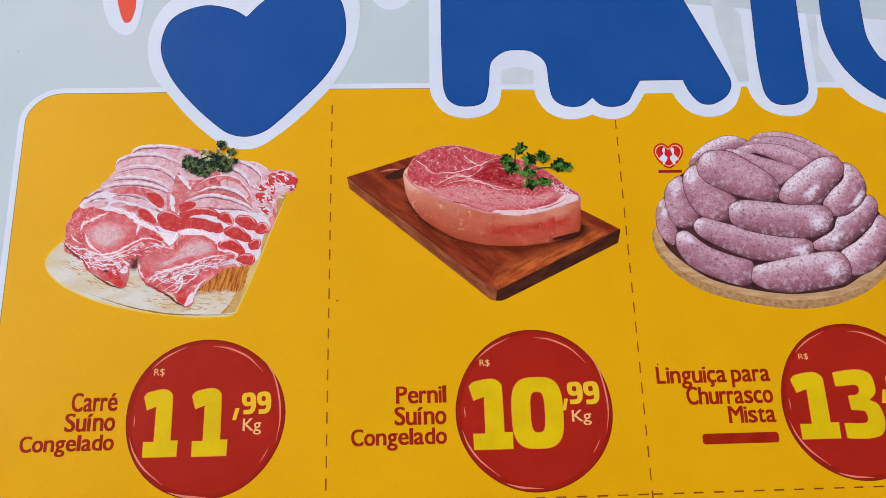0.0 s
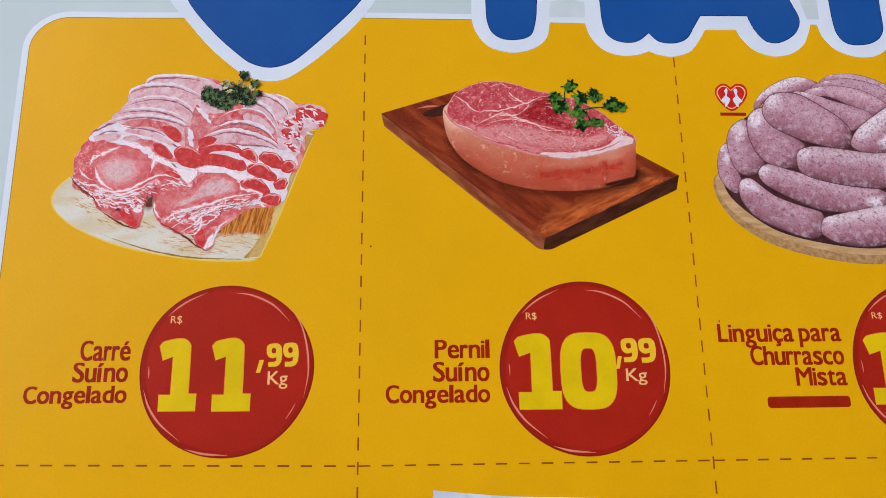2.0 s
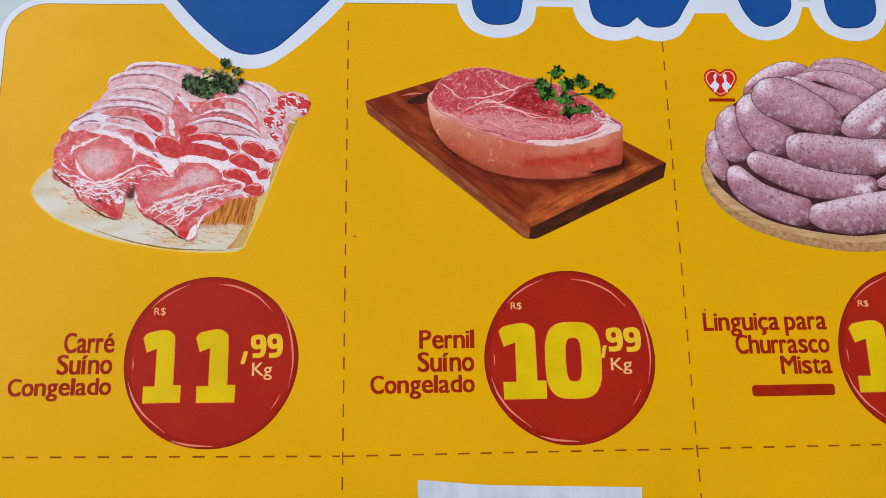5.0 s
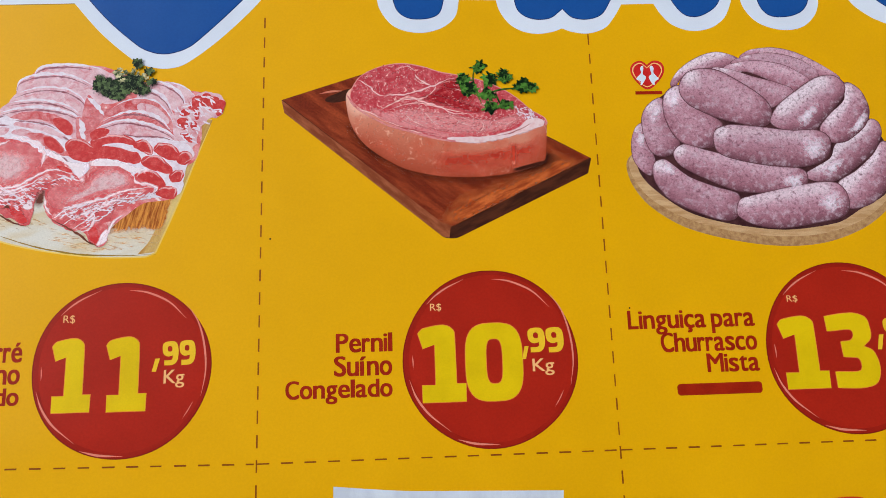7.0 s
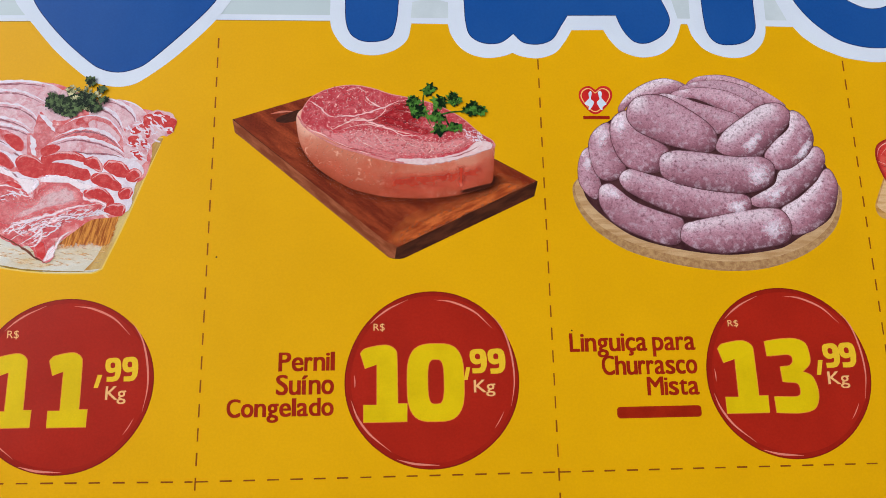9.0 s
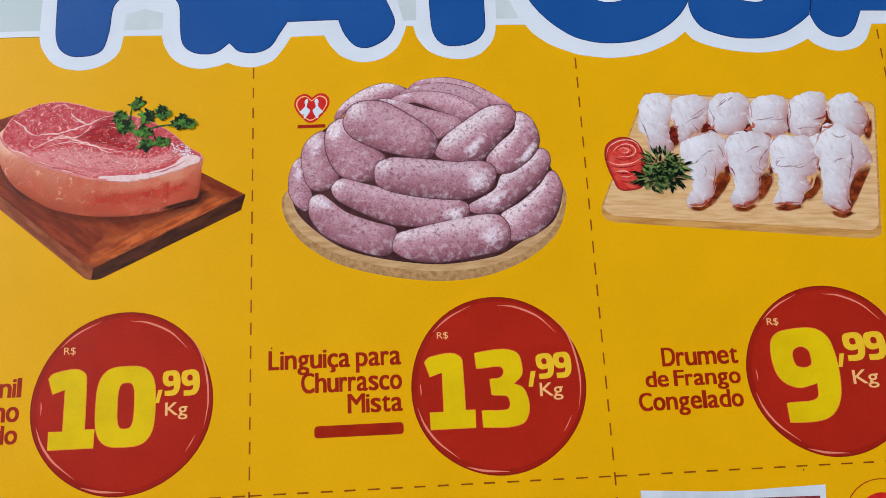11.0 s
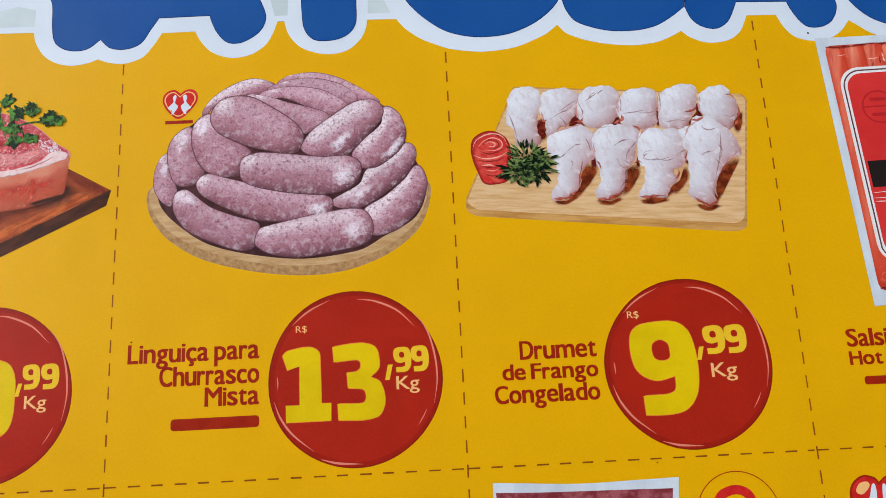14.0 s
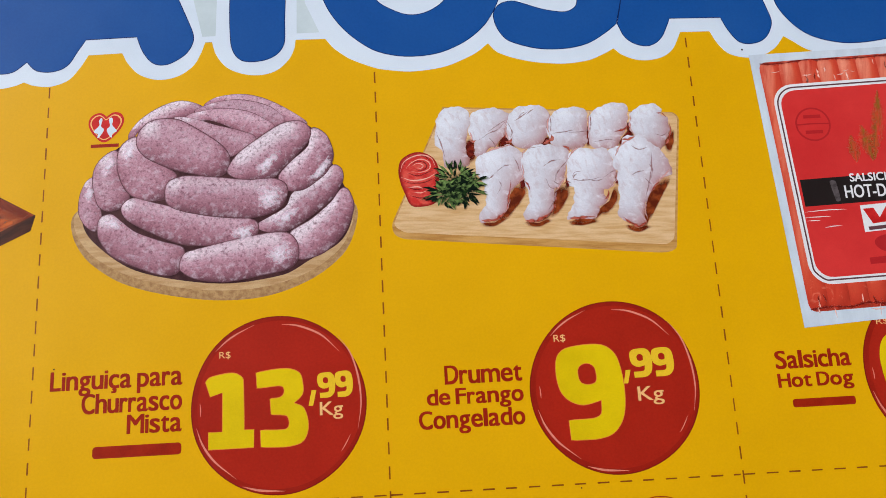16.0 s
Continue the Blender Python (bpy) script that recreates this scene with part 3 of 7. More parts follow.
def sprig(name, spots, level, mat, parent, kind="parsley", seed=1, label="", size=1.0):
    """A printed herb: many small lobed or needle leaves, each on its own thin layer. spots: x, y, spread, count."""
    SERIAL[0] += 1
    rnd = random.Random(seed)
    verts, faces = [], []
    k = 0
    for sx, sy, spread, count in spots:
        for i in range(count):
            ang = rnd.uniform(0, math.tau)
            r = spread * math.sqrt(rnd.random())
            cx, cy = sx + r * math.cos(ang), sy + r * math.sin(ang) * 0.8
            z = z_of(level) + k * 0.0009 * MM
            k += 1
            first = len(verts)
            if kind == "parsley":
                lobes, big, rot, slim = rnd.choice((3, 5, 5)), size * rnd.uniform(0.5, 1.2), rnd.uniform(0, math.tau), rnd.uniform(0.4, 0.85)
                m = lobes * 5
                for j in range(m):
                    th = math.tau * j / m
                    rad = big * (0.74 + 0.26 * math.cos(lobes * th)) * rnd.uniform(0.88, 1.1)
                    lx, ly = rad * math.cos(th), slim * rad * math.sin(th)
                    verts.append(((cx + lx * math.cos(rot) - ly * math.sin(rot)) * MM, (cy + lx * math.sin(rot) + ly * math.cos(rot)) * MM, z))
                faces.append(tuple(range(first, first + m)))
            else:
                ln, w, rot = size * rnd.uniform(1.4, 3.2), rnd.uniform(0.18, 0.3), ang + rnd.uniform(-0.6, 0.6)
                ca, sa = math.cos(rot), math.sin(rot)
                bow = rnd.uniform(-0.3, 0.3)
                for u, v in [(0, 0), (0.3, 1), (0.65, 0.9), (1, 0), (0.65, -0.9), (0.3, -1)]:
                    x, y = u * ln, v * w + bow * u * u * ln
                    verts.append(((cx + x * ca - y * sa) * MM, (cy + 0.8 * (x * sa + y * ca)) * MM, z))
                faces.append(tuple(range(first, first + 6)))
    return mesh_object(name, verts, faces, mat, parent, label=label)


def marbling(name, area, count, length, width, turn, spread, level, mat, parent, seed, label=""):
    """Many short printed flecks strewn over an area, along a direction in degrees; too small to pick apart."""
    SERIAL[0] += 1
    rnd = random.Random(seed)
    xs, ys = [p[0] for p in area], [p[1] for p in area]
    verts, uvs, faces, k = [], [], [], 0
    while k < count:
        x, y = rnd.uniform(min(xs), max(xs)), rnd.uniform(min(ys), max(ys))
        inside = False
        for (x0, y0), (x1, y1) in zip(area, area[1:] + area[:1]):
            if (y0 > y) != (y1 > y) and x < x0 + (y - y0) / (y1 - y0) * (x1 - x0):
                inside = not inside
        if not inside:
            continue
        th = radians(turn + rnd.uniform(-spread, spread))
        ln, w, bow = length * rnd.uniform(0.35, 1.25) / 2, width * rnd.uniform(0.5, 1.3) / 2, rnd.uniform(-0.3, 0.3) * length
        z, first = z_of(level) + (k % 40) * 0.00004 * MM, len(verts)
        for u, v in ((0, 0), (-1, 0), (-0.5, -1), (0.4, -0.9), (1, 0), (0.5, 1), (-0.4, 0.8)):
            px, py = u * ln, v * w + bow * (u * u - 0.4) * 0.5
            verts.append(((x + px * math.cos(th) - py * math.sin(th)) * MM, (y + px * math.sin(th) + py * math.cos(th)) * MM, z))
            uvs.append((1.0 if u == v == 0 else 0.0, 0.8))
        faces += [(first, first + i, first + i % 6 + 1) for i in range(1, 7)]
        k += 1
    return mesh_object(name, verts, faces, mat, parent, uvs, label)


# ---- the room that closes the place ----
X0, X1, Y0, Y1, Z0, Z1 = -1.2, 2.4, -2.2, 2.6, -0.752, 1.9
T = 0.15
W = WINDOW
tagged(box("floor", (X0 - T, Y0 - T, Z0 - T), (X1 + T, Y1 + T, Z0), FLOOR_TILE), "plain grey floor of a daylit room", "floor", kind="structure")
tagged(box("ceiling", (X0 - T, Y0 - T, Z1), (X1 + T, Y1 + T, Z1 + T), CEILING_PAINT), "plain white painted ceiling", "ceiling", kind="structure")
tagged(box("wall_north", (X0 - T, Y1, Z0), (X1 + T, Y1 + T, Z1), WALL_PAINT), "plain white painted wall", "wall", kind="structure")
tagged(box("wall_south", (X0 - T, Y0 - T, Z0), (X1 + T, Y0, Z1), WALL_PAINT), "plain white painted wall", "wall", kind="structure")
tagged(box("wall_east", (X1, Y0, Z0), (X1 + T, Y1, Z1), WALL_PAINT), "plain white painted wall", "wall", kind="structure")


def wall_with_window():
    bm = bmesh.new()
    ys, zs = (Y0, W["y0"], W["y1"], Y1), (Z0, W["z0"], W["z1"], Z1)
    for i in range(3):
        for j in range(3):
            if i == 1 and j == 1:
                continue
            made = bmesh.ops.create_cube(bm, size=1.0)["verts"]
            bmesh.ops.scale(bm, vec=(T, ys[i + 1] - ys[i], zs[j + 1] - zs[j]), verts=made)
            bmesh.ops.translate(bm, vec=(X0 - T / 2, (ys[i] + ys[i + 1]) / 2, (zs[j] + zs[j + 1]) / 2), verts=made)
    me = bpy.data.meshes.new("wall_west")
    bm.to_mesh(me)
    bm.free()
    me.materials.append(WALL_PAINT)
    return tagged(new("wall_west", me), "white painted wall with a window opening", "wall", kind="structure")


wall_with_window()

table = tagged(new("table"), "plain laminate table under the leaflet", "table")
box("tabletop", (-0.35, -0.55, -0.0302), (0.60, 0.45, -0.0002), TABLE_WOOD, table, 0.002)
for lx in (-0.31, 0.56):
    for ly in (-0.51, 0.41):
        box("leg", (lx - 0.025, ly - 0.025, Z0), (lx + 0.025, ly + 0.025, -0.0302), TABLE_WOOD, table, 0.003)

# ---- the leaflet: sheet and large printed areas ----
flyer = tagged(new("flyer"), "glossy printed supermarket leaflet with yellow offer grid lying flat", "leaflet")
SHEET = (-70.0, -260.0, 240.0, 150.0)


def paper_sheet():
    bm = bmesh.new()
    bmesh.ops.create_cube(bm, size=1.0)
    bmesh.ops.scale(bm, vec=((SHEET[2] - SHEET[0]) * MM, (SHEET[3] - SHEET[1]) * MM, 0.2 * MM), verts=bm.verts)
    bmesh.ops.translate(bm, vec=((SHEET[0] + SHEET[2]) / 2 * MM, (SHEET[1] + SHEET[3]) / 2 * MM, -0.1 * MM), verts=bm.verts)
    me = bpy.data.meshes.new("paper_sheet")
    bm.to_mesh(me)
    bm.free()
    me.materials.append(GREY)
    ob = new("paper_sheet", me)
    ob.parent = flyer
    ob["label"] = "pale blue-grey coated paper"


paper_sheet()


def rounded(x0, y0, x1, y1, r, n=10):
    out = []
    for cx, cy, a in ((x1 - r, y1 - r, 0), (x0 + r, y1 - r, 90), (x0 + r, y0 + r, 180), (x1 - r, y0 + r, 270)):
        for i in range(n + 1):
            th = radians(a + 90 * i / n)
            out.append((cx + r * math.cos(th), cy + r * math.sin(th)))
    return out


PANEL = (-57.4, -250.0, 225.0, 76.5)


def panel_outline(grow, r):
    """The yellow panel, whose left edge leans a little and whose top edge rises to the right."""
    corners, out = rounded(*PANEL, r), []
    for a, b in zip(corners, corners[1:] + corners[:1]):
        steps = max(1, int(math.dist(a, b) / 8))
        for k in range(steps):
            x, y = a[0] + (b[0] - a[0]) * k / steps, a[1] + (b[1] - a[1]) * k / steps
            x += (-0.9 - 0.016 * (y - 70)) * max(0.0, 1 - (x - PANEL[0]) / 12)
            out.append((x, y + (0.65 * min(1.0, max(0.0, (x + 40) / 35)) if y > 60 else 0.0)))
    return grown(out, grow) if grow else out


fill("panel_border", panel_outline(1.25, 6.2), 1, WHITE, flyer, label="white border of the yellow panel")
fill("panel_edge", panel_outline(0.15, 6.2), 2, BROWN_EDGE, flyer)
fill("yellow_panel", panel_outline(0.0, 6.2), 3, YELLOW, flyer, label="golden yellow printed panel")


def dashed(name, a, b, period, dash, width, start=0.0):
    ln = math.dist(a, b)
    ux, uy = (b[0] - a[0]) / ln, (b[1] - a[1]) / ln
    rnd = random.Random(int(ln * 10) + int(a[0]))
    verts, faces, d = [], [], start
    while d < ln:
        e = min(d + dash * rnd.uniform(0.94, 1.06), ln)
        h = width / 2 * rnd.uniform(0.85, 1.1)
        k = len(verts)
        for s, v in ((d, -h), (e, -h), (e, h), (d, h)):
            verts.append(((a[0] + ux * s - uy * v) * MM, (a[1] + uy * s + ux * v) * MM, z_of(4)))
        faces.append((k, k + 1, k + 2, k + 3))
        d += period
    return mesh_object(name, verts, faces, DASH, flyer, label="brown dashed cutting line")


for x in (0.0, 56.0, 112.0, 167.0):
    dashed("dashed_line", (x, 73.8), (x, -120.0), 3.655, 1.95, 0.24)
for row in (0.0, -82.0):
    for x0, x1 in ((-55.0, -0.4), (0.1, 55.7), (56.1, 111.6), (112.1, 166.6), (167.1, 223.0)):
        dashed("dashed_line", (x0, row + (1.05 if x0 < -50 else 0.1)), (x1, row + 0.1), 3.56, 1.8, 0.24)

# ---- the title band: heart and blue rounded shapes on a white outline ----
heart_white = flow([(-36.7, 87.1), (-35.3, 80.9), (-31.6, 76.0), (-26.9, 70.6), (-21.2, 65.8), (-16.9, 64.6), (-13.2, 65.4), (-7.4, 70.0), (-0.4, 77.6), (4.0, 85.7), (5.2, 92.1), (5.1, 97.4), (2.7, 102.8), (-3.8, 105.5), (-11.9, 104.1), (-17.8, 99.0, 1), (-22.0, 99.8), (-27.7, 99.2), (-32.7, 97.4), (-35.7, 92.9)])
heart_blue = flow([(-17.5, 93.3, 1), (-20.4, 95.0), (-25.2, 96.0), (-29.7, 94.8), (-32.8, 92.2), (-34.0, 87.7), (-33.3, 83.6), (-30.7, 78.7), (-26.0, 73.2), (-20.9, 68.7), (-18.1, 67.5), (-15.4, 67.5), (-12.2, 68.9), (-6.4, 74.6), (-1.0, 80.9), (2.1, 87.6), (2.3, 92.8), (1.3, 97.1), (-1.3, 99.4), (-5.4, 100.6), (-10.6, 99.8), (-14.5, 96.7)])
heart = fill("heart", heart_white, 6, WHITE, flyer, label="blue heart with a broad white outline")
fill("heart_edge", grown(heart_blue, 0.14), 7, NAVY, heart)
fill("heart_face", heart_blue, 8, BLUE, heart)
drop = fill("drop", flow([(-47.1, 101.4, 1), (-46.3, 96.1), (-44.5, 91.6), (-41.7, 89.4), (-39.4, 90.3), (-38.4, 94.8), (-38.3, 101.4, 1)]), 6, WHITE, flyer, label="orange-red drop with a white outline")
fill("drop_face", flow([(-44.1, 101.4, 1), (-43.6, 97.4), (-42.7, 94.2), (-41.7, 92.2), (-40.5, 92.5), (-39.8, 95.4), (-40.0, 101.4, 1)]), 7, RED_DROP, drop)
fill("pale_spot", flow([(7.4, 101.4, 1), (8.0, 97.4), (9.7, 95.5), (11.7, 95.1), (14.0, 95.8), (15.4, 97.4), (15.9, 101.4, 1)]), 2, WHITE, flyer)

under_a = [(19.5, 101.4, 1), (19.2, 78.1), (19.8, 75.0), (22.2, 71.9), (26.3, 70.7), (30.2, 71.5), (32.8, 73.7), (33.6, 76.9, 1), (40.1, 76.8, 1), (40.6, 74.8), (42.1, 72.4), (44.3, 70.9), (47.1, 70.3), (49.9, 70.7), (51.5, 71.3, 1), (53.3, 70.6), (56.1, 70.3), (59.1, 71.3), (61.0, 73.5), (62.4, 75.8, 1), (68.2, 75.9, 1), (69.2, 74.0), (71.2, 71.8), (74.5, 70.6), (78.0, 71.1), (80.6, 72.9), (81.9, 75.2), (82.6, 77.2, 1)]
under_b = [(83.8, 77.2, 1), (84.5, 74.8), (86.4, 72.3), (89.4, 70.9), (92.5, 70.6), (95.2, 71.4), (97.3, 73.4), (98.2, 75.4), (98.4, 76.9, 1), (103.6, 76.8, 1), (105.1, 74.9), (108.0, 72.7), (112.1, 70.9)]
under_c = [(113.7, 70.5), (118.1, 69.9), (122.6, 70.2), (125.6, 70.9), (129.7, 72.7), (132.1, 74.5, 1), (133.6, 72.8), (136.5, 71.5), (140.4, 70.5), (145.3, 70.0), (149.4, 70.4), (151.9, 71.3), (154.1, 72.4, 1), (155.4, 71.2), (157.8, 70.1), (160.3, 69.9), (162.8, 70.5), (164.7, 72.0), (166.2, 74.9, 1), (171.4, 74.8, 1), (172.6, 72.3), (174.3, 70.4), (177.2, 69.5), (180.2, 69.8), (182.6, 71.1), (184.4, 73.2, 1), (185.7, 72.3), (188.4, 70.4), (193.2, 68.9), (199.1, 68.5), (205.3, 69.4), (212.0, 72.3), (218.2, 83.0, 1)]
title = fill("title_outline", flow(under_a + under_b + under_c), 5, WHITE, flyer, label="blue rounded shapes on a white outline")
for spot in ([(33.8, 81.1, 1), (37.0, 82.0, 1), (40.2, 81.1, 1), (40.2, 78.0, 1), (33.5, 78.0, 1)], [(78.7, 101.5, 1), (84.8, 94.0, 1), (84.4, 78.3, 1), (82.1, 78.3, 1), (79.4, 90.0, 1)],
             [(98.8, 94.0, 1), (101.1, 94.0, 1), (100.1, 84.0, 1), (102.6, 78.1, 1), (98.6, 78.1, 1)]):
    fill("grey_spot", [p[:2] for p in spot], 6, GREY_SPOT, title)
blues = [
    [(22.1, 101.4, 1), (21.9, 89.5), (22.0, 78.1), (22.8, 75.0), (24.9, 73.5), (28.1, 73.5), (30.1, 74.6), (31.0, 78.0), (31.6, 82.8), (34.3, 85.3), (37.2, 85.8), (40.3, 85.3), (42.9, 82.7), (43.3, 77.9), (44.0, 74.8), (46.2, 73.3), (49.3, 73.3), (51.8, 75.1, 1), (53.6, 73.4), (56.4, 73.1), (58.8, 74.1), (60.4, 76.6), (61.8, 78.8, 1), (70.7, 78.9, 1), (71.9, 75.9), (73.8, 73.7), (76.3, 73.5), (79.2, 75.2), (80.5, 77.7), (80.0, 80.2), (72.6, 98.1), (71.2, 101.5, 1)],
    [(87.7, 101.5, 1), (86.9, 84.1), (87.2, 76.4), (88.9, 73.6), (92.4, 73.3), (95.1, 74.4), (96.4, 76.6), (96.5, 81.4), (97.3, 101.5, 1)],
    [(102.5, 99.1, 1), (102.1, 91.1), (103.3, 84.9), (105.1, 81.0), (108.0, 77.4), (111.9, 74.4), (115.8, 73.1), (119.7, 72.8), (123.7, 73.3), (127.8, 75.0), (130.9, 77.3), (132.9, 79.8), (134.6, 83.3), (136.0, 89.4), (136.7, 97.4, 1), (128.4, 97.8, 1), (127.6, 88.7), (125.0, 83.3), (121.9, 81.1), (118.6, 80.6), (115.4, 81.8), (112.7, 83.9), (110.9, 89.0), (111.0, 98.6, 1)],
    [(133.5, 80.1), (134.0, 77.3), (135.8, 74.9), (140.6, 73.2), (145.6, 72.9), (149.7, 73.7), (152.9, 75.5), (155.0, 77.1, 1), (156.2, 81.7), (157.2, 88.3, 1), (149.3, 88.7, 1), (148.4, 81.2), (146.2, 79.8), (142.2, 80.5), (137.3, 82.3), (134.8, 81.9)],
    [(155.3, 77.1, 1), (156.3, 74.6), (158.1, 73.1), (160.6, 72.7), (162.8, 74.2), (164.6, 77.7, 1), (173.7, 77.4, 1), (174.9, 74.7), (176.6, 72.5), (179.1, 72.2), (181.3, 73.3), (182.6, 75.9), (182.1, 78.7), (181.1, 82.6), (181.2, 87.1, 1), (157.3, 88.3, 1), (156.4, 81.7)],
    [(184.0, 87.0, 1), (183.8, 80.3), (186.2, 75.8), (189.8, 72.9), (195.6, 71.4), (202.6, 71.9), (210.3, 74.0), (215.3, 78.7), (217.7, 85.3, 1)],
]
for line in blues:
    fill("shape_edge", grown(flow(line), 0.13), 7, NAVY, title)
    fill("blue_shape", flow(line), 8, BLUE, title)

# ---- price badges and captions ----
BADGE_MID = (36.4, 14.9)


def disc_line(turn):
    """An uneven hand-drawn round."""
    return [(BADGE_MID[0] + (13.72 + 0.16 * math.sin(3 * a + turn)) * math.cos(a), BADGE_MID[1] + (13.6 + 0.12 * math.cos(2 * a + turn)) * math.sin(a))
            for a in (math.tau * k / 18 for k in range(18))]


STREAKS = [
    ([(26.5, 23.5), (28.0, 24.9), (29.8, 26.1), (32.6, 27.4)], 0.28), ([(37.0, 27.3), (39.8, 26.9), (43.3, 25.3), (46.1, 22.6)], 0.32),
    ([(46.0, 25.0), (48.0, 22.0), (49.1, 18.2), (49.4, 14.2), (48.8, 10.4)], 0.3), ([(23.6, 11.8), (24.6, 9.2), (26.5, 6.6), (29.8, 3.9)], 0.34),
    ([(30.8, 2.7), (33.5, 2.0), (37.3, 1.7)], 0.34), ([(46.1, 7.1), (46.9, 8.3), (47.6, 9.6)], 0.16), ([(24.1, 15.6), (24.2, 14.6), (24.2, 13.5)], 0.18)]
ONE = [(0, .90, 1), (.10, .96), (.42, 1), (.64, .99), (.78, .90), (.80, .23, 1), (1, .23, 1), (1, 0, 1), (.07, 0, 1), (.07, .22, 1), (.36, .22, 1),
       (.36, .75, 1), (.10, .70, 1)]
THREE = [(.05, .97, 1), (.38, 1), (.65, 1), (.85, .94), (.91, .81), (.90, .66), (.74, .55, 1), (.92, .48), (1, .31), (.98, .15), (.87, .04),
         (.60, 0), (.14, .01, 1), (.13, .22, 1), (.49, .21), (.63, .23), (.66, .32), (.60, .40), (.33, .42, 1), (.31, .62, 1), (.49, .63),
         (.57, .69), (.55, .77), (.44, .79), (.07, .77, 1)]
NINE = [(.50, 1), (.75, .98), (.91, .88), (.98, .70), (1, .46), (.95, .22), (.79, .06), (.54, .005), (.155, .005, 1), (.145, .207, 1), (.50, .213),
        (.63, .26), (.65, .405, 1), (.38, .365), (.18, .415), (.057, .52), (.01, .70), (.04, .88), (.18, .97)]
NINE_HOLE = [(.325, .70), (.36, .775), (.48, .805), (.585, .76), (.61, .67), (.59, .595), (.48, .57), (.36, .60)]


def ring_glyph(k):
    return [(0.5 + 0.5 * math.copysign(abs(math.cos(t)) ** k, math.cos(t)), 0.5 + 0.5 * math.copysign(abs(math.sin(t)) ** k, math.sin(t)))
            for t in (math.tau * i / 40 for i in range(40))]


def digit(ch, lo, hi, parent, mat=None, edge=0.12):
    """A bold slab numeral in the box from lo to hi."""
    def placed(pts):
        return [(lo[0] + p[0] * (hi[0] - lo[0]), lo[1] + p[1] * (hi[1] - lo[1])) for p in pts]

    def corners(pts):
        return [(*q, 1) if len(p) > 2 else q for p, q in zip(pts, placed(pts))]
    if ch == "0":
        outer, holes = placed(ring_glyph(0.62)), [placed([(0.355 + 0.30 * x, 0.215 + 0.585 * y) for x, y in ring_glyph(0.6)])]
    elif ch == "9":
        outer, holes = flow(corners(NINE)), [flow(corners(NINE_HOLE))]
    else:
        outer, holes = flow(corners({"1": ONE, "3": THREE}[ch])), []
    if edge:
        fill("digit_halo", grown(outer, edge), 7, DIGIT_EDGE, parent, [grown(h, -edge) for h in holes])
    return fill("digit", outer, 8, mat or DIGIT, parent, holes, label="yellow numeral")


def badge(mid, whole, cents, comma, kg, currency, label, size=1.0, turn=1.0):
    def moved(pts):
        return [(mid[0] + (x - BADGE_MID[0]) * size, mid[1] + (y - BADGE_MID[1]) * size) for x, y in pts]
    line = flow(moved(disc_line(turn)))
    ob = fill("price_badge", grown(line, 0.08), 4, BADGE_RIM, flyer, label=label)
    fill("badge_disc", grown(line, -0.12), 5, BADGE, ob)
    fill("badge_band", grown(line, -0.14), 5.4, BADGE_BAND, ob, [[(mid[0] + 0.16 + (x - mid[0]) * 0.945, mid[1] + 0.1 + (y - mid[1]) * 0.945) for x, y in line]])
    for pts, w in STREAKS:
        stroke("streak", moved(pts), w, 6, STREAK, ob)
    for ch, lo, hi in whole:
        digit(ch, lo, hi, ob)
    for lo, hi in cents:
        digit("9", lo, hi, ob, SMALL_YELLOW, 0.0)
    if comma:
        (x0, y0), (x1, y1) = comma
        fill("comma", [(x0, y0), (x0 + 0.55 * (x1 - x0), y0), (x1, y1), (x0 + 0.4 * (x1 - x0), y1)], 8, SMALL_YELLOW, ob)
    if kg:
        lettering("unit_text", "Kg", *kg, 8, SMALL, ob, 0.03)
    if currency:
        lettering("currency_text", "R$", *currency, 7, SMALL, ob, 0.0)
    return ob


badge((-20.9, 14.95), [("1", (-31.5, 8.7), (-25.4, 19.8)), ("1", (-23.3, 8.6), (-17.0, 19.8))],
      [((-14.8, 15.3), (-12.3, 19.0)), ((-12.2, 15.3), (-9.7, 19.1))], ((-16.3, 14.4), (-15.1, 16.4)),
      ((-14.4, 11.9), (-11.3, 14.6)), ((-30.2, 22.1), (-28.4, 23.5)), "round dark red price badge reading 11,99 per kilo", 0.985)
badge((36.4, 14.9), [("1", (24.96, 8.31), (32.30, 20.17)), ("0", (32.39, 8.21), (41.41, 20.30))],
      [((42.4, 15.5), (45.2, 19.4)), ((45.3, 15.4), (48.2, 19.4))], ((41.4, 14.5), (42.5, 16.5)),
      ((43.0, 11.9), (46.4, 14.5)), ((27.0, 22.4), (28.8, 23.7)), "round dark red price badge reading 10,99 per kilo", 1.01, 3.3)
badge((94.85, 14.85), [("1", (83.39, 8.43), (90.95, 19.91)), ("3", (90.97, 8.26), (99.45, 20.14))],
      [((101.0, 15.3), (103.9, 19.3)), ((103.8, 15.3), (106.7, 19.4))], ((99.6, 14.2), (100.9, 16.6)),
      ((101.4, 12.0), (105.0, 14.7)), ((85.5, 22.2), (87.3, 23.4)), "round dark red price badge reading 13,99 per kilo", 1.003, 2.4)
badge((148.4, 14.6), [("9", (139.07, 6.64), (149.77, 21.33))],
      [((151.1, 15.7), (154.7, 20.3)), ((154.6, 15.7), (158.2, 20.3))], ((149.8, 14.9), (151.1, 17.0)),
      ((151.9, 11.4), (156.0, 14.3)), ((139.2, 21.9), (141.1, 23.2)), "round dark red price badge reading 9,99 per kilo", 0.982, 4.0)
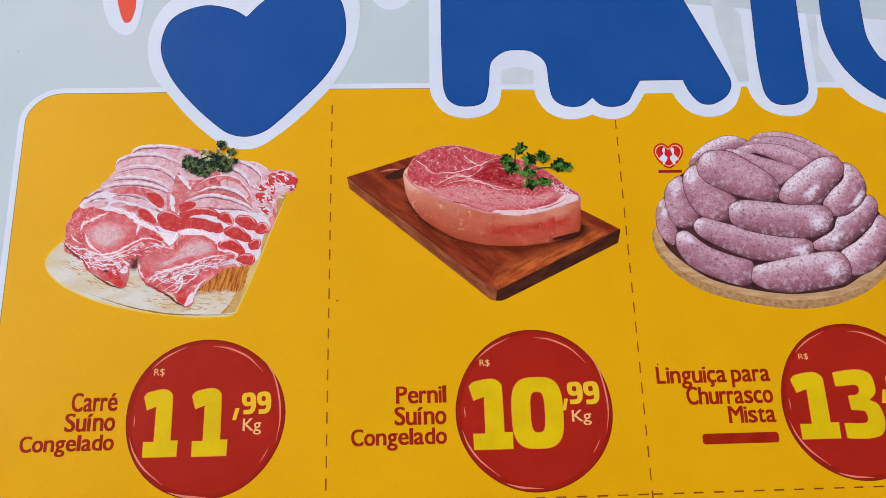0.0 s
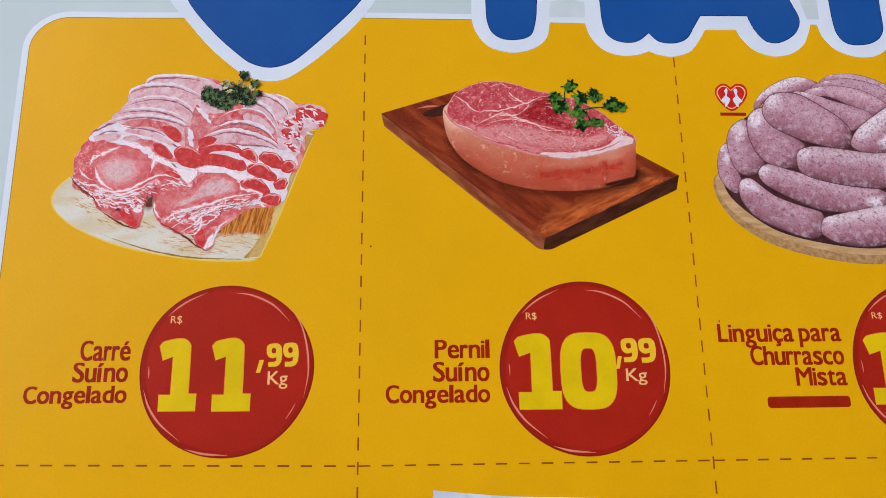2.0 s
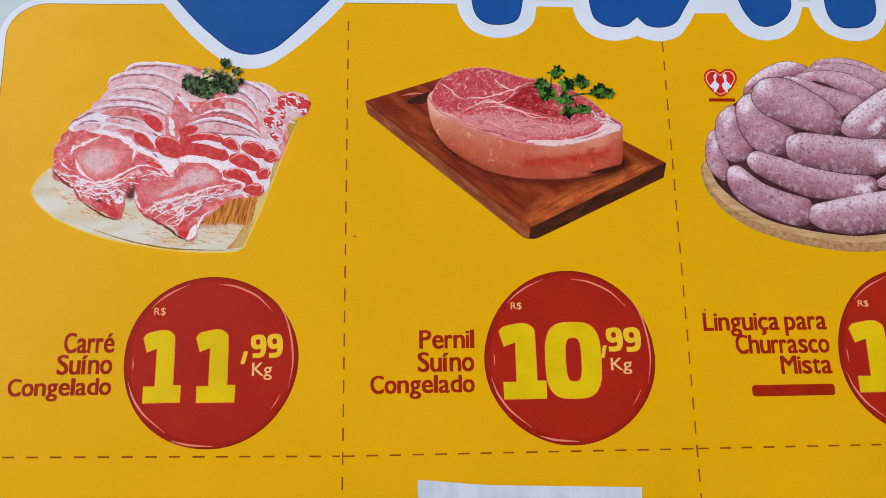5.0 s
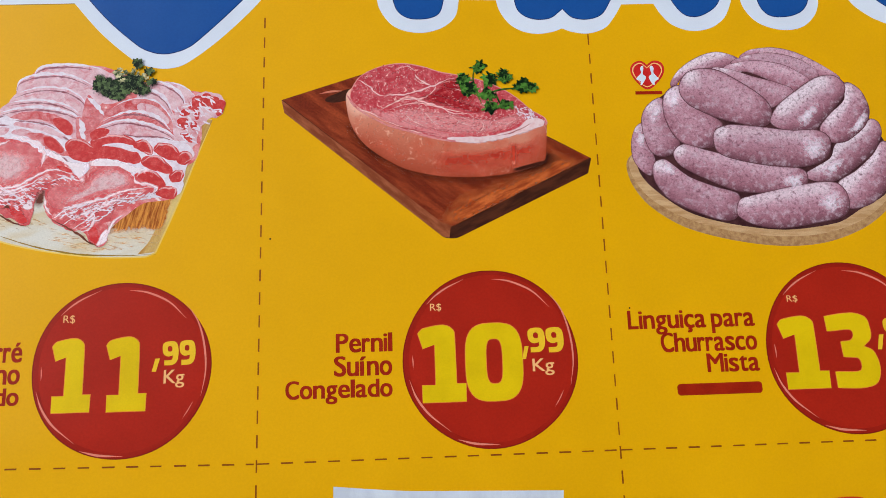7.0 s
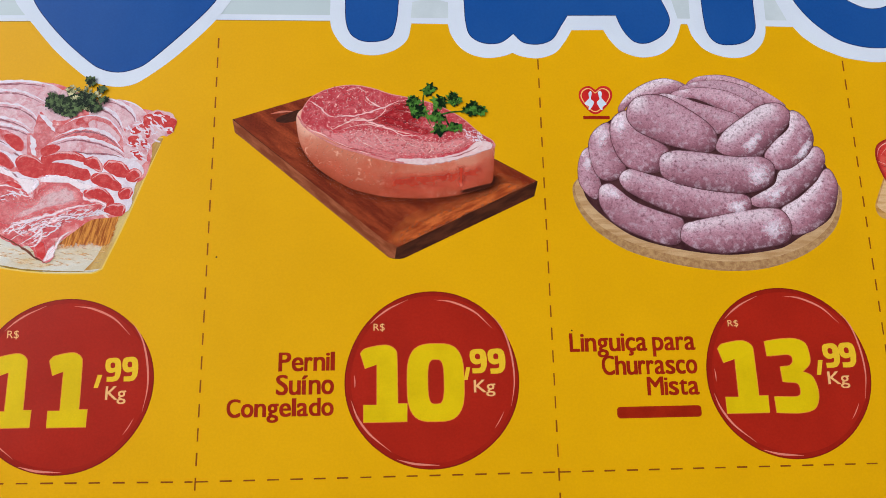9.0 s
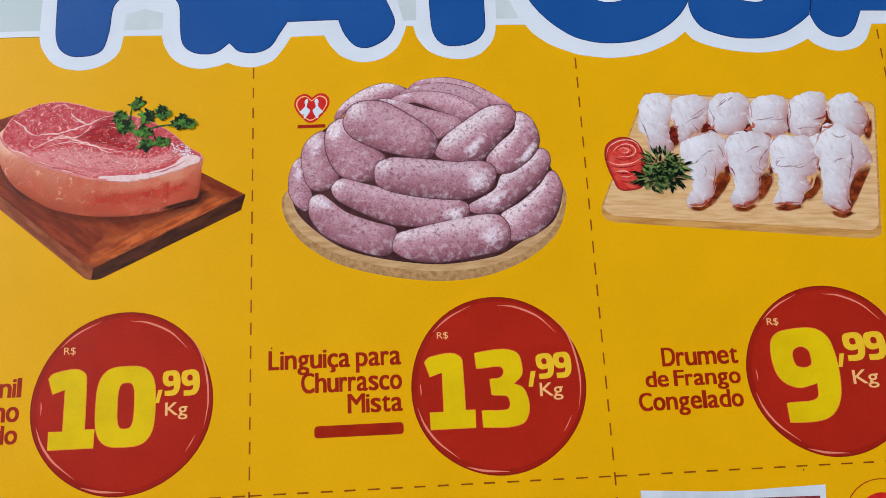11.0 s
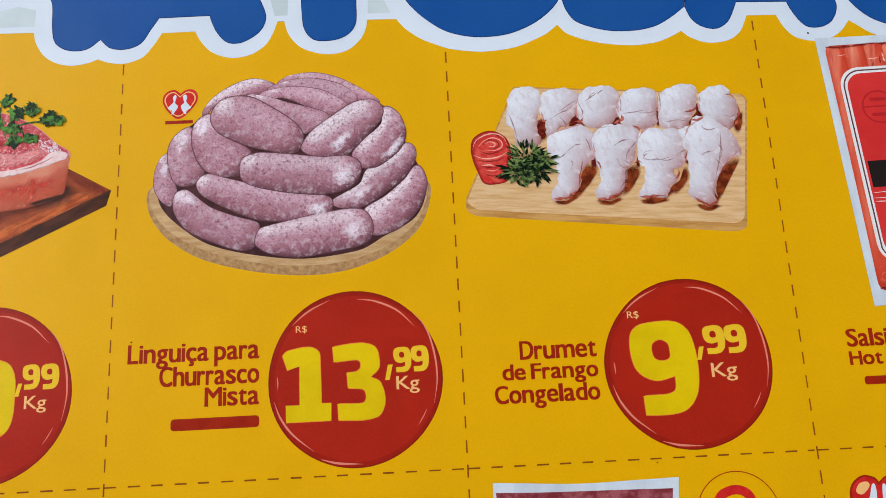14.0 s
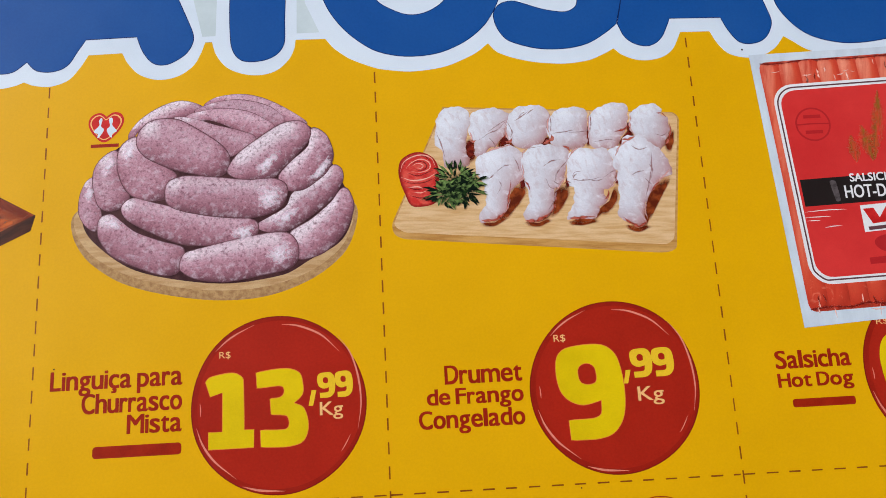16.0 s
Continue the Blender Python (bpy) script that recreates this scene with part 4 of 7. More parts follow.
last = badge((202.0, 14.6), [], [], None, None, ((191.9, 21.9), (194.0, 23.0)), "round dark red price badge, mostly out of sight", 0.975)
fill("yellow_curve", flow([(191.5, 16.1), (191.8, 18.3), (192.6, 19.8), (194.4, 20.9), (197.2, 20.8), (198.1, 18.4), (197.5, 14.9), (195.4, 11.4), (192.3, 11.6)]), 8, DIGIT, last)


def caption(lines, label):
    """Right-aligned dark red lines; a line with no words becomes a plain bar of its size."""
    parent = flyer
    for words, lo, hi in lines:
        name = "caption" if parent is flyer else "text_line"
        if words:
            ob = lettering(name, words, lo, hi, 5, CAPTION, parent, 0.095, spaced=True)
        else:
            r = 0.3 * (hi[1] - lo[1])
            ob = fill(name, rounded(lo[0], lo[1], hi[0], hi[1], r, 5), 5, CAPTION, parent)
        if parent is flyer:
            ob["label"] = label
            parent = ob


caption([("Carré", (-43.7, 16.5), (-36.1, 19.6)), ("Suíno", (-44.5, 13.2), (-36.2, 16.2)), ("Congelado", (-51.6, 9.2), (-36.1, 12.6))],
        "dark red caption in three lines of rounded letters")
caption([("Pernil", (12.1, 16.4), (20.8, 19.3)), ("Suíno", (11.8, 12.75), (20.7, 15.8)), ("Congelado", (4.3, 8.6), (20.7, 12.2))],
        "dark red caption in three lines of rounded letters")
caption([("Linguiça para", (58.9, 17.7), (79.6, 21.6)), ("Churrasco", (64.0, 14.85), (79.6, 17.9)), ("Mista", (71.2, 11.5), (79.6, 14.4)),
         ("", (65.9, 8.0), (79.7, 9.8))], "dark red caption in four lines, the last a plain bar")
caption([("Drumet", (121.4, 16.3), (133.6, 19.2)), ("de Frango", (118.4, 12.4), (133.6, 15.6)), ("Congelado", (117.0, 8.7), (133.6, 12.3))],
        "dark red caption in three lines of rounded letters")
caption([("Salsicha", (174.6, 15.8), (186.7, 18.6)), ("Hot Dog", (174.6, 12.2), (186.6, 15.0)), ("", (176.4, 9.7), (186.5, 11.0))],
        "dark red caption in three lines, the last a plain bar")


# ---- printed picture: sliced pork chops on a pale board ----
def halo(points, mat, level=4, grow=0.25, label=""):
    return fill("product_picture", grown(flow(points), grow), level, mat, flyer, label=label)


def picture_chops():
    board = [(-49.6, 45.8), (-51.1, 43.3), (-50.2, 40.9), (-46.8, 38.2), (-40.5, 35.5), (-33.4, 33.8), (-25.4, 32.7), (-18.3, 32.6), (-16.7, 33.2, 1), (-13.7, 40.7), (-10.9, 48.7), (-8.5, 55.3, 1), (-19.7, 57.2, 1), (-45.0, 49.8, 1)]
    pic = halo(board, HALO, label="printed picture of sliced raw pork chops on a pale wooden board")
    fill("board", flow(board), 5, BOARD_PALE, pic)
    fill("board_edge", flow([(-19.4, 32.9, 1), (-16.7, 33.2, 1), (-13.7, 40.7), (-10.9, 48.7), (-8.3, 55.3, 1), (-9.9, 55.4, 1), (-13.4, 46.0), (-16.1, 38.6), (-17.7, 35.0)]), 6, BOARD_EDGE_PALE, pic)
    blob("wood_grain", [(-25.0, 36.1, 1), (-22.0, 39.5), (-20.5, 42.0, 1), (-17.3, 43.2, 1), (-13.8, 43.4, 1), (-14.6, 40.5), (-15.8, 36.4), (-18.8, 36.6), (-22.0, 36.1)], 6.5, BOARD_GRAIN, pic, [(-20.7, 39.9), (-16.1, 39.9)])
    fill("board", flow([(-36.7, 37.7, 1), (-36.1, 40.7), (-35.7, 42.4), (-34.7, 42.9, 1), (-34.2, 40.5), (-33.1, 38.6, 1), (-34.4, 37.1, 1)]), 8.6, BOARD_PALE, pic)
    blob("dark_gap", [(-36.4, 41.4), (-36.2, 42.9), (-35.3, 44.1), (-34.3, 44.8), (-34.2, 42.9), (-34.5, 41.4), (-35.1, 40.7), (-35.9, 40.9)], 9.2, GAP_SOFT, pic)
    fill("dark_gap", flow([(-35.9, 42.2, 1), (-35.1, 45.3, 1), (-33.1, 44.2), (-34.5, 42.1), (-34.6, 39.5), (-35.4, 41.1)]), 7, GAP, pic)
    base = [(-48.1, 47.2), (-48.3, 50.4), (-46.8, 52.6), (-45.8, 55.1), (-42.6, 56.6), (-40.3, 59.5), (-40.3, 61.4), (-37.6, 64.5), (-35.6, 65.4), (-30.8, 65.4), (-26.3, 65.0), (-20.0, 62.3), (-17.0, 62.4), (-13.5, 60.9), (-9.8, 60.1), (-6.8, 58.4), (-7.2, 56.4), (-9.8, 55.0), (-10.0, 52.3), (-10.5, 49.5), (-11.1, 48.2), (-12.9, 46.7), (-13.8, 42.3), (-18.8, 41.3), (-21.9, 39.0), (-24.2, 37.6), (-28.8, 38.9), (-34.6, 42.1), (-39.2, 42.2), (-46.6, 45.5)]
    fill("meat", flow(base), 8, MEAT, pic)
    def patch(name, pts, level, mat, rough=0.1):
        return fill(name, ragged(flow(pts), rough, 0.8), level, mat, pic)

    def chop(top, bottom, level, mat, rim=0.42):
        """One overlapping slice: its body between two edges, the thin white rim of fat on the upper one and the dark
        line of printed shade below it.
        """
        body = patch("chop", top + bottom[::-1], level, mat, 0.08)
        stroke("fold", [(x, y - 0.55) for x, y in top], 0.38, level + 0.1, FOLD_SHADE, body, rough=0.3)
        stroke("rim", top, rim, level + 0.2, RIM_FAT, body, rough=0.25)
    # the left-hand stack, from the back to the front
    chop([(-37.91, 63.71),(-37.33, 64.79),(-35.74, 65.45),(-32.35, 65.59),(-29.22, 65.29),(-26.63, 64.55)], [(-36.95, 62.65),(-33.11, 62.89),(-29.17, 61.85),(-26.72, 61.33)], 9, LILAC)
    chop([(-40.55, 60.92),(-40.21, 62.52),(-38.95, 63.38),(-37.06, 63.83),(-34.65, 63.95),(-32.20, 63.65),(-30.01, 62.80),(-27.70, 61.53)], [(-40.37, 60.07),(-35.81, 60.53),(-31.41, 59.49),(-28.71, 58.03),(-26.54, 58.67)], 9.6, LILAC, 0.5)
    chop([(-40.86, 60.18),(-38.74, 61.04),(-35.89, 61.48),(-32.98, 61.18),(-30.99, 60.34),(-29.55, 59.08),(-28.75, 57.19)], [(-41.36, 58.38),(-36.59, 58.41),(-32.72, 57.80),(-30.25, 56.76),(-28.96, 56.14)], 10.2, LILAC, 0.55)
    chop([(-41.78, 58.80),(-39.72, 59.23),(-37.15, 59.35),(-34.24, 58.95),(-31.79, 58.12),(-29.76, 56.56)], [(-42.77, 57.33),(-38.42, 57.56),(-34.08, 56.95),(-31.14, 55.92),(-29.46, 55.10)], 10.8, LILAC, 0.35)
    chop([(-43.49, 56.91),(-41.29, 57.65),(-38.47, 58.08),(-35.60, 57.99),(-32.69, 57.38),(-30.51, 56.45),(-29.09, 55.31)], [(-45.17, 54.83),(-40.57, 55.05),(-35.30, 54.45),(-31.84, 52.61),(-29.27, 52.41)], 11.4, LILAC, 0.5)
    patch("red_muscle", [(-41.33, 56.09),(-39.80, 57.03),(-37.64, 57.36),(-35.52, 57.05),(-33.37, 56.44),(-31.58, 55.40),(-30.83, 54.26),(-31.30, 53.02),(-32.78, 53.74),(-34.41, 55.08),(-36.38, 55.90),(-38.74, 55.79),(-40.43, 55.68)], 12, PINK_MEAT)
    patch("red_muscle", [(-34.28, 55.91),(-32.57, 55.92),(-31.05, 54.68),(-31.30, 53.02),(-32.58, 53.64),(-33.80, 54.67)], 12.3, RED_FLESH)
    patch("fat", [(-46.26, 53.59),(-45.73, 54.83),(-44.43, 55.87),(-42.33, 56.71),(-40.66, 56.09),(-38.45, 55.68),(-35.37, 55.28),(-33.19, 54.15),(-31.19, 52.82),(-30.34, 51.59),(-31.67, 50.36),(-33.33, 51.17),(-35.46, 51.78),(-38.71, 52.38),(-41.89, 52.17),(-44.58, 52.77)], 12.6, RIM_FAT)
    for line in ([(-45.82, 53.90),(-44.30, 54.62),(-42.45, 55.05),(-41.21, 54.84)], [(-45.19, 55.03),(-43.51, 56.18),(-41.94, 56.60)], [(-46.08, 54.51),(-45.21, 55.24),(-43.94, 55.76)], [(-40.83, 55.88),(-38.25, 55.58),(-35.36, 55.07),(-33.58, 54.25)],
                 [(-32.52, 52.81),(-31.52, 52.20),(-30.72, 51.59)]):
        stroke("fold", line, 0.45, 13, FOLD_SHADE, pic, rough=0.4)
    patch("pale_muscle", [(-40.73, 53.81),(-39.55, 54.33),(-37.91, 53.93),(-36.64, 53.42),(-37.43, 52.80),(-39.16, 53.10),(-40.21, 53.30)], 13.2, LILAC)
    patch("red_muscle", [(-38.23, 53.31),(-36.65, 53.62),(-35.20, 53.22),(-34.02, 52.71),(-32.60, 51.48),(-32.02, 50.05),(-33.24, 50.05),(-35.02, 51.07),(-36.60, 51.88)], 13.3, PINK_MEAT)
    patch("red_muscle", [(-35.54, 52.80),(-34.01, 52.50),(-32.68, 51.28),(-32.22, 50.16),(-33.46, 50.36),(-34.84, 51.17)], 13.5, RED_FLESH)
    patch("pale_muscle", [(-45.60, 53.59),(-44.28, 54.42),(-42.14, 54.74),(-41.15, 54.22),(-41.82, 53.40),(-44.12, 52.88)], 13.1, LILAC)
    patch("pale_muscle", [(-40.49, 55.26),(-38.42, 55.37),(-35.53, 54.87),(-33.55, 53.84),(-32.12, 52.61),(-34.06, 53.12),(-36.41, 54.04),(-38.91, 54.54)], 13.1, LILAC)
    patch("pale_muscle", [(-28.60, 64.86),(-26.43, 64.44),(-23.91, 62.95),(-22.33, 60.82),(-23.20, 59.12),(-26.05, 58.47),(-27.89, 60.15)], 9.2, LILAC)
    # the hollow between the stacks
    patch("red_muscle", [(-28.84, 59.93),(-27.51, 58.67),(-25.99, 57.62),(-23.59, 57.64),(-25.89, 56.05),(-26.95, 54.69),(-28.42, 53.86),(-29.64, 54.89),(-29.58, 56.77)], 11.5, PINK_MEAT)
    patch("red_muscle", [(-30.48, 56.03),(-29.22, 55.72),(-27.50, 54.28),(-26.13, 53.87),(-27.56, 52.42),(-29.22, 51.80),(-30.26, 53.03)], 13.6, PINK_MEAT)
    stroke("fat", [(-30.09, 55.93),(-29.43, 54.68),(-29.42, 53.24),(-28.68, 52.21)], 0.8, 13.7, RIM_FAT, pic, rough=0.3)
    stroke("fat", [(-29.23, 59.93),(-28.00, 58.88),(-26.75, 57.41),(-26.11, 56.36)], 0.7, 13.8, RIM_FAT, pic, rough=0.3)
    patch("red_muscle", [(-28.01, 53.45),(-26.54, 54.28),(-24.99, 53.87),(-25.69, 52.84),(-27.55, 52.21)], 14.9, RED_FLESH)
    # the right-hand stack
    chop([(-16.56, 62.25),(-14.09, 61.62),(-12.09, 60.35),(-10.96, 58.76)], [(-16.49, 60.64),(-13.98, 58.74),(-11.98, 57.17)], 9, LILAC, 0.4)
    chop([(-18.91, 62.56),(-16.55, 62.04),(-14.55, 60.87),(-13.32, 59.38),(-12.87, 57.69)], [(-19.03, 60.84),(-16.40, 58.73),(-14.38, 56.63),(-13.40, 56.42)], 9.6, LILAC, 0.45)
    chop([(-20.21, 61.26),(-17.94, 60.53),(-16.23, 59.15),(-14.97, 57.05)], [(-20.79, 59.23),(-18.31, 58.19),(-16.28, 56.09),(-14.82, 55.58)], 10.2, LILAC, 0.5)
    chop([(-25.20, 57.21),(-24.10, 58.16),(-22.03, 59.02),(-19.82, 59.24),(-17.75, 58.62),(-16.24, 57.25),(-15.10, 55.58),(-14.57, 54.22)], [(-25.42, 56.16),(-22.08, 56.38),(-18.66, 55.35),(-16.21, 54.32),(-14.83, 53.49)], 10.8, PINK_MEAT, 0.5)
    chop([(-26.05, 55.53),(-23.25, 56.80),(-20.38, 57.02),(-17.74, 56.19),(-16.04, 54.84),(-14.92, 53.39)], [(-26.26, 54.28),(-22.94, 54.71),(-19.07, 54.10),(-16.15, 53.07),(-14.97, 52.46)], 11.4, PINK_MEAT, 0.5)
    chop([(-27.12, 54.28),(-24.88, 55.12),(-22.51, 55.54),(-19.90, 55.14),(-17.36, 54.31),(-15.20, 53.18),(-14.20, 52.25)], [(-27.56, 52.42),(-23.76, 52.43),(-18.96, 51.83),(-15.10, 50.81),(-13.67, 51.02)], 12, LILAC, 0.5)
    patch("pale_muscle", [(-20.73, 58.18),(-18.31, 58.08),(-16.51, 56.83),(-15.46, 54.95),(-17.21, 55.36),(-19.38, 56.39)], 11.2, LILAC)
    patch("fat", [(-28.28, 51.80),(-25.66, 52.42),(-21.87, 52.74),(-18.99, 52.44),(-16.12, 52.45),(-14.18, 51.84),(-11.75, 50.82),(-11.03, 49.39),(-12.12, 47.76),(-12.60, 45.33),(-13.07, 42.84),(-15.20, 42.15),(-18.48, 42.35),(-20.87, 43.34),(-21.50, 46.13),(-23.45, 47.34),(-26.81, 48.34),(-28.71, 48.54)], 12.6, RIM_FAT, 0.12)
    stroke("fold", [(-26.43, 52.63),(-22.84, 52.95),(-19.96, 52.65),(-16.89, 52.45),(-14.37, 51.74)], 0.4, 12.8, FOLD_SHADE, pic, rough=0.4)
    for line in ([(-27.72, 52.01),(-25.21, 52.84),(-22.82, 52.74),(-21.07, 52.03),(-20.94, 51.41),(-22.76, 51.71),(-25.14, 51.71),(-27.00, 51.09)], [(-20.75, 51.51),(-18.96, 51.72),(-18.00, 49.78),(-19.25, 50.08),(-20.53, 50.80)],
                 [(-17.56, 50.39),(-16.74, 51.22),(-14.91, 51.02),(-13.71, 49.69),(-14.15, 48.67),(-15.78, 48.97)], [(-28.00, 50.57),(-25.56, 50.89),(-22.69, 50.38),(-20.17, 49.47),(-20.01, 48.25),(-21.62, 48.35),(-24.50, 49.05),(-26.97, 49.25)],
                 [(-19.44, 48.25),(-18.35, 49.07),(-16.82, 48.97),(-15.15, 47.55),(-14.72, 46.44),(-16.05, 46.54),(-17.97, 47.24)], [(-20.53, 45.53),(-19.45, 46.53),(-17.75, 46.54),(-16.38, 45.43),(-15.75, 44.13),(-17.16, 44.03),(-19.07, 44.73)],
                 [(-16.84, 43.24),(-15.36, 43.83),(-13.85, 43.53),(-14.08, 42.24),(-15.67, 42.25)], [(-14.79, 45.73),(-13.96, 46.44),(-12.92, 46.34),(-13.16, 45.13),(-14.28, 44.93)], [(-13.70, 49.28),(-12.57, 49.79),(-11.59, 48.98),(-12.51, 47.96),(-13.46, 48.16)],
                 [(-31.84, 51.38),(-30.78, 52.31),(-29.04, 51.90),(-27.45, 50.78),(-26.79, 49.35),(-28.24, 48.64),(-30.16, 49.04),(-31.27, 50.06)]):
        muscle = fill("red_muscle", ragged(grown(flow(line), 0.22), 0.12, 0.8), 14, RED_FLESH, pic)
        stroke("pale_side", line[:4], 0.5, 14.3, PALE_FLECK, muscle, rough=0.5)
    # knuckles and fat at the far ends
    patch("knuckle", [(-14.42, 57.68),(-12.03, 58.75),(-10.61, 60.04),(-8.67, 60.26),(-6.68, 59.21),(-6.44, 57.30),(-7.38, 56.03),(-9.01, 55.39),(-10.22, 53.92),(-10.73, 51.64),(-11.74, 50.41),(-13.20, 51.23),(-14.61, 52.87)], 11.3, LILAC, 0.2)
    for line in ([(-13.90, 56.84),(-12.86, 57.37),(-12.05, 56.43),(-13.00, 56.00)], [(-13.94, 55.37),(-12.89, 55.59),(-12.16, 54.33),(-13.01, 53.71),(-13.71, 54.33)], [(-13.66, 53.08),(-12.31, 52.98),(-11.49, 51.64),(-12.65, 51.84)], [(-12.39, 57.80),(-11.33, 58.23),(-10.91, 57.07),(-11.87, 57.06)],
                 [(-11.75, 59.18),(-10.40, 59.61),(-9.59, 58.34),(-10.52, 57.28),(-11.52, 57.91)], [(-10.02, 59.83),(-8.45, 59.62),(-7.06, 58.57),(-6.64, 57.30),(-7.59, 56.66),(-8.97, 57.29),(-9.97, 58.34)], [(-11.27, 56.43),(-10.31, 56.65),(-10.85, 55.38)],
                 [(-8.12, 58.14),(-6.57, 58.78),(-6.53, 57.09),(-7.58, 56.24)], [(-11.99, 54.75),(-10.84, 54.97),(-11.18, 53.71)]):
        patch("red_muscle", line, 14, RED_FLESH, 0.2)
    marbling("marbling", [(-14.40, 57.15),(-10.61, 59.82),(-6.68, 58.99),(-6.81, 56.45),(-10.42, 54.03),(-11.29, 51.44),(-13.20, 51.23)], 70, 1.3, 0.3, -35, 40, 14.6, RIM_FAT, pic, 5)
    marbling("marbling", [(-20.43, 43.83),(-18.61, 44.83),(-16.49, 43.83),(-16.80, 42.35),(-19.89, 42.35)], 40, 0.8, 0.22, 10, 50, 14.8, DEEP_FLECK, pic, 7)
    # the white fold over the first chop
    stroke("fold_fat", [(-41.76, 52.78),(-39.87, 52.69),(-37.95, 52.28),(-36.26, 51.27),(-34.76, 50.15),(-32.81, 49.34),(-30.48, 48.34),(-28.35, 47.53)], 1.0, 18.9, RIM_FAT, pic, rough=0.2)
    stroke("fold", [(-34.98, 50.56),(-33.02, 49.65),(-31.24, 48.43),(-30.30, 47.23)], 0.5, 19.0, FOLD_SHADE, pic, rough=0.3)
    fill("fat", ragged(flow([(-32.06, 49.34),(-30.14, 48.84),(-28.02, 48.14),(-27.94, 47.03),(-28.82, 46.13),(-29.95, 46.32),(-30.78, 47.33)]), 0.1), 19.1, RIM_FAT, pic)
    blob("steak", [(-47.0, 52.9), (-44.3, 53.2), (-41.3, 52.9), (-38.1, 52.6), (-35.9, 51.4), (-35.1, 49.9), (-32.7, 49.1), (-30.7, 47.6), (-30.2, 47.0), (-28.3, 46.9), (-28.0, 45.9), (-28.8, 44.4), (-30.9, 44.9), (-33.3, 45.1), (-35.1, 44.4), (-35.8, 42.9), (-36.3, 40.0), (-36.6, 38.1), (-38.1, 38.0), (-39.2, 39.3), (-40.6, 39.5), (-42.3, 40.7), (-44.0, 41.7), (-45.5, 43.6), (-47.8, 45.1), (-48.4, 47.0), (-48.1, 49.3), (-47.6, 51.5)],
         17, STEAK, pic, [(-44.7, 49.2), (-40.0, 43.3)], rough=0.25)
    blob("steak_eye", [(-45.2, 49.1), (-44.9, 50.1), (-43.1, 51.3), (-41.3, 52.1), (-39.5, 52.4), (-37.4, 51.9), (-35.7, 50.6), (-35.3, 49.1), (-36.0, 47.3), (-37.5, 45.9), (-39.2, 44.6), (-41.0, 44.4), (-42.7, 45.3), (-44.0, 46.3), (-44.7, 47.8)], 18, EYE_RED, pic)
    blob("pale_eye", [(-44.9, 49.2), (-42.6, 50.5), (-39.8, 50.7), (-37.8, 49.9), (-37.1, 47.8), (-38.3, 45.8), (-41.1, 44.8), (-42.8, 45.7), (-44.0, 47.1)], 18.5, EYE_MEAT, pic)
    blob("steak", [(-34.7, 42.4), (-34.4, 44.4), (-32.3, 44.9), (-28.6, 44.4), (-27.6, 46.4), (-27.9, 47.6), (-25.1, 48.0), (-21.8, 47.2), (-20.8, 45.9), (-19.3, 45.2), (-17.4, 43.7), (-18.2, 42.7), (-21.0, 42.0), (-22.8, 41.0), (-24.0, 39.0), (-24.4, 37.1), (-24.3, 35.4), (-25.3, 34.0), (-26.7, 34.7), (-28.0, 36.6), (-30.3, 37.1), (-33.2, 38.8), (-34.3, 40.5)],
         17, STEAK, pic, [(-31.9, 41.3), (-24.7, 44.3)], rough=0.25)
    blob("steak_eye", [(-33.9, 41.4), (-34.3, 43.4), (-32.8, 44.6), (-28.6, 44.3), (-27.4, 46.4), (-25.1, 47.8), (-22.2, 47.1), (-20.6, 45.4), (-20.3, 44.1), (-22.9, 43.1), (-26.6, 42.5), (-29.3, 41.4), (-32.0, 40.5)], 18, EYE_RED, pic, [(-31.1, 42.8), (-23.9, 45.3)])
    blob("pale_eye", [(-27.1, 45.9), (-25.1, 47.1), (-22.7, 46.8), (-21.2, 45.2), (-21.1, 44.3), (-23.4, 43.7), (-26.6, 43.2), (-29.8, 41.8), (-31.4, 41.7), (-30.3, 42.9), (-27.9, 44.0)], 18.5, EYE_MEAT, pic, [(-28.3, 42.8), (-23.4, 45.3)])
    blob("fat", [(-28.9, 48.5), (-26.1, 49.1), (-23.3, 48.5), (-20.4, 47.5), (-18.0, 46.7), (-18.9, 46.3), (-20.7, 46.3), (-21.9, 47.2), (-25.1, 48.1), (-27.9, 47.8)], 19, FAT_SOLID, pic, rough=0.18)
    blob("fat", [(-35.2, 50.8), (-33.2, 50.0), (-31.2, 48.6), (-28.3, 48.2), (-27.8, 47.2), (-28.6, 45.0), (-29.3, 46.1), (-30.3, 47.0), (-32.7, 48.9), (-34.7, 49.5)], 19, FAT_SOLID, pic, rough=0.18)
    blob("fat", [(-26.0, 34.3), (-25.4, 35.9), (-24.5, 37.2), (-24.1, 36.1), (-24.7, 34.7)], 19, FAT_SOLID, pic, rough=0.18)
    blob("fat", [(-37.9, 41.0), (-37.5, 41.9), (-36.5, 42.0), (-36.2, 41.0), (-37.0, 40.4)], 19, FAT_SOLID, pic, rough=0.18)
    blob("red_muscle", [(-40.0, 40.9), (-38.7, 41.8), (-37.8, 40.5), (-36.7, 38.4), (-38.1, 38.1), (-39.3, 39.4)], 19.3, RED_MEAT, pic, rough=0.15)
    blob("red_muscle", [(-27.6, 37.0), (-26.5, 38.0), (-25.4, 36.5), (-25.8, 34.7), (-26.8, 35.2)], 19.3, RED_MEAT, pic, rough=0.15)
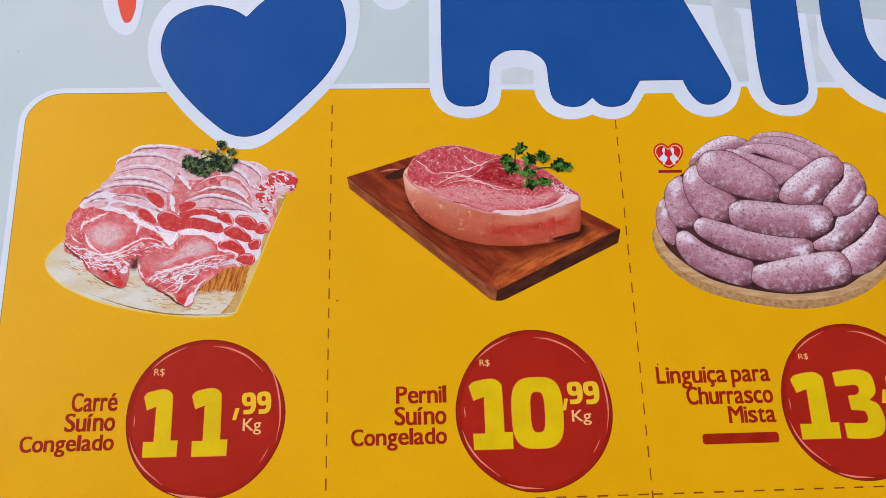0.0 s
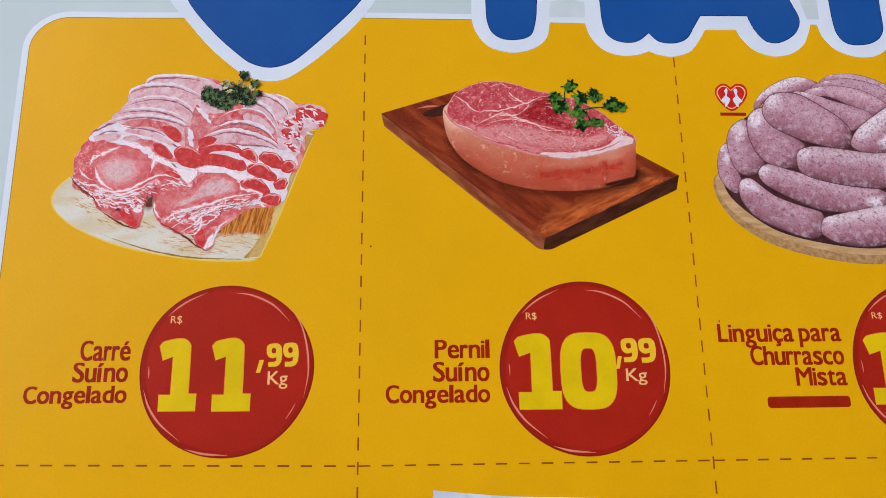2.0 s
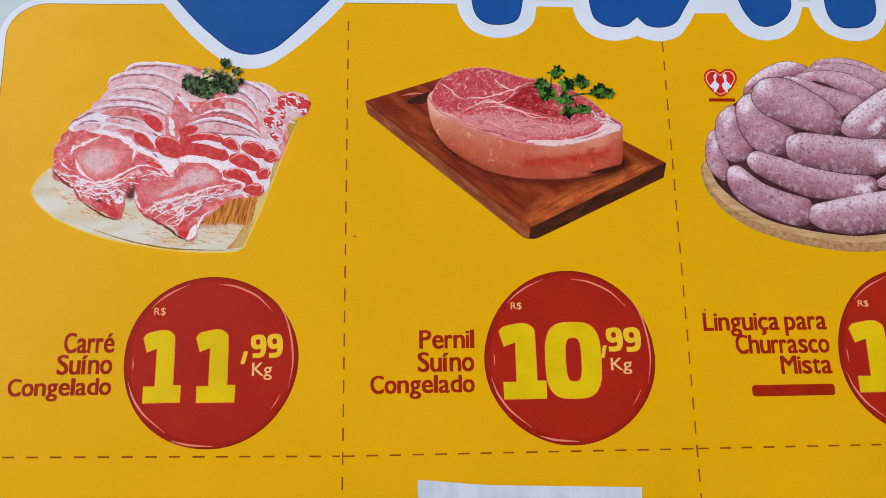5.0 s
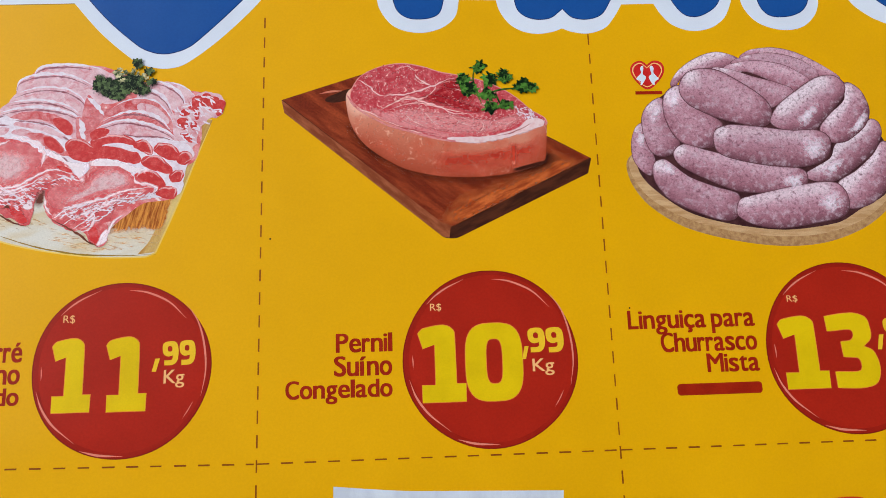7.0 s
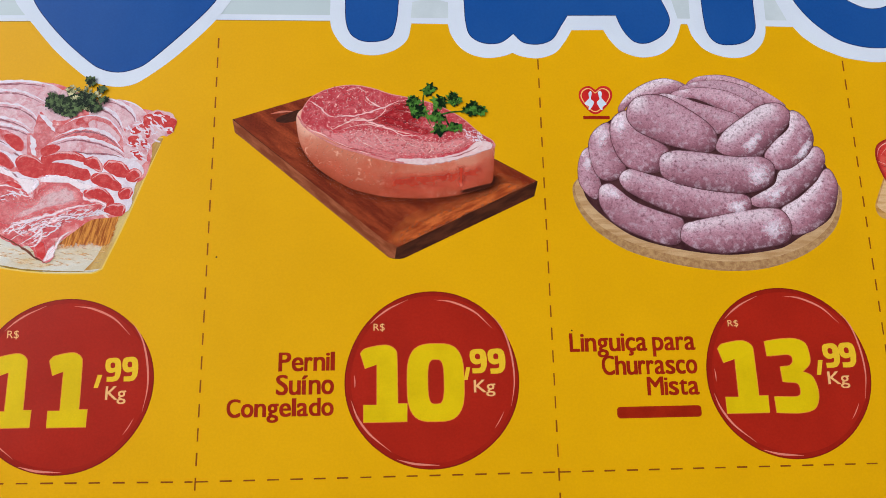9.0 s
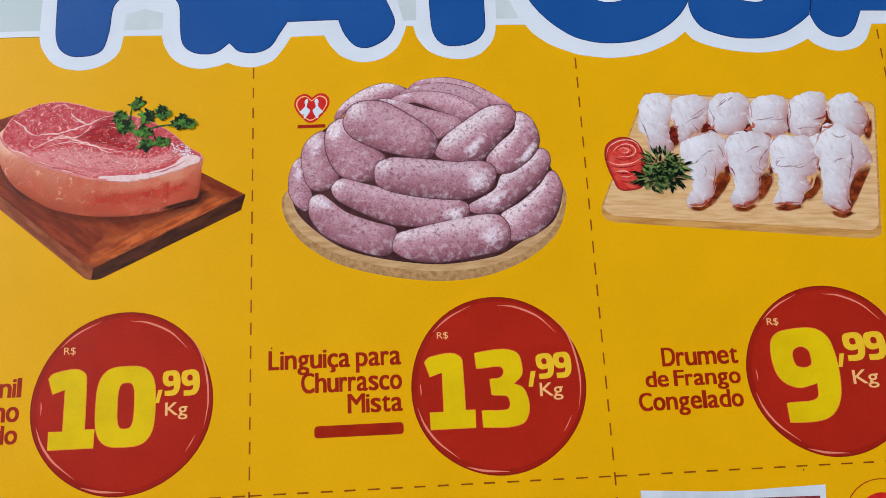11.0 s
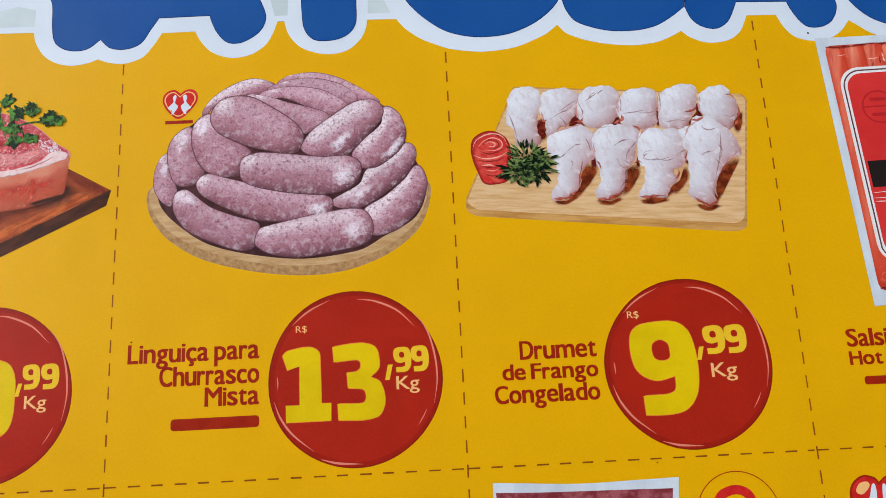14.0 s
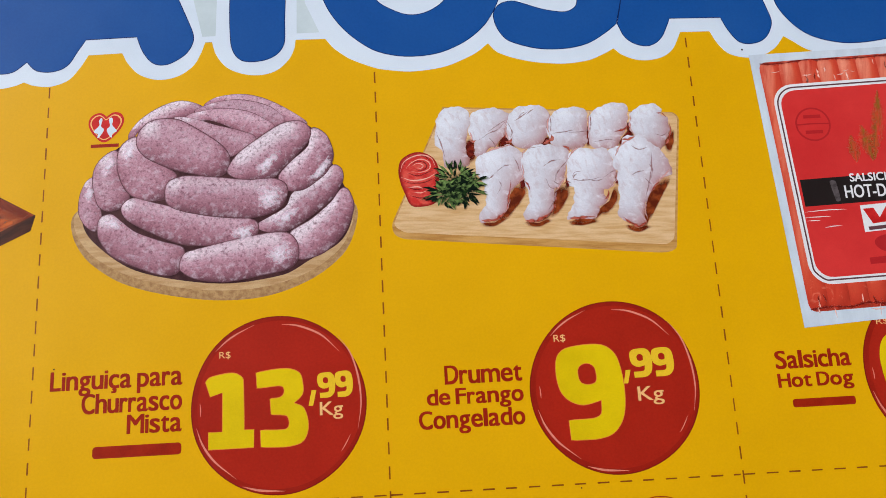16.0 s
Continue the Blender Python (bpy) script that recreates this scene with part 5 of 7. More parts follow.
    blob("red_muscle", [(-33.1, 48.1), (-31.1, 47.5), (-30.2, 46.6), (-32.0, 46.9)], 19.3, RED_MEAT, pic, rough=0.15)
    blob("red_muscle", [(-40.7, 41.2), (-40.2, 41.4), (-39.5, 40.9), (-40.1, 40.6)], 19.3, RED_MEAT, pic, rough=0.15)
    stroke("fat_line", [(-45.6, 48.8), (-45.1, 50.2), (-42.9, 51.4), (-40.8, 52.3)], 0.98, 19.6, FAT, pic, rough=0.5)
    stroke("fat_line", [(-41.3, 52.8), (-38.1, 52.5), (-35.6, 50.9), (-35.1, 49.1), (-35.6, 47.4)], 0.98, 19.6, FAT, pic, rough=0.5)
    stroke("fat_line", [(-44.9, 48.6), (-44.2, 47.0), (-43.1, 45.6), (-41.4, 44.4)], 0.70, 19.6, FAT, pic, rough=0.5)
    stroke("fat_line", [(-48.4, 47.0), (-46.7, 45.8), (-44.4, 45.3), (-41.5, 44.3), (-38.3, 44.9), (-35.7, 46.6), (-33.0, 47.2), (-29.6, 45.9)], 0.63, 19.6, FAT, pic, rough=0.5)
    stroke("fat_line", [(-48.1, 45.8), (-45.6, 44.4), (-42.8, 43.6), (-39.6, 43.9), (-36.9, 44.9), (-34.8, 46.3)], 0.56, 19.6, FAT, pic, rough=0.5)
    stroke("fat_line", [(-47.5, 44.8), (-44.5, 42.9), (-41.8, 43.1), (-38.7, 43.6), (-36.4, 44.4)], 0.56, 19.6, FAT, pic, rough=0.5)
    stroke("fat_line", [(-43.5, 41.9), (-41.8, 42.4), (-39.0, 42.4), (-36.8, 43.4)], 0.49, 19.6, FAT, pic, rough=0.5)
    stroke("fat_line", [(-32.9, 46.4), (-31.0, 45.8), (-28.6, 45.2)], 0.42, 19.6, FAT, pic, rough=0.5)
    stroke("fat_line", [(-47.4, 48.3), (-46.4, 47.1), (-44.9, 46.3)], 0.42, 19.6, FAT, pic, rough=0.5)
    stroke("fat_line", [(-44.2, 44.4), (-43.2, 42.9), (-42.3, 41.4)], 0.49, 19.6, FAT, pic, rough=0.5)
    stroke("fat_line", [(-42.2, 44.1), (-41.3, 42.7), (-40.2, 41.9)], 0.42, 19.6, FAT, pic, rough=0.5)
    stroke("fat_line", [(-38.2, 43.9), (-37.2, 42.9), (-36.2, 42.4)], 0.42, 19.6, FAT, pic, rough=0.5)
    stroke("fat_line", [(-46.1, 44.8), (-45.1, 43.6), (-44.1, 42.9), (-42.8, 41.4)], 0.42, 19.6, FAT, pic, rough=0.5)
    stroke("fat_line", [(-33.2, 38.8), (-31.5, 40.2), (-28.4, 41.4), (-25.2, 42.3), (-21.1, 43.6), (-17.4, 43.9)], 0.70, 19.6, FAT, pic, rough=0.5)
    stroke("fat_line", [(-31.7, 37.8), (-29.1, 39.3), (-26.0, 40.7), (-22.4, 42.0), (-18.7, 42.5)], 0.63, 19.6, FAT, pic, rough=0.5)
    stroke("fat_line", [(-30.3, 37.1), (-27.7, 38.6), (-26.4, 40.0), (-24.2, 41.5), (-21.9, 42.0)], 0.56, 19.6, FAT, pic, rough=0.5)
    stroke("fat_line", [(-28.9, 36.4), (-26.9, 37.6), (-26.4, 39.5), (-27.1, 40.5)], 0.56, 19.6, FAT, pic, rough=0.5)
    stroke("fat_line", [(-25.4, 34.7), (-24.3, 36.6), (-23.5, 38.3), (-21.8, 39.5)], 0.56, 19.6, FAT, pic, rough=0.5)
    stroke("fat_line", [(-20.8, 46.2), (-20.2, 44.9), (-18.3, 44.4), (-16.8, 43.8), (-17.6, 42.9)], 0.70, 19.6, FAT, pic, rough=0.5)
    stroke("fat_line", [(-32.3, 39.5), (-30.5, 39.8), (-28.8, 40.5)], 0.42, 19.6, FAT, pic, rough=0.5)
    stroke("fat_line", [(-31.5, 40.5), (-30.5, 39.3), (-29.1, 38.6)], 0.42, 19.6, FAT, pic, rough=0.5)
    stroke("fat_line", [(-28.3, 41.0), (-27.8, 39.5), (-26.3, 38.6)], 0.42, 19.6, FAT, pic, rough=0.5)
    stroke("fat_line", [(-24.7, 42.2), (-25.1, 41.0), (-26.0, 40.0)], 0.49, 19.6, FAT, pic, rough=0.5)
    stroke("fat_line", [(-22.9, 42.9), (-22.9, 42.0), (-23.7, 41.0)], 0.42, 19.6, FAT, pic, rough=0.5)
    stroke("fat_line", [(-34.7, 42.9), (-34.2, 41.0), (-33.2, 39.5)], 0.49, 19.6, FAT, pic, rough=0.5)
    marbling("marbling", [(-45.07, 48.51),(-41.60, 51.15),(-38.51, 50.14),(-37.06, 47.52),(-38.70, 45.12),(-41.45, 44.82),(-43.71, 46.11)], 150, 0.6, 0.14, 30, 50, 20.0, PALE_FLECK, pic, 11)
    marbling("marbling", [(-48.14, 51.13),(-44.54, 52.37),(-41.85, 51.76),(-44.97, 49.32),(-45.13, 47.31),(-48.67, 47.51)], 90, 0.7, 0.16, 40, 40, 20.0, PALE_FLECK, pic, 12)
    marbling("marbling", [(-32.48, 42.85),(-28.96, 45.53),(-25.33, 47.33),(-21.48, 45.83),(-21.53, 43.34),(-26.40, 42.15),(-31.40, 40.88)], 190, 0.6, 0.15, 20, 60, 20.0, PALE_FLECK, pic, 14)
    marbling("marbling", [(-33.67, 40.40),(-26.84, 41.86),(-20.87, 43.34),(-16.61, 42.35),(-22.15, 41.17),(-25.26, 38.92),(-27.46, 37.48),(-30.33, 38.93)], 110, 1.3, 0.2, 16, 25, 20.0, RIM_FAT, pic, 15)
    marbling("marbling", [(-33.17, 40.01),(-26.81, 41.37),(-21.31, 42.74),(-22.15, 41.17),(-25.24, 38.63),(-26.94, 36.51),(-30.29, 38.45)], 80, 0.8, 0.22, 16, 40, 20.2, DEEP_FLECK, pic, 16)
    marbling("marbling", [(-48.81, 47.11),(-43.76, 44.82),(-38.58, 43.84),(-34.61, 46.12),(-29.75, 46.12),(-31.70, 44.73),(-35.80, 43.84),(-37.05, 40.21),(-41.09, 41.19),(-45.46, 43.54)], 130, 1.1, 0.2, -12, 35, 20.0, RIM_FAT, pic, 17)
    marbling("marbling", [(-48.76, 46.71),(-43.71, 44.33),(-38.54, 43.34),(-34.56, 45.52),(-29.90, 45.53),(-32.61, 44.53),(-35.72, 42.85),(-36.98, 39.43),(-41.03, 40.60),(-45.42, 43.15)], 110, 0.9, 0.22, -15, 40, 20.2, DEEP_FLECK, pic, 18)
    stroke("dark_mark", [(-40.80, 40.99),(-40.26, 41.19),(-39.86, 40.80)], 0.5, 20.3, GAP, pic)
    stroke("dark_edge", [(-48.62, 47.11),(-47.93, 45.91),(-46.31, 44.53),(-44.50, 43.15),(-43.61, 41.58)], 0.28, 20.3, GAP, pic, rough=0.5)
    stroke("dark_edge", [(-33.46, 39.04),(-31.17, 37.87),(-29.05, 36.52),(-27.11, 35.08),(-25.21, 34.02)], 0.3, 20.3, GAP, pic, rough=0.5)
    stroke("dark_edge", [(-43.59, 41.38),(-41.41, 39.83),(-39.00, 38.47),(-37.03, 37.88)], 0.28, 20.3, GAP, pic, rough=0.5)
    marbling("board_streak", [(-33.92, 37.97),(-31.12, 37.29),(-26.90, 36.03),(-24.69, 37.28),(-16.33, 36.29),(-16.95, 33.80),(-28.11, 33.65),(-32.81, 35.57)], 70, 3.0, 0.26, -8, 10, 8.7, BOARD_STREAK, pic, 19)
    marbling("board_streak", [(-48.25, 43.84),(-44.42, 42.36),(-38.50, 37.98),(-34.96, 39.43),(-33.88, 37.49),(-40.27, 37.51),(-47.06, 41.39)], 40, 3.0, 0.3, -22, 12, 8.7, BOARD_STREAK, pic, 20)
    stroke("board_line", [(-42.96, 37.13),(-38.25, 35.40),(-33.59, 34.05),(-28.07, 33.08),(-21.66, 32.77),(-16.54, 32.85)], 0.22, 8.8, BROWN_EDGE, pic, rough=0.3)
    blob("leaf_shade", [(-28.6, 63.2), (-27.4, 63.8), (-25.2, 63.3), (-24.0, 63.9), (-21.8, 64.2), (-19.3, 63.2), (-18.7, 61.3), (-19.4, 59.8), (-21.6, 60.0), (-23.9, 59.2), (-25.9, 59.2), (-27.7, 60.1), (-28.4, 61.8)], 20.6, HERB_SHADE, pic, rough=0.25)
    sprig("parsley", [(*(-26.9, 62.0), 1.3, 46), (*(-25.3, 60.9), 1.4, 46), (*(-24.0, 60.1), 1.0, 25), (*(-22.9, 61.2), 1.3, 39), (*(-21.3, 62.2), 1.5, 46), (*(-20.0, 60.8), 0.9, 18),
                      (*(-20.9, 65.5), 0.7, 14), (*(-19.0, 64.0), 0.6, 12), (*(-18.6, 62.2), 0.6, 12)], 21, PARSLEY_DARK, pic, seed=3, size=0.72)
    sprig("pale_parsley", [(*(-23.8, 63.9), 1.0, 20), (*(-21.6, 63.7), 0.8, 10), (*(-22.8, 62.2), 1.0, 14), (*(-19.7, 63.1), 0.6, 7), (*(-20.8, 60.7), 0.7, 7)], 22, PARSLEY_PALE, pic, seed=4, size=0.5)


# ---- printed picture: ham steak on a red-brown board ----
def picture_ham():
    outline = [(3.0, 58.7, 1), (3.5, 56.4, 1), (29.3, 34.7), (30.7, 34.3), (32.2, 34.5), (54.2, 44.9, 1), (54.9, 47.5, 1), (47.8, 51.5, 1), (16.7, 63.2, 1)]
    pic = halo(outline, WOOD_DARK, grow=0.0, label="printed picture of a raw ham steak on a red-brown board")
    fill("board_side", flow([(3.0, 58.7, 1), (3.5, 56.4, 1), (29.3, 34.7), (30.5, 34.4, 1), (30.8, 36.5, 1), (29.2, 37.1, 1)]), 8.2, WOOD_SIDE, pic)
    fill("board_top", flow([(3.2, 58.7, 1), (16.5, 63.1, 1), (47.8, 51.3, 1), (54.7, 47.6, 1), (32.1, 36.8), (30.6, 36.3), (29.2, 37.1, 1)]), 6, WOOD_TOP, pic)
    blob("light_wood", [(28.5, 37.0), (32.5, 42.3), (40.2, 44.7), (46.6, 47.1), (48.4, 49.5), (54.0, 47.4), (54.8, 46.7), (47.7, 42.2), (39.8, 38.5), (34.6, 36.3), (31.3, 35.4)], 7, WOOD_LIGHT, pic, [(32.9, 38.4), (49.6, 46.0)])
    fill("board_front", flow([(54.7, 47.6, 1), (54.2, 44.9, 1), (32.2, 34.5), (30.7, 34.3), (29.3, 34.7, 1), (29.2, 37.1, 1), (30.6, 36.3), (32.1, 36.8)]), 7.8, WOOD_DARK, pic)
    fill("handle_hole", flow([(10.3, 58.7), (12.3, 59.8), (14.7, 60.5), (14.7, 58.8), (11.8, 58.1)]), 7, WOOD_DARK, pic)
    stroke("hole_edge", [(9.3, 59.7), (11.2, 60.1), (13.2, 60.2)], 0.35, 8, RIND, pic)
    blob("contact_shade", [(13.5, 55.0), (15.9, 50.2), (20.1, 46.6), (25.9, 43.8), (33.2, 42.8), (41.3, 43.4), (48.4, 45.7), (49.7, 48.3), (42.2, 49.5), (31.4, 49.1), (18.7, 54.4)], 8, SHADE_INK, pic, [(18.6, 50.5), (31.3, 45.8), (45.4, 47.8)])
    blob("rind", [(14.2, 60.2), (14.0, 56.7), (15.0, 53.3), (17.1, 50.4), (20.3, 48.0), (24.0, 46.1), (29.3, 44.9), (35.5, 44.6), (41.4, 45.2), (45.8, 46.5), (47.2, 47.8), (47.8, 54.4, 1), (34.0, 57.6, 1), (18.9, 62.4, 1)], 9, RIND, pic,
         [(18.7, 55.5), (28.2, 50.3), (43.4, 50.6)])
    blob("red_rind", [(28.1, 49.4), (32.9, 49.4), (38.6, 49.7), (44.5, 51.0), (47.2, 52.0), (46.9, 47.7), (45.2, 46.8), (40.3, 45.3), (34.5, 44.6), (29.3, 45.1), (27.5, 46.9)], 11, RIND_RED, pic, [(30.9, 47.5), (43.9, 49.1)])
    blob("red_streak", [(40.8, 50.2), (42.3, 50.8), (42.8, 49.2), (42.4, 46.7), (41.4, 45.8), (40.8, 47.2)], 12, RIND_RED, pic, [(41.8, 49.6), (41.8, 47.0)])
    blob("dark_foot", [(41.0, 45.5), (42.7, 46.3), (44.7, 46.8), (47.0, 47.3), (47.2, 46.7), (45.3, 46.0), (42.7, 45.3)], 13, FOOT_INK, pic, [(43.1, 46.1), (46.5, 47.0)])
    blob("steak_top", [(14.5, 59.9), (16.1, 62.7), (19.5, 64.5), (23.3, 65.1), (26.8, 64.5), (29.7, 63.5), (32.1, 63.0), (37.5, 61.6), (42.0, 59.2), (45.2, 56.3), (47.4, 54.9), (47.7, 53.6), (43.5, 52.6), (38.0, 51.2), (32.6, 50.7), (27.2, 51.7), (21.9, 53.7), (16.8, 56.5), (14.8, 58.1)],
         14, STEAK_TOP, pic, [(19.9, 60.1), (29.6, 57.1), (40.4, 54.7)])
    blob("fat_edge", [(31.0, 51.0), (35.8, 51.1), (40.7, 52.0), (43.8, 53.3), (45.7, 55.0), (47.4, 54.4), (47.5, 53.6), (44.1, 52.1), (39.7, 50.9), (35.3, 50.4), (32.9, 50.6)], 15, SOFT_FAT, pic, [(35.0, 50.9), (41.0, 51.7), (45.7, 53.6)], rough=0.12)
    blob("dark_muscle", [(31.1, 63.1), (34.0, 62.1), (36.3, 59.4), (35.6, 56.5), (32.2, 56.2), (28.4, 57.0), (25.6, 58.5), (28.0, 59.3), (29.5, 61.2)], 15, STEAK_DARK, pic, [(28.4, 59.1), (34.0, 60.2)])
    blob("pale_muscle", [(19.9, 55.8), (23.6, 57.2), (26.5, 57.1), (31.3, 56.1), (35.1, 55.1), (38.9, 54.8), (43.4, 56.1), (44.8, 55.1), (41.7, 53.1), (36.8, 51.7), (32.5, 51.3), (28.2, 52.2), (23.9, 53.4), (21.1, 54.5)], 16, STEAK_PALE, pic, [(23.3, 55.3), (39.2, 53.8)])
    blob("pale_rim", [(19.9, 55.9), (21.6, 56.4), (22.6, 55.4), (23.5, 53.9), (22.5, 53.9), (20.9, 54.6)], 17, STEAK_PALE, pic, [(21.3, 55.3), (23.7, 53.7)])
    stroke("fat_line", [(19.0, 56.4), (20.7, 57.3), (22.6, 58.2), (24.1, 58.9), (26.0, 58.5), (28.0, 59.3), (29.0, 60.6), (28.8, 61.9)], 0.4, 17, STEAK_FAT, pic, rough=0.5)
    stroke("fat_line", [(20.4, 56.4), (23.1, 57.4), (26.0, 57.8), (29.4, 57.0), (33.2, 56.0), (35.6, 55.4)], 0.25, 17, STEAK_FAT, pic, rough=0.5)
    stroke("fat_line", [(14.2, 59.7), (14.5, 58.2), (15.9, 56.9), (18.7, 55.8), (21.6, 54.2), (24.9, 52.9), (29.1, 51.4), (32.9, 50.7)], 0.3, 17, STEAK_FAT, pic, rough=0.5)
    stroke("fat_line", [(29.5, 61.2), (31.5, 61.7), (33.4, 61.2), (35.3, 59.4)], 0.22, 17, STEAK_FAT, pic, rough=0.5)
    stroke("fat_line", [(31.0, 60.4), (33.4, 59.9), (34.8, 58.1)], 0.2, 17, STEAK_FAT, pic, rough=0.5)
    stroke("fat_line", [(25.2, 62.4), (26.6, 61.4), (28.3, 61.4)], 0.2, 17, STEAK_FAT, pic, rough=0.5)
    stroke("fat_line", [(22.3, 64.0), (24.3, 64.5), (25.7, 63.5)], 0.2, 17, STEAK_FAT, pic, rough=0.5)
    stroke("fat_line", [(36.0, 55.0), (36.9, 53.5), (35.9, 52.2)], 0.22, 17, STEAK_FAT, pic, rough=0.5)
    stroke("fat_line", [(26.5, 56.7), (27.8, 55.2), (29.2, 53.2)], 0.2, 17, STEAK_FAT, pic, rough=0.5)
    stroke("fat_line", [(31.2, 55.7), (33.1, 54.2), (35.0, 53.5)], 0.2, 17, STEAK_FAT, pic, rough=0.5)
    stroke("fat_line", [(23.5, 55.9), (24.9, 54.7), (27.3, 53.4)], 0.2, 17, STEAK_FAT, pic, rough=0.5)
    stroke("fat_line", [(38.9, 54.3), (40.8, 53.8), (42.8, 54.8)], 0.2, 17, STEAK_FAT, pic, rough=0.5)
    fill("fat_edge", ragged(flow([(30.67, 51.46),(33.56, 51.66),(36.93, 51.65),(39.85, 52.15),(42.78, 53.16),(44.48, 54.49),(46.25, 54.79),(47.21, 54.18),(46.98, 53.36),(44.23, 52.54),(41.29, 51.54),(38.37, 50.94),(34.51, 50.65),(32.11, 50.85)]), 0.06), 17.2, HAM_FAT, pic)
    blob("pale_band", [(17.40, 57.27),(19.61, 56.76),(22.22, 55.22),(25.39, 54.00),(29.72, 52.58),(32.12, 51.66),(29.71, 51.57),(25.88, 52.58),(22.04, 53.80),(19.15, 55.23)], 17, STEAK_PALE, pic, [(20.11, 55.63),(28.76, 52.17)])
    blob("dark_muscle", [(27.02, 59.64),(29.74, 59.44),(32.16, 58.71),(35.08, 57.68),(37.31, 56.86),(36.51, 55.52),(34.09, 56.03),(31.18, 56.86),(28.76, 57.68),(26.82, 58.71)], 17, STEAK_DARK, pic, [(28.76, 58.71),(35.55, 56.44)])
    blob("dark_muscle", [(29.74, 61.41),(31.90, 62.46),(34.15, 61.84),(33.64, 60.38),(31.88, 59.54),(30.22, 59.96)], 17, STEAK_DARK, pic)
    stroke("skin_line", [(13.90, 59.42),(15.29, 57.37),(17.72, 55.53),(21.09, 53.81),(24.92, 52.59),(28.75, 51.57),(32.11, 50.85)], 0.34, 17.6, STEAK_PALE, pic, taper=False, rough=0.3)
    stroke("seam", [(20.31, 54.62),(23.00, 53.50),(25.88, 52.89),(29.71, 51.97)], 0.3, 17.6, DEEP_FLECK, pic, rough=0.4)
    stroke("seam", [(45.24, 53.97),(43.76, 53.16),(41.30, 52.14),(38.87, 51.64)], 0.3, 17.6, DEEP_FLECK, pic, rough=0.4)
    stroke("fat_line", [(20.06, 58.71),(21.02, 59.32),(23.43, 59.33),(25.85, 59.95),(28.57, 60.79),(30.52, 61.83),(32.88, 62.36)], 0.42, 17.8, HAM_FLECK, pic, rough=0.6)
    stroke("fat_line", [(25.44, 63.50),(26.04, 62.24),(27.60, 61.20),(28.76, 60.58)], 0.4, 17.8, HAM_FLECK, pic, rough=0.6)
    stroke("fat_line", [(21.03, 58.29),(24.89, 58.50),(27.31, 57.89),(29.73, 56.96),(32.14, 55.83),(35.54, 55.73)], 0.36, 17.8, HAM_FLECK, pic, rough=0.6)
    stroke("fat_line", [(15.66, 62.22),(17.32, 61.18),(19.09, 59.53),(20.44, 58.91)], 0.34, 17.8, HAM_FLECK, pic, rough=0.6)
    area = [(21.05, 56.35),(24.89, 58.40),(30.70, 56.65),(36.50, 55.31),(43.35, 56.03),(44.48, 54.59),(40.34, 52.55),(34.53, 51.96),(27.80, 52.98),(22.99, 54.41)]
    marbling("marbling", area, 380, 0.5, 0.13, 12, 55, 18, HAM_FLECK, pic, 31)
    marbling("marbling", area, 260, 0.6, 0.2, 12, 55, 18.2, DEEP_FLECK, pic, 32)
    area = [(15.66, 62.22),(19.01, 64.53),(23.38, 65.17),(26.81, 63.50),(29.25, 62.04),(24.88, 60.47),(21.02, 59.43),(17.19, 58.09),(14.47, 59.63)]
    marbling("marbling", area, 110, 0.5, 0.13, 60, 50, 18, HAM_FLECK, pic, 33)
    marbling("marbling", area, 110, 0.7, 0.2, 60, 50, 18.2, DEEP_FLECK, pic, 34)
    area = [(27.60, 60.99),(31.70, 62.46),(35.12, 61.01),(37.51, 57.37),(35.05, 55.83),(30.70, 57.27),(26.82, 59.33)]
    marbling("marbling", area, 60, 0.5, 0.13, 150, 50, 18, HAM_FLECK, pic, 35)
    marbling("marbling", [(42.39, 57.06),(44.83, 56.65),(46.45, 55.00),(44.77, 54.38),(42.93, 55.21)], 60, 0.6, 0.18, 140, 50, 18.4, RIM_FAT, pic, 36)
    marbling("rind_fleck", [(14.32, 57.68),(21.09, 53.20),(30.67, 50.35),(38.84, 50.33),(38.78, 47.22),(30.65, 45.58),(23.06, 47.19),(17.31, 51.60)], 150, 0.6, 0.16, 80, 40, 13.4, RIND_SPOT, pic, 37)
    for k, pts in enumerate(([(35.7, 64.4), (35.5, 61.7), (36.1, 59.3), (37.0, 57.0)], [(36.8, 58.7), (39.6, 59.9), (43.5, 60.4)], [(34.7, 59.9), (33.1, 61.1), (32.5, 62.3)], [(39.1, 59.9), (40.0, 57.5), (41.9, 56.9)])):
        stroke("stem", pts, 0.35, 19, PARSLEY, pic)
    sprig("parsley", [(*(36.5, 64.3), 0.9, 16), (*(33.9, 62.0), 0.9, 16), (*(34.7, 60.2), 1.2, 26), (*(38.3, 62.0), 1.1, 20), (*(37.7, 59.3), 1.1, 22),
                      (*(38.2, 57.0), 0.9, 16), (*(40.9, 62.4), 1.1, 20), (*(41.1, 57.1), 0.9, 14), (*(43.7, 60.6), 1.2, 24), (*(45.1, 60.3), 0.7, 10)], 20, PARSLEY, pic, seed=8, size=0.98)


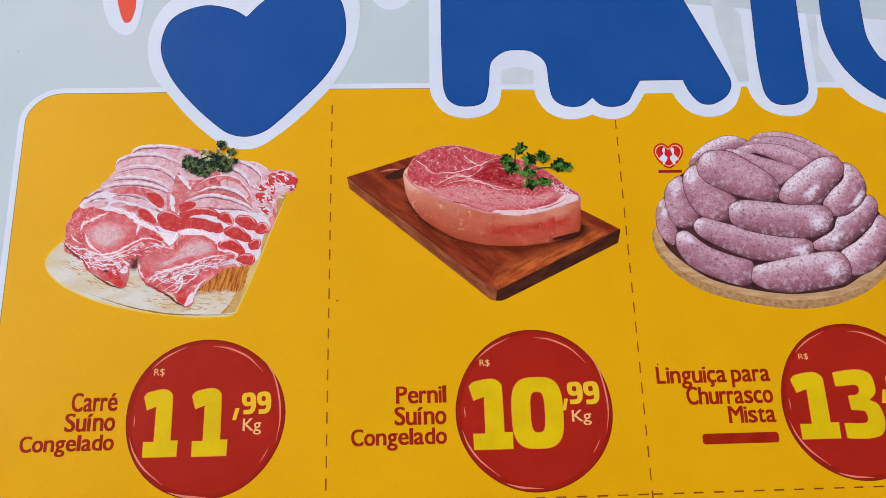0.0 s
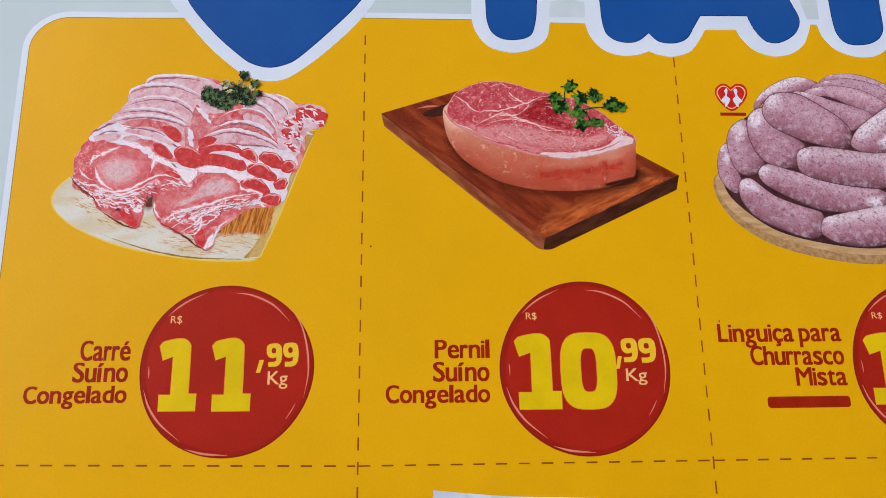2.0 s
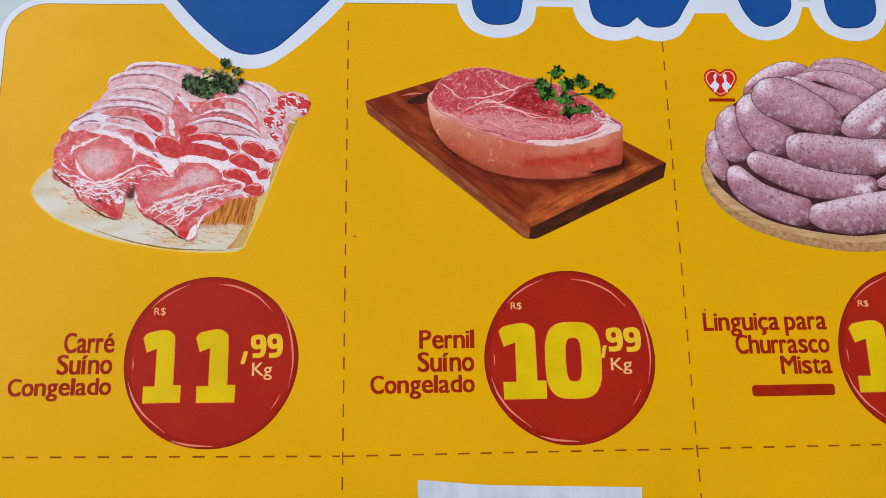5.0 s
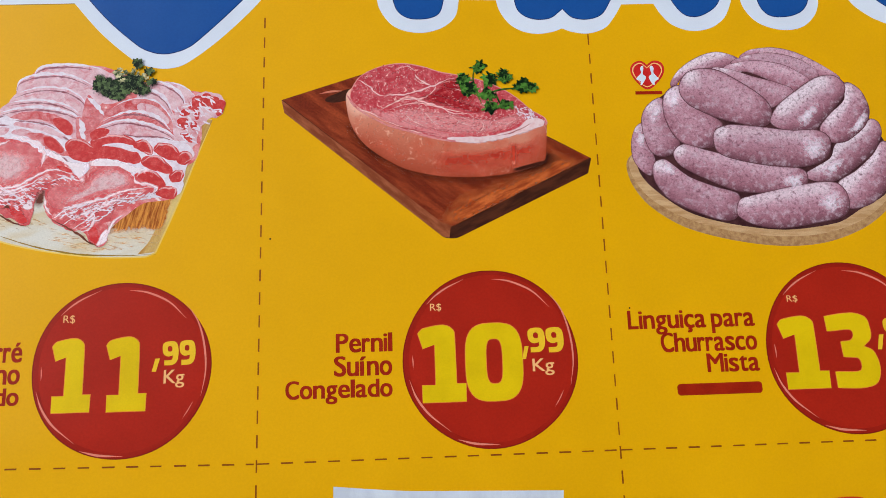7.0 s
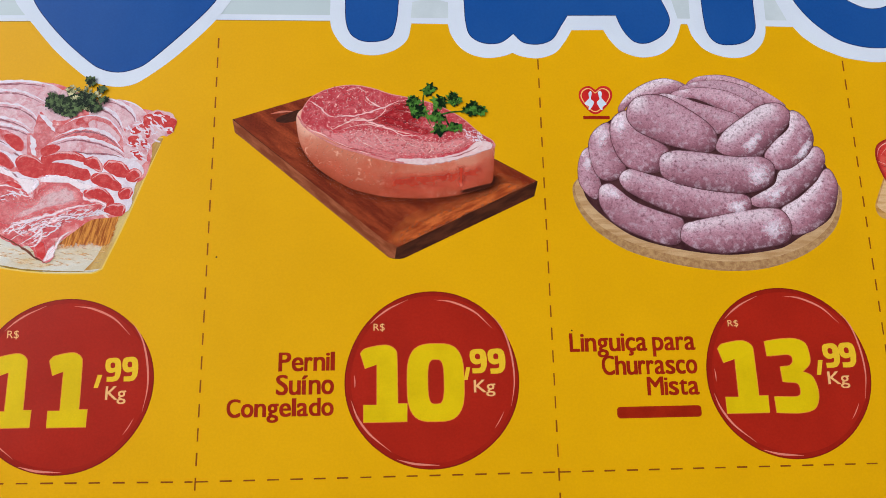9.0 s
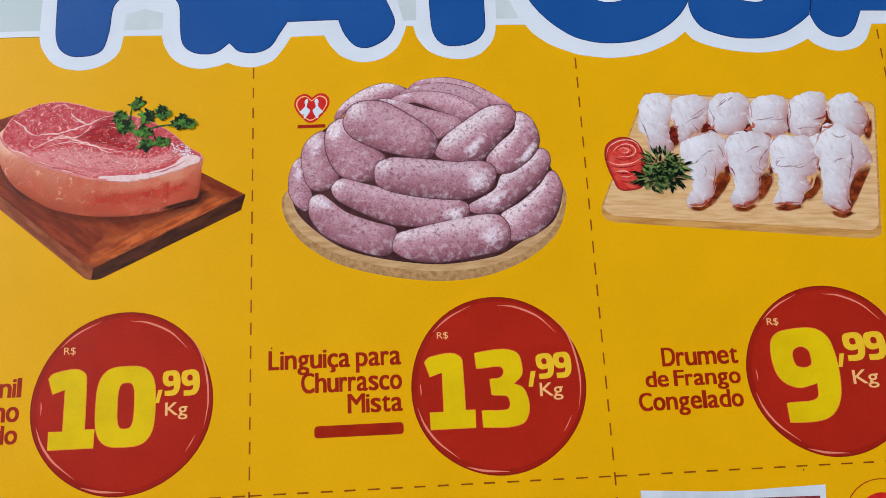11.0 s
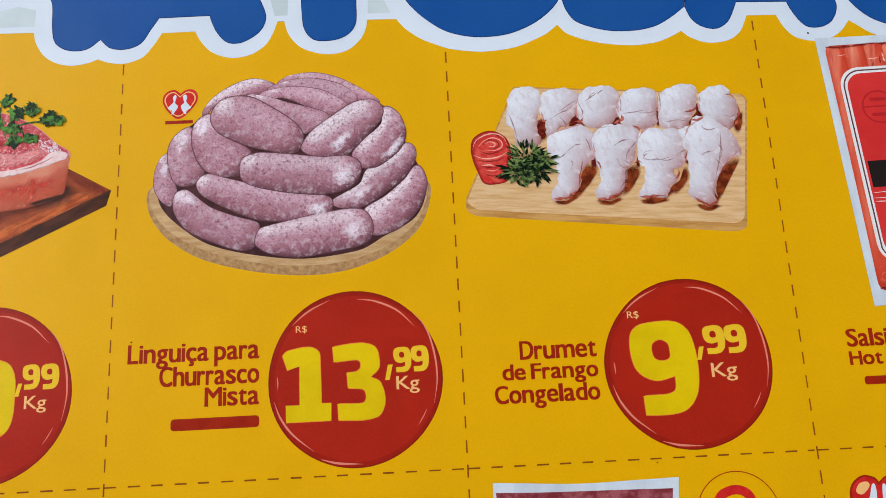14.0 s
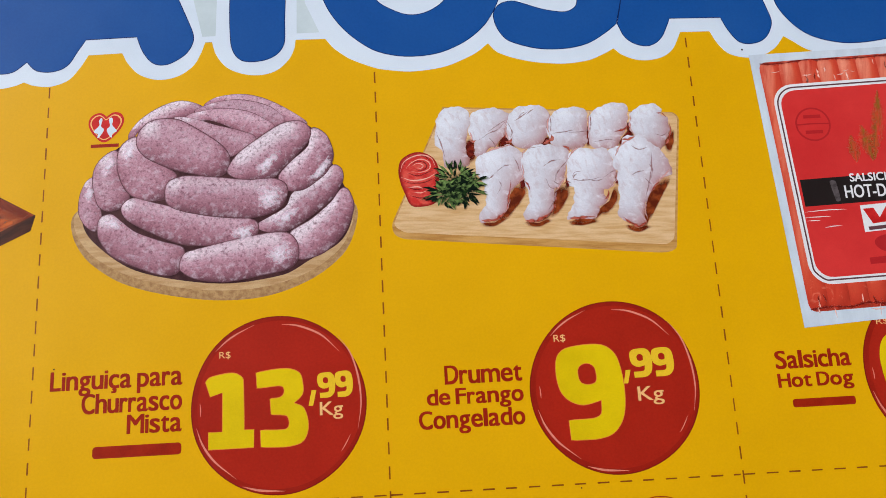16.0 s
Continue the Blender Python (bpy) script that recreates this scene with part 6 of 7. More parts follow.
# ---- printed picture: heap of raw sausages on a round board ----
def picture_sausages():
    pic = halo([(61.3, 47.4), (61.3, 43.4), (64.0, 39.2), (69.5, 35.4), (77.1, 33.0), (85.7, 31.7), (93.6, 32.1), (100.8, 34.6), (105.9, 38.5), (108.0, 43.1), (107.8, 46.9), (100.0, 51.6), (80.0, 53.7), (67.8, 51.7)], PLATE_RIM, grow=0.0,
               label="printed picture of a heap of raw sausages on a round wooden board")
    fill("round_board", flow([(61.6, 47.4), (61.6, 44.4), (64.3, 40.4), (69.8, 36.9), (77.2, 34.5), (85.9, 33.3), (93.8, 33.7), (100.8, 36.0), (105.5, 39.6), (107.5, 43.8), (107.4, 46.9), (100.0, 51.6), (80.0, 53.7), (67.8, 51.7)]), 5, PLATE, pic)
    fill("dark_gap", flow([(62.7, 49.6), (62.9, 45.1), (65.3, 41.8), (70.7, 37.8), (77.8, 35.6), (87.0, 34.4), (96.0, 35.4), (100.2, 37.6), (105.7, 40.8), (107.5, 46.4), (104.4, 53.7), (103.0, 58.4), (98.3, 62.2), (89.3, 65.4), (78.9, 64.3), (70.4, 60.0), (65.1, 55.8)]), 6, SAUSAGE_GAP, pic)
    heap = []
    heap.append([(69.8, 60.9), (71.5, 63.3), (74.7, 65.5), (78.3, 66.6), (81.3, 65.9), (82.5, 64.8), (80.3, 63.4), (75.2, 63.2), (72.1, 61.8), (70.2, 59.7)])
    heap.append([(82.7, 65.3), (84.4, 66.8), (88.6, 67.3), (92.6, 66.4), (96.7, 64.2), (100.2, 61.5), (98.4, 61.2), (95.6, 61.5), (93.3, 64.1), (88.4, 65.7)])
    heap.append([(81.0, 64.2), (83.8, 65.8), (88.5, 66.3), (93.4, 65.0), (96.2, 62.7), (96.3, 61.2), (94.5, 60.4), (91.2, 62.9), (86.2, 64.4)])
    heap.append([(79.4, 63.1), (82.7, 64.6), (86.3, 64.8), (90.3, 64.0), (93.4, 62.2), (94.7, 60.7), (92.8, 59.6), (91.1, 58.8), (86.9, 61.3), (83.5, 62.7)])
    heap.append([(77.3, 63.2), (80.5, 63.3), (84.5, 61.9), (88.9, 60.6), (91.5, 58.9), (88.7, 56.8), (86.8, 56.0), (84.6, 58.2), (81.8, 60.7)])
    heap.append([(62.0, 50.4), (62.9, 52.8), (64.2, 53.5), (64.7, 50.9), (65.6, 48.2), (65.9, 46.3), (65.1, 44.3), (63.4, 45.0), (62.0, 47.3)])
    heap.append([(64.1, 54.5), (65.3, 56.8), (67.7, 58.2), (68.6, 56.4), (68.8, 53.7), (70.3, 50.9), (70.0, 48.6), (67.4, 47.5), (65.3, 48.3), (64.2, 51.3)])
    heap.append([(68.0, 57.3), (69.0, 59.4), (71.4, 60.4), (72.6, 57.8), (74.9, 55.6), (78.2, 53.3), (76.8, 50.6), (76.2, 49.1), (73.0, 49.0), (70.0, 50.5), (68.3, 53.8)])
    heap.append([(97.0, 42.4), (100.5, 44.5), (103.9, 47.3), (106.1, 49.7), (107.6, 47.7), (107.6, 45.2), (105.9, 41.6), (102.7, 38.7), (99.6, 37.7), (98.0, 38.1), (98.3, 40.4)])
    heap.append([(91.5, 43.7), (93.1, 45.0), (96.3, 46.8), (97.6, 49.3), (101.5, 51.3), (104.4, 53.7), (105.9, 52.9), (106.0, 50.7), (104.0, 47.6), (100.1, 44.6), (96.8, 42.7), (93.4, 42.6)])
    heap.append([(95.2, 52.3), (97.3, 54.7), (100.2, 57.3), (100.8, 60.4), (103.1, 59.5), (104.3, 57.1), (104.5, 54.8), (103.2, 52.2), (99.8, 49.7), (97.2, 49.4), (95.6, 50.4)])
    heap.append([(71.3, 60.7), (72.9, 62.8), (75.5, 63.5), (78.5, 63.1), (82.3, 60.8), (85.7, 58.2), (87.1, 55.9), (86.5, 53.3), (84.5, 52.5), (81.1, 53.2), (77.2, 54.3), (73.0, 56.4), (71.3, 58.5)])
    heap.append([(86.5, 53.6), (88.3, 56.5), (91.7, 59.1), (95.6, 61.5), (98.8, 61.9), (100.7, 60.4), (100.4, 58.1), (98.0, 55.4), (95.8, 53.3), (94.6, 52.0), (91.9, 51.5), (87.9, 52.2)])
    heap.append([(65.2, 45.3), (65.8, 46.7), (67.4, 47.1), (68.8, 46.1), (71.6, 43.8), (75.8, 42.1), (79.4, 40.9), (79.7, 38.9), (78.7, 36.6), (76.2, 36.2), (72.0, 37.7), (67.7, 39.9), (65.5, 42.9)])
    heap.append([(69.0, 47.6), (69.6, 49.1), (71.3, 49.7), (74.8, 48.6), (83.4, 46.3), (89.2, 45.5), (91.7, 44.4), (91.6, 42.3), (89.3, 41.0), (83.8, 40.8), (79.0, 41.3), (73.4, 43.8), (70.1, 45.8)])
    heap.append([(78.9, 38.4), (79.8, 39.9), (82.9, 40.7), (88.8, 41.9), (93.9, 42.6), (96.9, 42.3), (98.4, 40.3), (98.3, 37.7), (96.6, 36.2), (92.0, 35.3), (86.1, 34.6), (81.4, 35.4), (79.0, 36.9)])
    heap.append([(76.2, 50.8), (77.0, 52.4), (79.6, 53.1), (84.0, 52.7), (89.9, 51.9), (94.5, 51.9), (96.7, 50.4), (96.3, 47.7), (94.3, 45.9), (90.2, 45.1), (84.3, 45.7), (79.1, 46.9), (76.6, 48.3)])
    for i, pts in enumerate(heap):
        blob("sausage", pts, 7 + i, SAUSAGE, pic, long_spine(pts))
    blob("frost", [(91.2, 49.3), (92.8, 50.8), (95.5, 50.3), (96.0, 48.5), (94.3, 46.5), (91.9, 46.8)], 24.5, FROST, pic)
    blob("frost", [(92.9, 38.8), (94.6, 40.8), (97.1, 40.8), (97.5, 38.3), (95.6, 37.1), (93.7, 37.6)], 24.5, FROST, pic)
    blob("frost", [(87.0, 42.8), (89.1, 44.3), (91.3, 43.8), (90.8, 42.1), (88.8, 41.3)], 24.5, FROST, pic)
    blob("frost", [(91.1, 53.4), (92.9, 55.7), (95.5, 56.8), (94.7, 54.4), (92.5, 52.4)], 24.5, FROST, pic)
    blob("frost", [(65.4, 54.5), (66.6, 57.0), (67.8, 56.8), (67.4, 54.5), (66.1, 53.4)], 24.5, FROST, pic)
    blob("frost", [(62.7, 50.4), (63.6, 52.4), (64.3, 51.9), (64.4, 49.9), (63.4, 49.2)], 24.5, FROST, pic)
    blob("frost", [(93.6, 44.3), (96.2, 46.0), (98.8, 46.8), (98.1, 45.0), (95.4, 43.5)], 24.5, FROST, pic)
    blob("frost", [(66.0, 45.4), (67.3, 46.7), (69.0, 45.7), (69.6, 44.4), (67.7, 44.4)], 24.5, FROST, pic)
    blob("frost", [(68.8, 57.3), (70.0, 59.6), (71.2, 59.1), (70.8, 56.8), (69.4, 55.5)], 24.5, FROST, pic)
    blob("frost", [(99.9, 51.3), (102.8, 54.4), (104.2, 55.5), (103.4, 52.9), (101.4, 50.8)], 24.5, FROST, pic)
    logo = fill("heart_mark", flow([(65.7, 59.7), (63.9, 61.1), (63.0, 62.7), (63.1, 64.0), (63.9, 64.8), (65.0, 65.0), (66.0, 64.3, 1), (67.0, 65.0), (68.2, 64.9), (68.9, 64.0), (68.8, 62.7), (67.7, 61.1)]), 6, LOGO_RED, pic, label="small red heart with two white spots")
    fill("heart_ring", flow([(65.7, 60.1), (64.1, 61.4), (63.3, 62.8), (63.4, 63.8), (64.1, 64.5), (65.0, 64.6), (65.9, 63.8, 1), (67.0, 64.6), (67.9, 64.5), (68.5, 63.9), (68.5, 62.9), (67.5, 61.4)]), 7, SMALL, logo)
    fill("heart_fill", flow([(65.7, 60.3), (64.2, 61.5), (63.5, 62.9), (63.6, 63.7), (64.2, 64.3), (65.0, 64.4), (65.9, 63.6, 1), (67.0, 64.4), (67.8, 64.3), (68.3, 63.7), (68.3, 62.9), (67.4, 61.5)]), 8, LOGO_RED, logo)
    fill("white_spot", flow([(65.1, 64.1), (65.3, 63.7), (65.1, 62.6), (65.6, 62.0), (65.3, 61.3), (64.6, 60.5), (64.6, 61.2), (63.9, 61.6), (64.2, 62.1), (64.8, 62.8), (64.7, 63.6)]), 9, WHITE, logo)
    fill("white_spot", flow([(66.8, 64.1), (66.4, 63.7), (66.6, 62.6), (66.1, 62.0), (66.3, 61.3), (66.9, 60.5), (67.1, 61.2), (67.8, 61.6), (67.5, 62.1), (67.0, 62.8), (67.1, 63.6)]), 9, WHITE, logo)
    a, b = (63.5, 58.8), (68.2, 59.4)
    fill("name_bar", [(a[0], a[1]), (b[0], a[1]), (b[0], b[1]), (a[0], b[1])], 6, CAPTION, logo)


# ---- printed picture: chicken drumettes on a bamboo board ----
def picture_chicken():
    pic = halo([(123.5, 63.1, 1), (162.8, 60.1), (164.0, 58.7), (161.0, 36.7), (159.7, 35.8), (157.3, 35.8), (116.3, 40.2), (114.5, 41.0), (114.0, 42.4), (114.3, 43.7), (119.0, 53.6, 1)], BAMBOO_EDGE, grow=0.0,
               label="printed picture of raw chicken drumettes on a bamboo board")
    fill("board_top", flow([(123.7, 62.8, 1), (162.6, 60.0), (163.7, 58.7), (160.8, 38.4), (159.6, 37.2), (157.7, 37.2), (116.5, 41.3), (114.8, 42.2), (114.4, 43.2), (119.3, 53.7, 1)]), 5, BAMBOO, pic)
    # Printed shade beside the drumettes, with reddish stains at their feet.
    shades = []
    shades.append([(134.3, 47.9), (136.3, 49.2), (136.1, 46.8), (133.9, 43.0), (131.5, 41.9), (130.3, 42.1), (133.1, 44.5)])
    shades.append([(141.9, 47.9), (143.9, 48.6), (142.3, 45.0), (140.0, 42.0), (136.6, 41.2), (135.7, 41.8), (139.1, 42.7)])
    shades.append([(148.7, 43.5), (151.3, 45.5), (151.6, 44.5), (148.0, 41.8), (144.2, 41.0), (143.3, 41.7), (147.1, 42.3)])
    shades.append([(157.0, 45.7), (161.3, 49.4), (159.3, 45.1), (157.0, 41.3), (155.9, 39.6), (153.1, 40.0), (156.0, 40.8)])
    shades.append([(126.9, 56.7), (128.9, 57.1), (128.6, 53.1), (126.6, 52.7)])
    shades.append([(132.5, 56.4), (134.5, 57.9), (135.8, 55.1), (132.4, 54.9)])
    shades.append([(139.2, 55.6), (141.4, 57.0), (141.8, 54.7), (139.6, 54.7)])
    shades.append([(152.9, 54.9), (155.5, 57.8), (156.2, 55.7), (153.6, 54.5)])
    shades.append([(161.5, 57.0), (162.4, 57.4), (161.4, 54.4), (160.2, 53.8)])
    shades += [[(133.80, 45.79),(134.91, 47.53),(136.56, 48.84),(137.02, 47.42),(135.67, 45.20),(134.01, 43.61),(133.20, 43.06)], [(141.45, 45.39),(142.62, 47.53),(143.83, 48.06),(144.28, 46.74),(142.88, 44.33),(141.38, 42.63),(140.41, 42.48)],
               [(148.78, 43.82),(150.44, 44.92),(151.91, 47.64),(152.47, 45.81),(151.26, 43.69),(149.18, 42.22)], [(156.89, 44.09),(158.38, 46.71),(160.73, 48.39),(161.50, 48.35),(159.76, 45.43),(157.83, 42.36),(156.71, 41.04)],
               [(128.57, 42.32),(130.45, 42.02),(132.93, 43.27),(133.56, 42.84),(131.37, 41.59),(129.46, 41.49)], [(136.17, 42.12),(138.04, 41.63),(140.22, 42.49),(140.94, 42.06),(138.55, 41.01),(136.58, 41.31)],
               [(143.31, 41.84),(145.68, 41.72),(148.40, 42.06),(148.71, 41.46),(145.59, 40.84),(143.52, 41.14)], [(152.85, 40.85),(154.66, 39.97),(156.44, 40.47),(157.35, 40.03),(154.95, 39.18),(153.12, 39.86)],
               [(160.93, 54.50),(162.17, 56.51),(163.03, 56.98),(162.69, 54.41),(161.47, 52.62)]]
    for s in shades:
        blob("stain", s, 6, CHICKEN_SHADE, pic)
    back = [
        [(121.95, 59.09),(122.59, 61.67),(124.14, 62.85),(126.12, 62.96),(127.82, 61.92),(127.87, 59.83),(127.31, 57.26),(127.07, 55.22),(127.28, 53.98),(127.57, 52.64),(126.55, 51.88),(124.93, 52.27),(123.47, 52.14),(123.07, 53.38),(122.87, 54.92),(121.99, 56.51)],
        [(127.84, 59.31),(128.18, 61.38),(129.51, 62.15),(132.01, 62.55),(133.93, 61.82),(134.85, 61.04),(134.23, 59.50),(133.77, 57.45),(132.48, 55.97),(130.95, 55.02),(129.89, 53.85),(128.63, 53.91),(128.52, 55.14),(128.44, 56.69),(127.73, 57.76)],
        [(133.94, 59.52),(134.65, 61.05),(136.43, 62.22),(138.94, 62.72),(140.87, 62.10),(141.70, 60.48),(141.73, 58.60),(141.19, 57.07),(139.78, 55.59),(138.73, 54.82),(136.31, 54.95),(134.92, 55.84),(134.16, 57.43)],
        [(141.29, 58.10),(141.68, 60.17),(143.28, 61.45),(145.79, 61.85),(147.55, 61.65),(148.43, 60.55),(147.94, 57.76),(147.92, 55.69),(147.03, 54.70),(145.03, 54.29),(142.62, 54.62),(141.44, 55.51)],
        [(148.49, 59.29),(149.15, 60.83),(150.74, 61.80),(152.77, 62.23),(155.02, 61.90),(155.29, 59.99),(154.85, 57.92),(153.51, 55.71),(152.62, 53.90),(150.40, 54.22),(148.49, 54.63),(148.22, 56.71)],
        [(155.43, 59.46),(156.08, 60.79),(158.18, 61.74),(160.16, 61.64),(161.04, 60.75),(161.20, 59.69),(162.12, 59.12),(162.24, 57.02),(161.29, 55.00),(160.12, 53.51),(159.21, 54.08),(157.35, 54.89),(156.04, 56.30),(155.38, 57.38)]]
    front = [
        [(128.54, 52.59),(128.92, 53.90),(130.43, 54.53),(132.43, 55.25),(134.40, 55.56),(135.80, 54.77),(136.67, 53.50),(136.22, 51.69),(136.67, 50.15),(135.79, 48.88),(134.24, 47.56),(133.61, 45.80),(133.09, 44.05),(131.47, 42.95),(130.00, 42.34),(128.77, 42.50),(128.45, 43.31),(129.21, 44.55),(129.79, 46.00),(129.75, 47.99),(129.38, 49.52),(128.68, 50.56)],
        [(136.07, 52.20),(136.70, 53.90),(138.28, 55.15),(140.26, 55.46),(142.17, 54.95),(144.10, 54.75),(144.58, 53.70),(143.81, 51.80),(143.66, 50.29),(142.48, 48.13),(141.59, 46.88),(141.21, 44.91),(140.58, 43.26),(139.08, 42.55),(137.60, 42.04),(136.21, 42.51),(136.08, 43.20),(136.87, 44.64),(137.29, 46.11),(136.88, 48.12),(136.63, 49.64)],
        [(143.86, 52.31),(144.79, 53.79),(146.51, 54.42),(148.45, 54.22),(150.42, 54.32),(151.59, 53.44),(151.61, 51.91),(152.12, 50.36),(151.99, 48.34),(150.59, 47.11),(149.55, 46.46),(150.40, 45.42),(150.00, 44.45),(148.80, 44.02),(148.45, 42.55),(147.16, 42.13),(144.77, 42.16),(143.33, 42.04),(143.12, 42.83),(144.22, 44.26),(144.65, 45.72),(144.66, 47.72),(143.89, 47.76),(143.95, 50.27)],
        [(151.67, 52.41),(151.65, 53.95),(153.38, 54.58),(154.00, 55.68),(155.05, 56.25),(156.54, 56.38),(157.90, 55.38),(159.21, 54.08),(160.73, 52.97),(161.44, 50.89),(161.61, 49.16),(159.96, 48.43),(158.67, 47.49),(157.71, 46.04),(156.76, 44.59),(156.20, 43.14),(156.21, 41.66),(156.30, 40.87),(155.09, 40.34),(153.73, 41.00),(152.37, 41.66),(151.84, 42.87),(152.32, 45.32),(152.31, 47.82),(152.35, 49.84),(151.69, 50.89)]]
    for gap in ([(127.06, 56.45),(128.09, 57.22),(128.56, 55.65),(128.44, 53.92),(127.59, 52.95),(126.89, 54.00)], [(133.41, 57.78),(134.38, 57.73),(134.84, 56.05),(133.60, 55.29),(132.66, 55.65)], [(139.70, 55.80),(141.18, 56.96),(141.55, 55.71),(140.79, 54.92),(139.82, 54.97)],
                [(147.82, 58.49),(148.62, 58.66),(148.54, 55.97),(148.58, 54.52),(147.60, 54.57)], [(152.93, 54.91),(154.27, 56.29),(155.39, 57.48),(156.03, 56.20),(154.32, 55.05),(153.03, 54.09)], [(154.72, 58.45),(155.56, 58.93),(155.78, 57.46),(154.90, 56.67)],
                [(135.67, 49.69),(136.47, 50.06),(136.89, 48.22),(135.88, 47.68)], [(143.56, 49.28),(144.18, 49.66),(144.39, 47.83),(143.38, 47.49)], [(151.75, 49.67),(152.47, 50.03),(152.39, 47.62),(151.74, 47.85)]):
        blob("gap_shade", gap, 6.6, DARK_GAP, pic)
    for i, s in enumerate(back):
        m = [sum(p[k] for p in s) / len(s) for k in (0, 1)]
        blob("drumette", s, 7 + i % 2, CHICKEN, pic, [(m[0] + 0.3, m[1] + 0.8), (m[0] - 0.2, m[1] - 1.2)], rough=0.2)
    for i, s in enumerate(front):
        m = [sum(p[k] for p in s) / len(s) for k in (0, 1)]
        blob("drumette", s, 9 + i % 2, CHICKEN, pic, [(m[0] + 0.6, m[1] + 2.0), (m[0] - 0.2, m[1] + 0.5), (m[0] - 0.9, m[1] - 4.4)], rough=0.24)
    for line in ([(129.12, 56.65),(131.17, 57.89),(132.68, 58.54),(133.96, 59.72)], [(131.38, 56.85),(131.90, 56.00),(132.23, 55.26)], [(136.28, 60.44),(137.03, 61.14),(137.64, 61.42)], [(137.79, 60.89),(138.44, 61.48),(139.07, 61.87)],
                 [(131.59, 50.71),(133.13, 51.85),(134.62, 52.18)], [(135.02, 53.58),(135.59, 52.23),(135.95, 50.69)], [(130.55, 49.76),(131.27, 50.33),(131.90, 50.90)], [(139.89, 51.50),(141.44, 52.43),(143.11, 52.55)],
                 [(140.19, 49.46),(140.73, 47.92),(141.64, 47.38)], [(141.40, 48.89),(141.93, 48.46),(142.50, 48.33)], [(145.44, 48.68),(147.40, 48.88),(148.81, 48.51),(150.31, 48.93)], [(144.70, 49.02),(145.05, 49.61),(145.57, 49.99)],
                 [(154.71, 49.21),(155.73, 49.66),(157.03, 49.90)], [(157.85, 51.08),(158.41, 50.03),(158.02, 48.53)], [(157.06, 48.58),(157.56, 47.95),(158.07, 47.32)], [(141.90, 57.34),(143.88, 57.45),(145.87, 57.76)]):
        stroke("crease", line, 0.32, 12.1, CREASE, pic, rough=0.4)
    stroke("crease", [(130.9, 58.1), (132.9, 59.4), (134.3, 60.2)], 0.32, 12, CREASE, pic, rough=0.3)
    stroke("crease", [(144.4, 49.1), (146.7, 48.7), (149.5, 49.1)], 0.28, 12, CREASE, pic, rough=0.3)
    stroke("crease", [(144.8, 57.3), (147.6, 57.4), (148.7, 58.1)], 0.28, 12, CREASE, pic, rough=0.3)
    stroke("crease", [(135.7, 59.9), (137.2, 60.8), (138.2, 61.6)], 0.32, 12, CREASE, pic, rough=0.3)
    stroke("crease", [(141.6, 48.5), (142.3, 50.4), (144.3, 52.6)], 0.36, 12, CREASE, pic, rough=0.3)
    stroke("crease", [(158.6, 53.6), (158.3, 50.5), (157.7, 48.1), (156.7, 45.1)], 0.44, 12, CREASE, pic, rough=0.3)
    stroke("crease", [(140.2, 43.8), (141.4, 45.7), (142.0, 48.0)], 0.40, 12, CREASE, pic, rough=0.3)
    stroke("crease", [(122.1, 58.7), (122.9, 56.2), (123.4, 53.8)], 0.32, 12, CREASE, pic, rough=0.3)
    stroke("crease", [(131.0, 57.3), (131.9, 56.0), (131.9, 55.0)], 0.32, 12, CREASE, pic, rough=0.3)
    stroke("crease", [(148.8, 55.4), (151.1, 55.7), (153.0, 55.5)], 0.28, 12, CREASE, pic, rough=0.3)
    stroke("crease", [(159.6, 56.3), (160.8, 56.0), (161.8, 56.6)], 0.28, 12, CREASE, pic, rough=0.3)
    stroke("crease", [(132.2, 49.5), (132.6, 48.5), (131.8, 47.1)], 0.28, 12, CREASE, pic, rough=0.3)
    stroke("crease", [(144.6, 49.3), (145.2, 50.2), (146.4, 50.4)], 0.28, 12, CREASE, pic, rough=0.3)
    stroke("crease", [(149.9, 49.0), (151.4, 49.9), (152.4, 50.3)], 0.32, 12, CREASE, pic, rough=0.3)
    stroke("crease", [(155.2, 54.5), (156.5, 53.7), (158.4, 54.1)], 0.28, 12, CREASE, pic, rough=0.3)
    stroke("crease", [(136.6, 54.5), (138.0, 54.9), (139.9, 55.1)], 0.24, 12, CREASE, pic, rough=0.3)
    stroke("crease", [(134.3, 60.0), (135.1, 58.0), (134.7, 56.8)], 0.32, 12, CREASE, pic, rough=0.3)
    stroke("crease", [(148.7, 61.3), (148.8, 59.3), (148.5, 57.3)], 0.32, 12, CREASE, pic, rough=0.3)
    stroke("crease", [(141.7, 61.1), (141.9, 59.1), (141.7, 57.7)], 0.32, 12, CREASE, pic, rough=0.3)
    stroke("skin_edge", [(127.9, 58.4), (128.1, 57.2), (127.9, 56.4)], 0.5, 12.3, SKIN_EDGE, pic, rough=0.4)
    stroke("skin_edge", [(134.3, 59.3), (134.0, 57.6), (134.7, 56.2)], 0.5, 12.3, SKIN_EDGE, pic, rough=0.4)
    stroke("skin_edge", [(141.7, 60.6), (141.3, 58.7), (141.6, 57.0)], 0.45, 12.3, SKIN_EDGE, pic, rough=0.4)
    stroke("skin_edge", [(148.7, 60.8), (148.3, 58.3), (148.3, 55.9)], 0.45, 12.3, SKIN_EDGE, pic, rough=0.4)
    stroke("skin_edge", [(155.8, 59.9), (155.4, 58.0), (155.9, 56.4)], 0.45, 12.3, SKIN_EDGE, pic, rough=0.4)
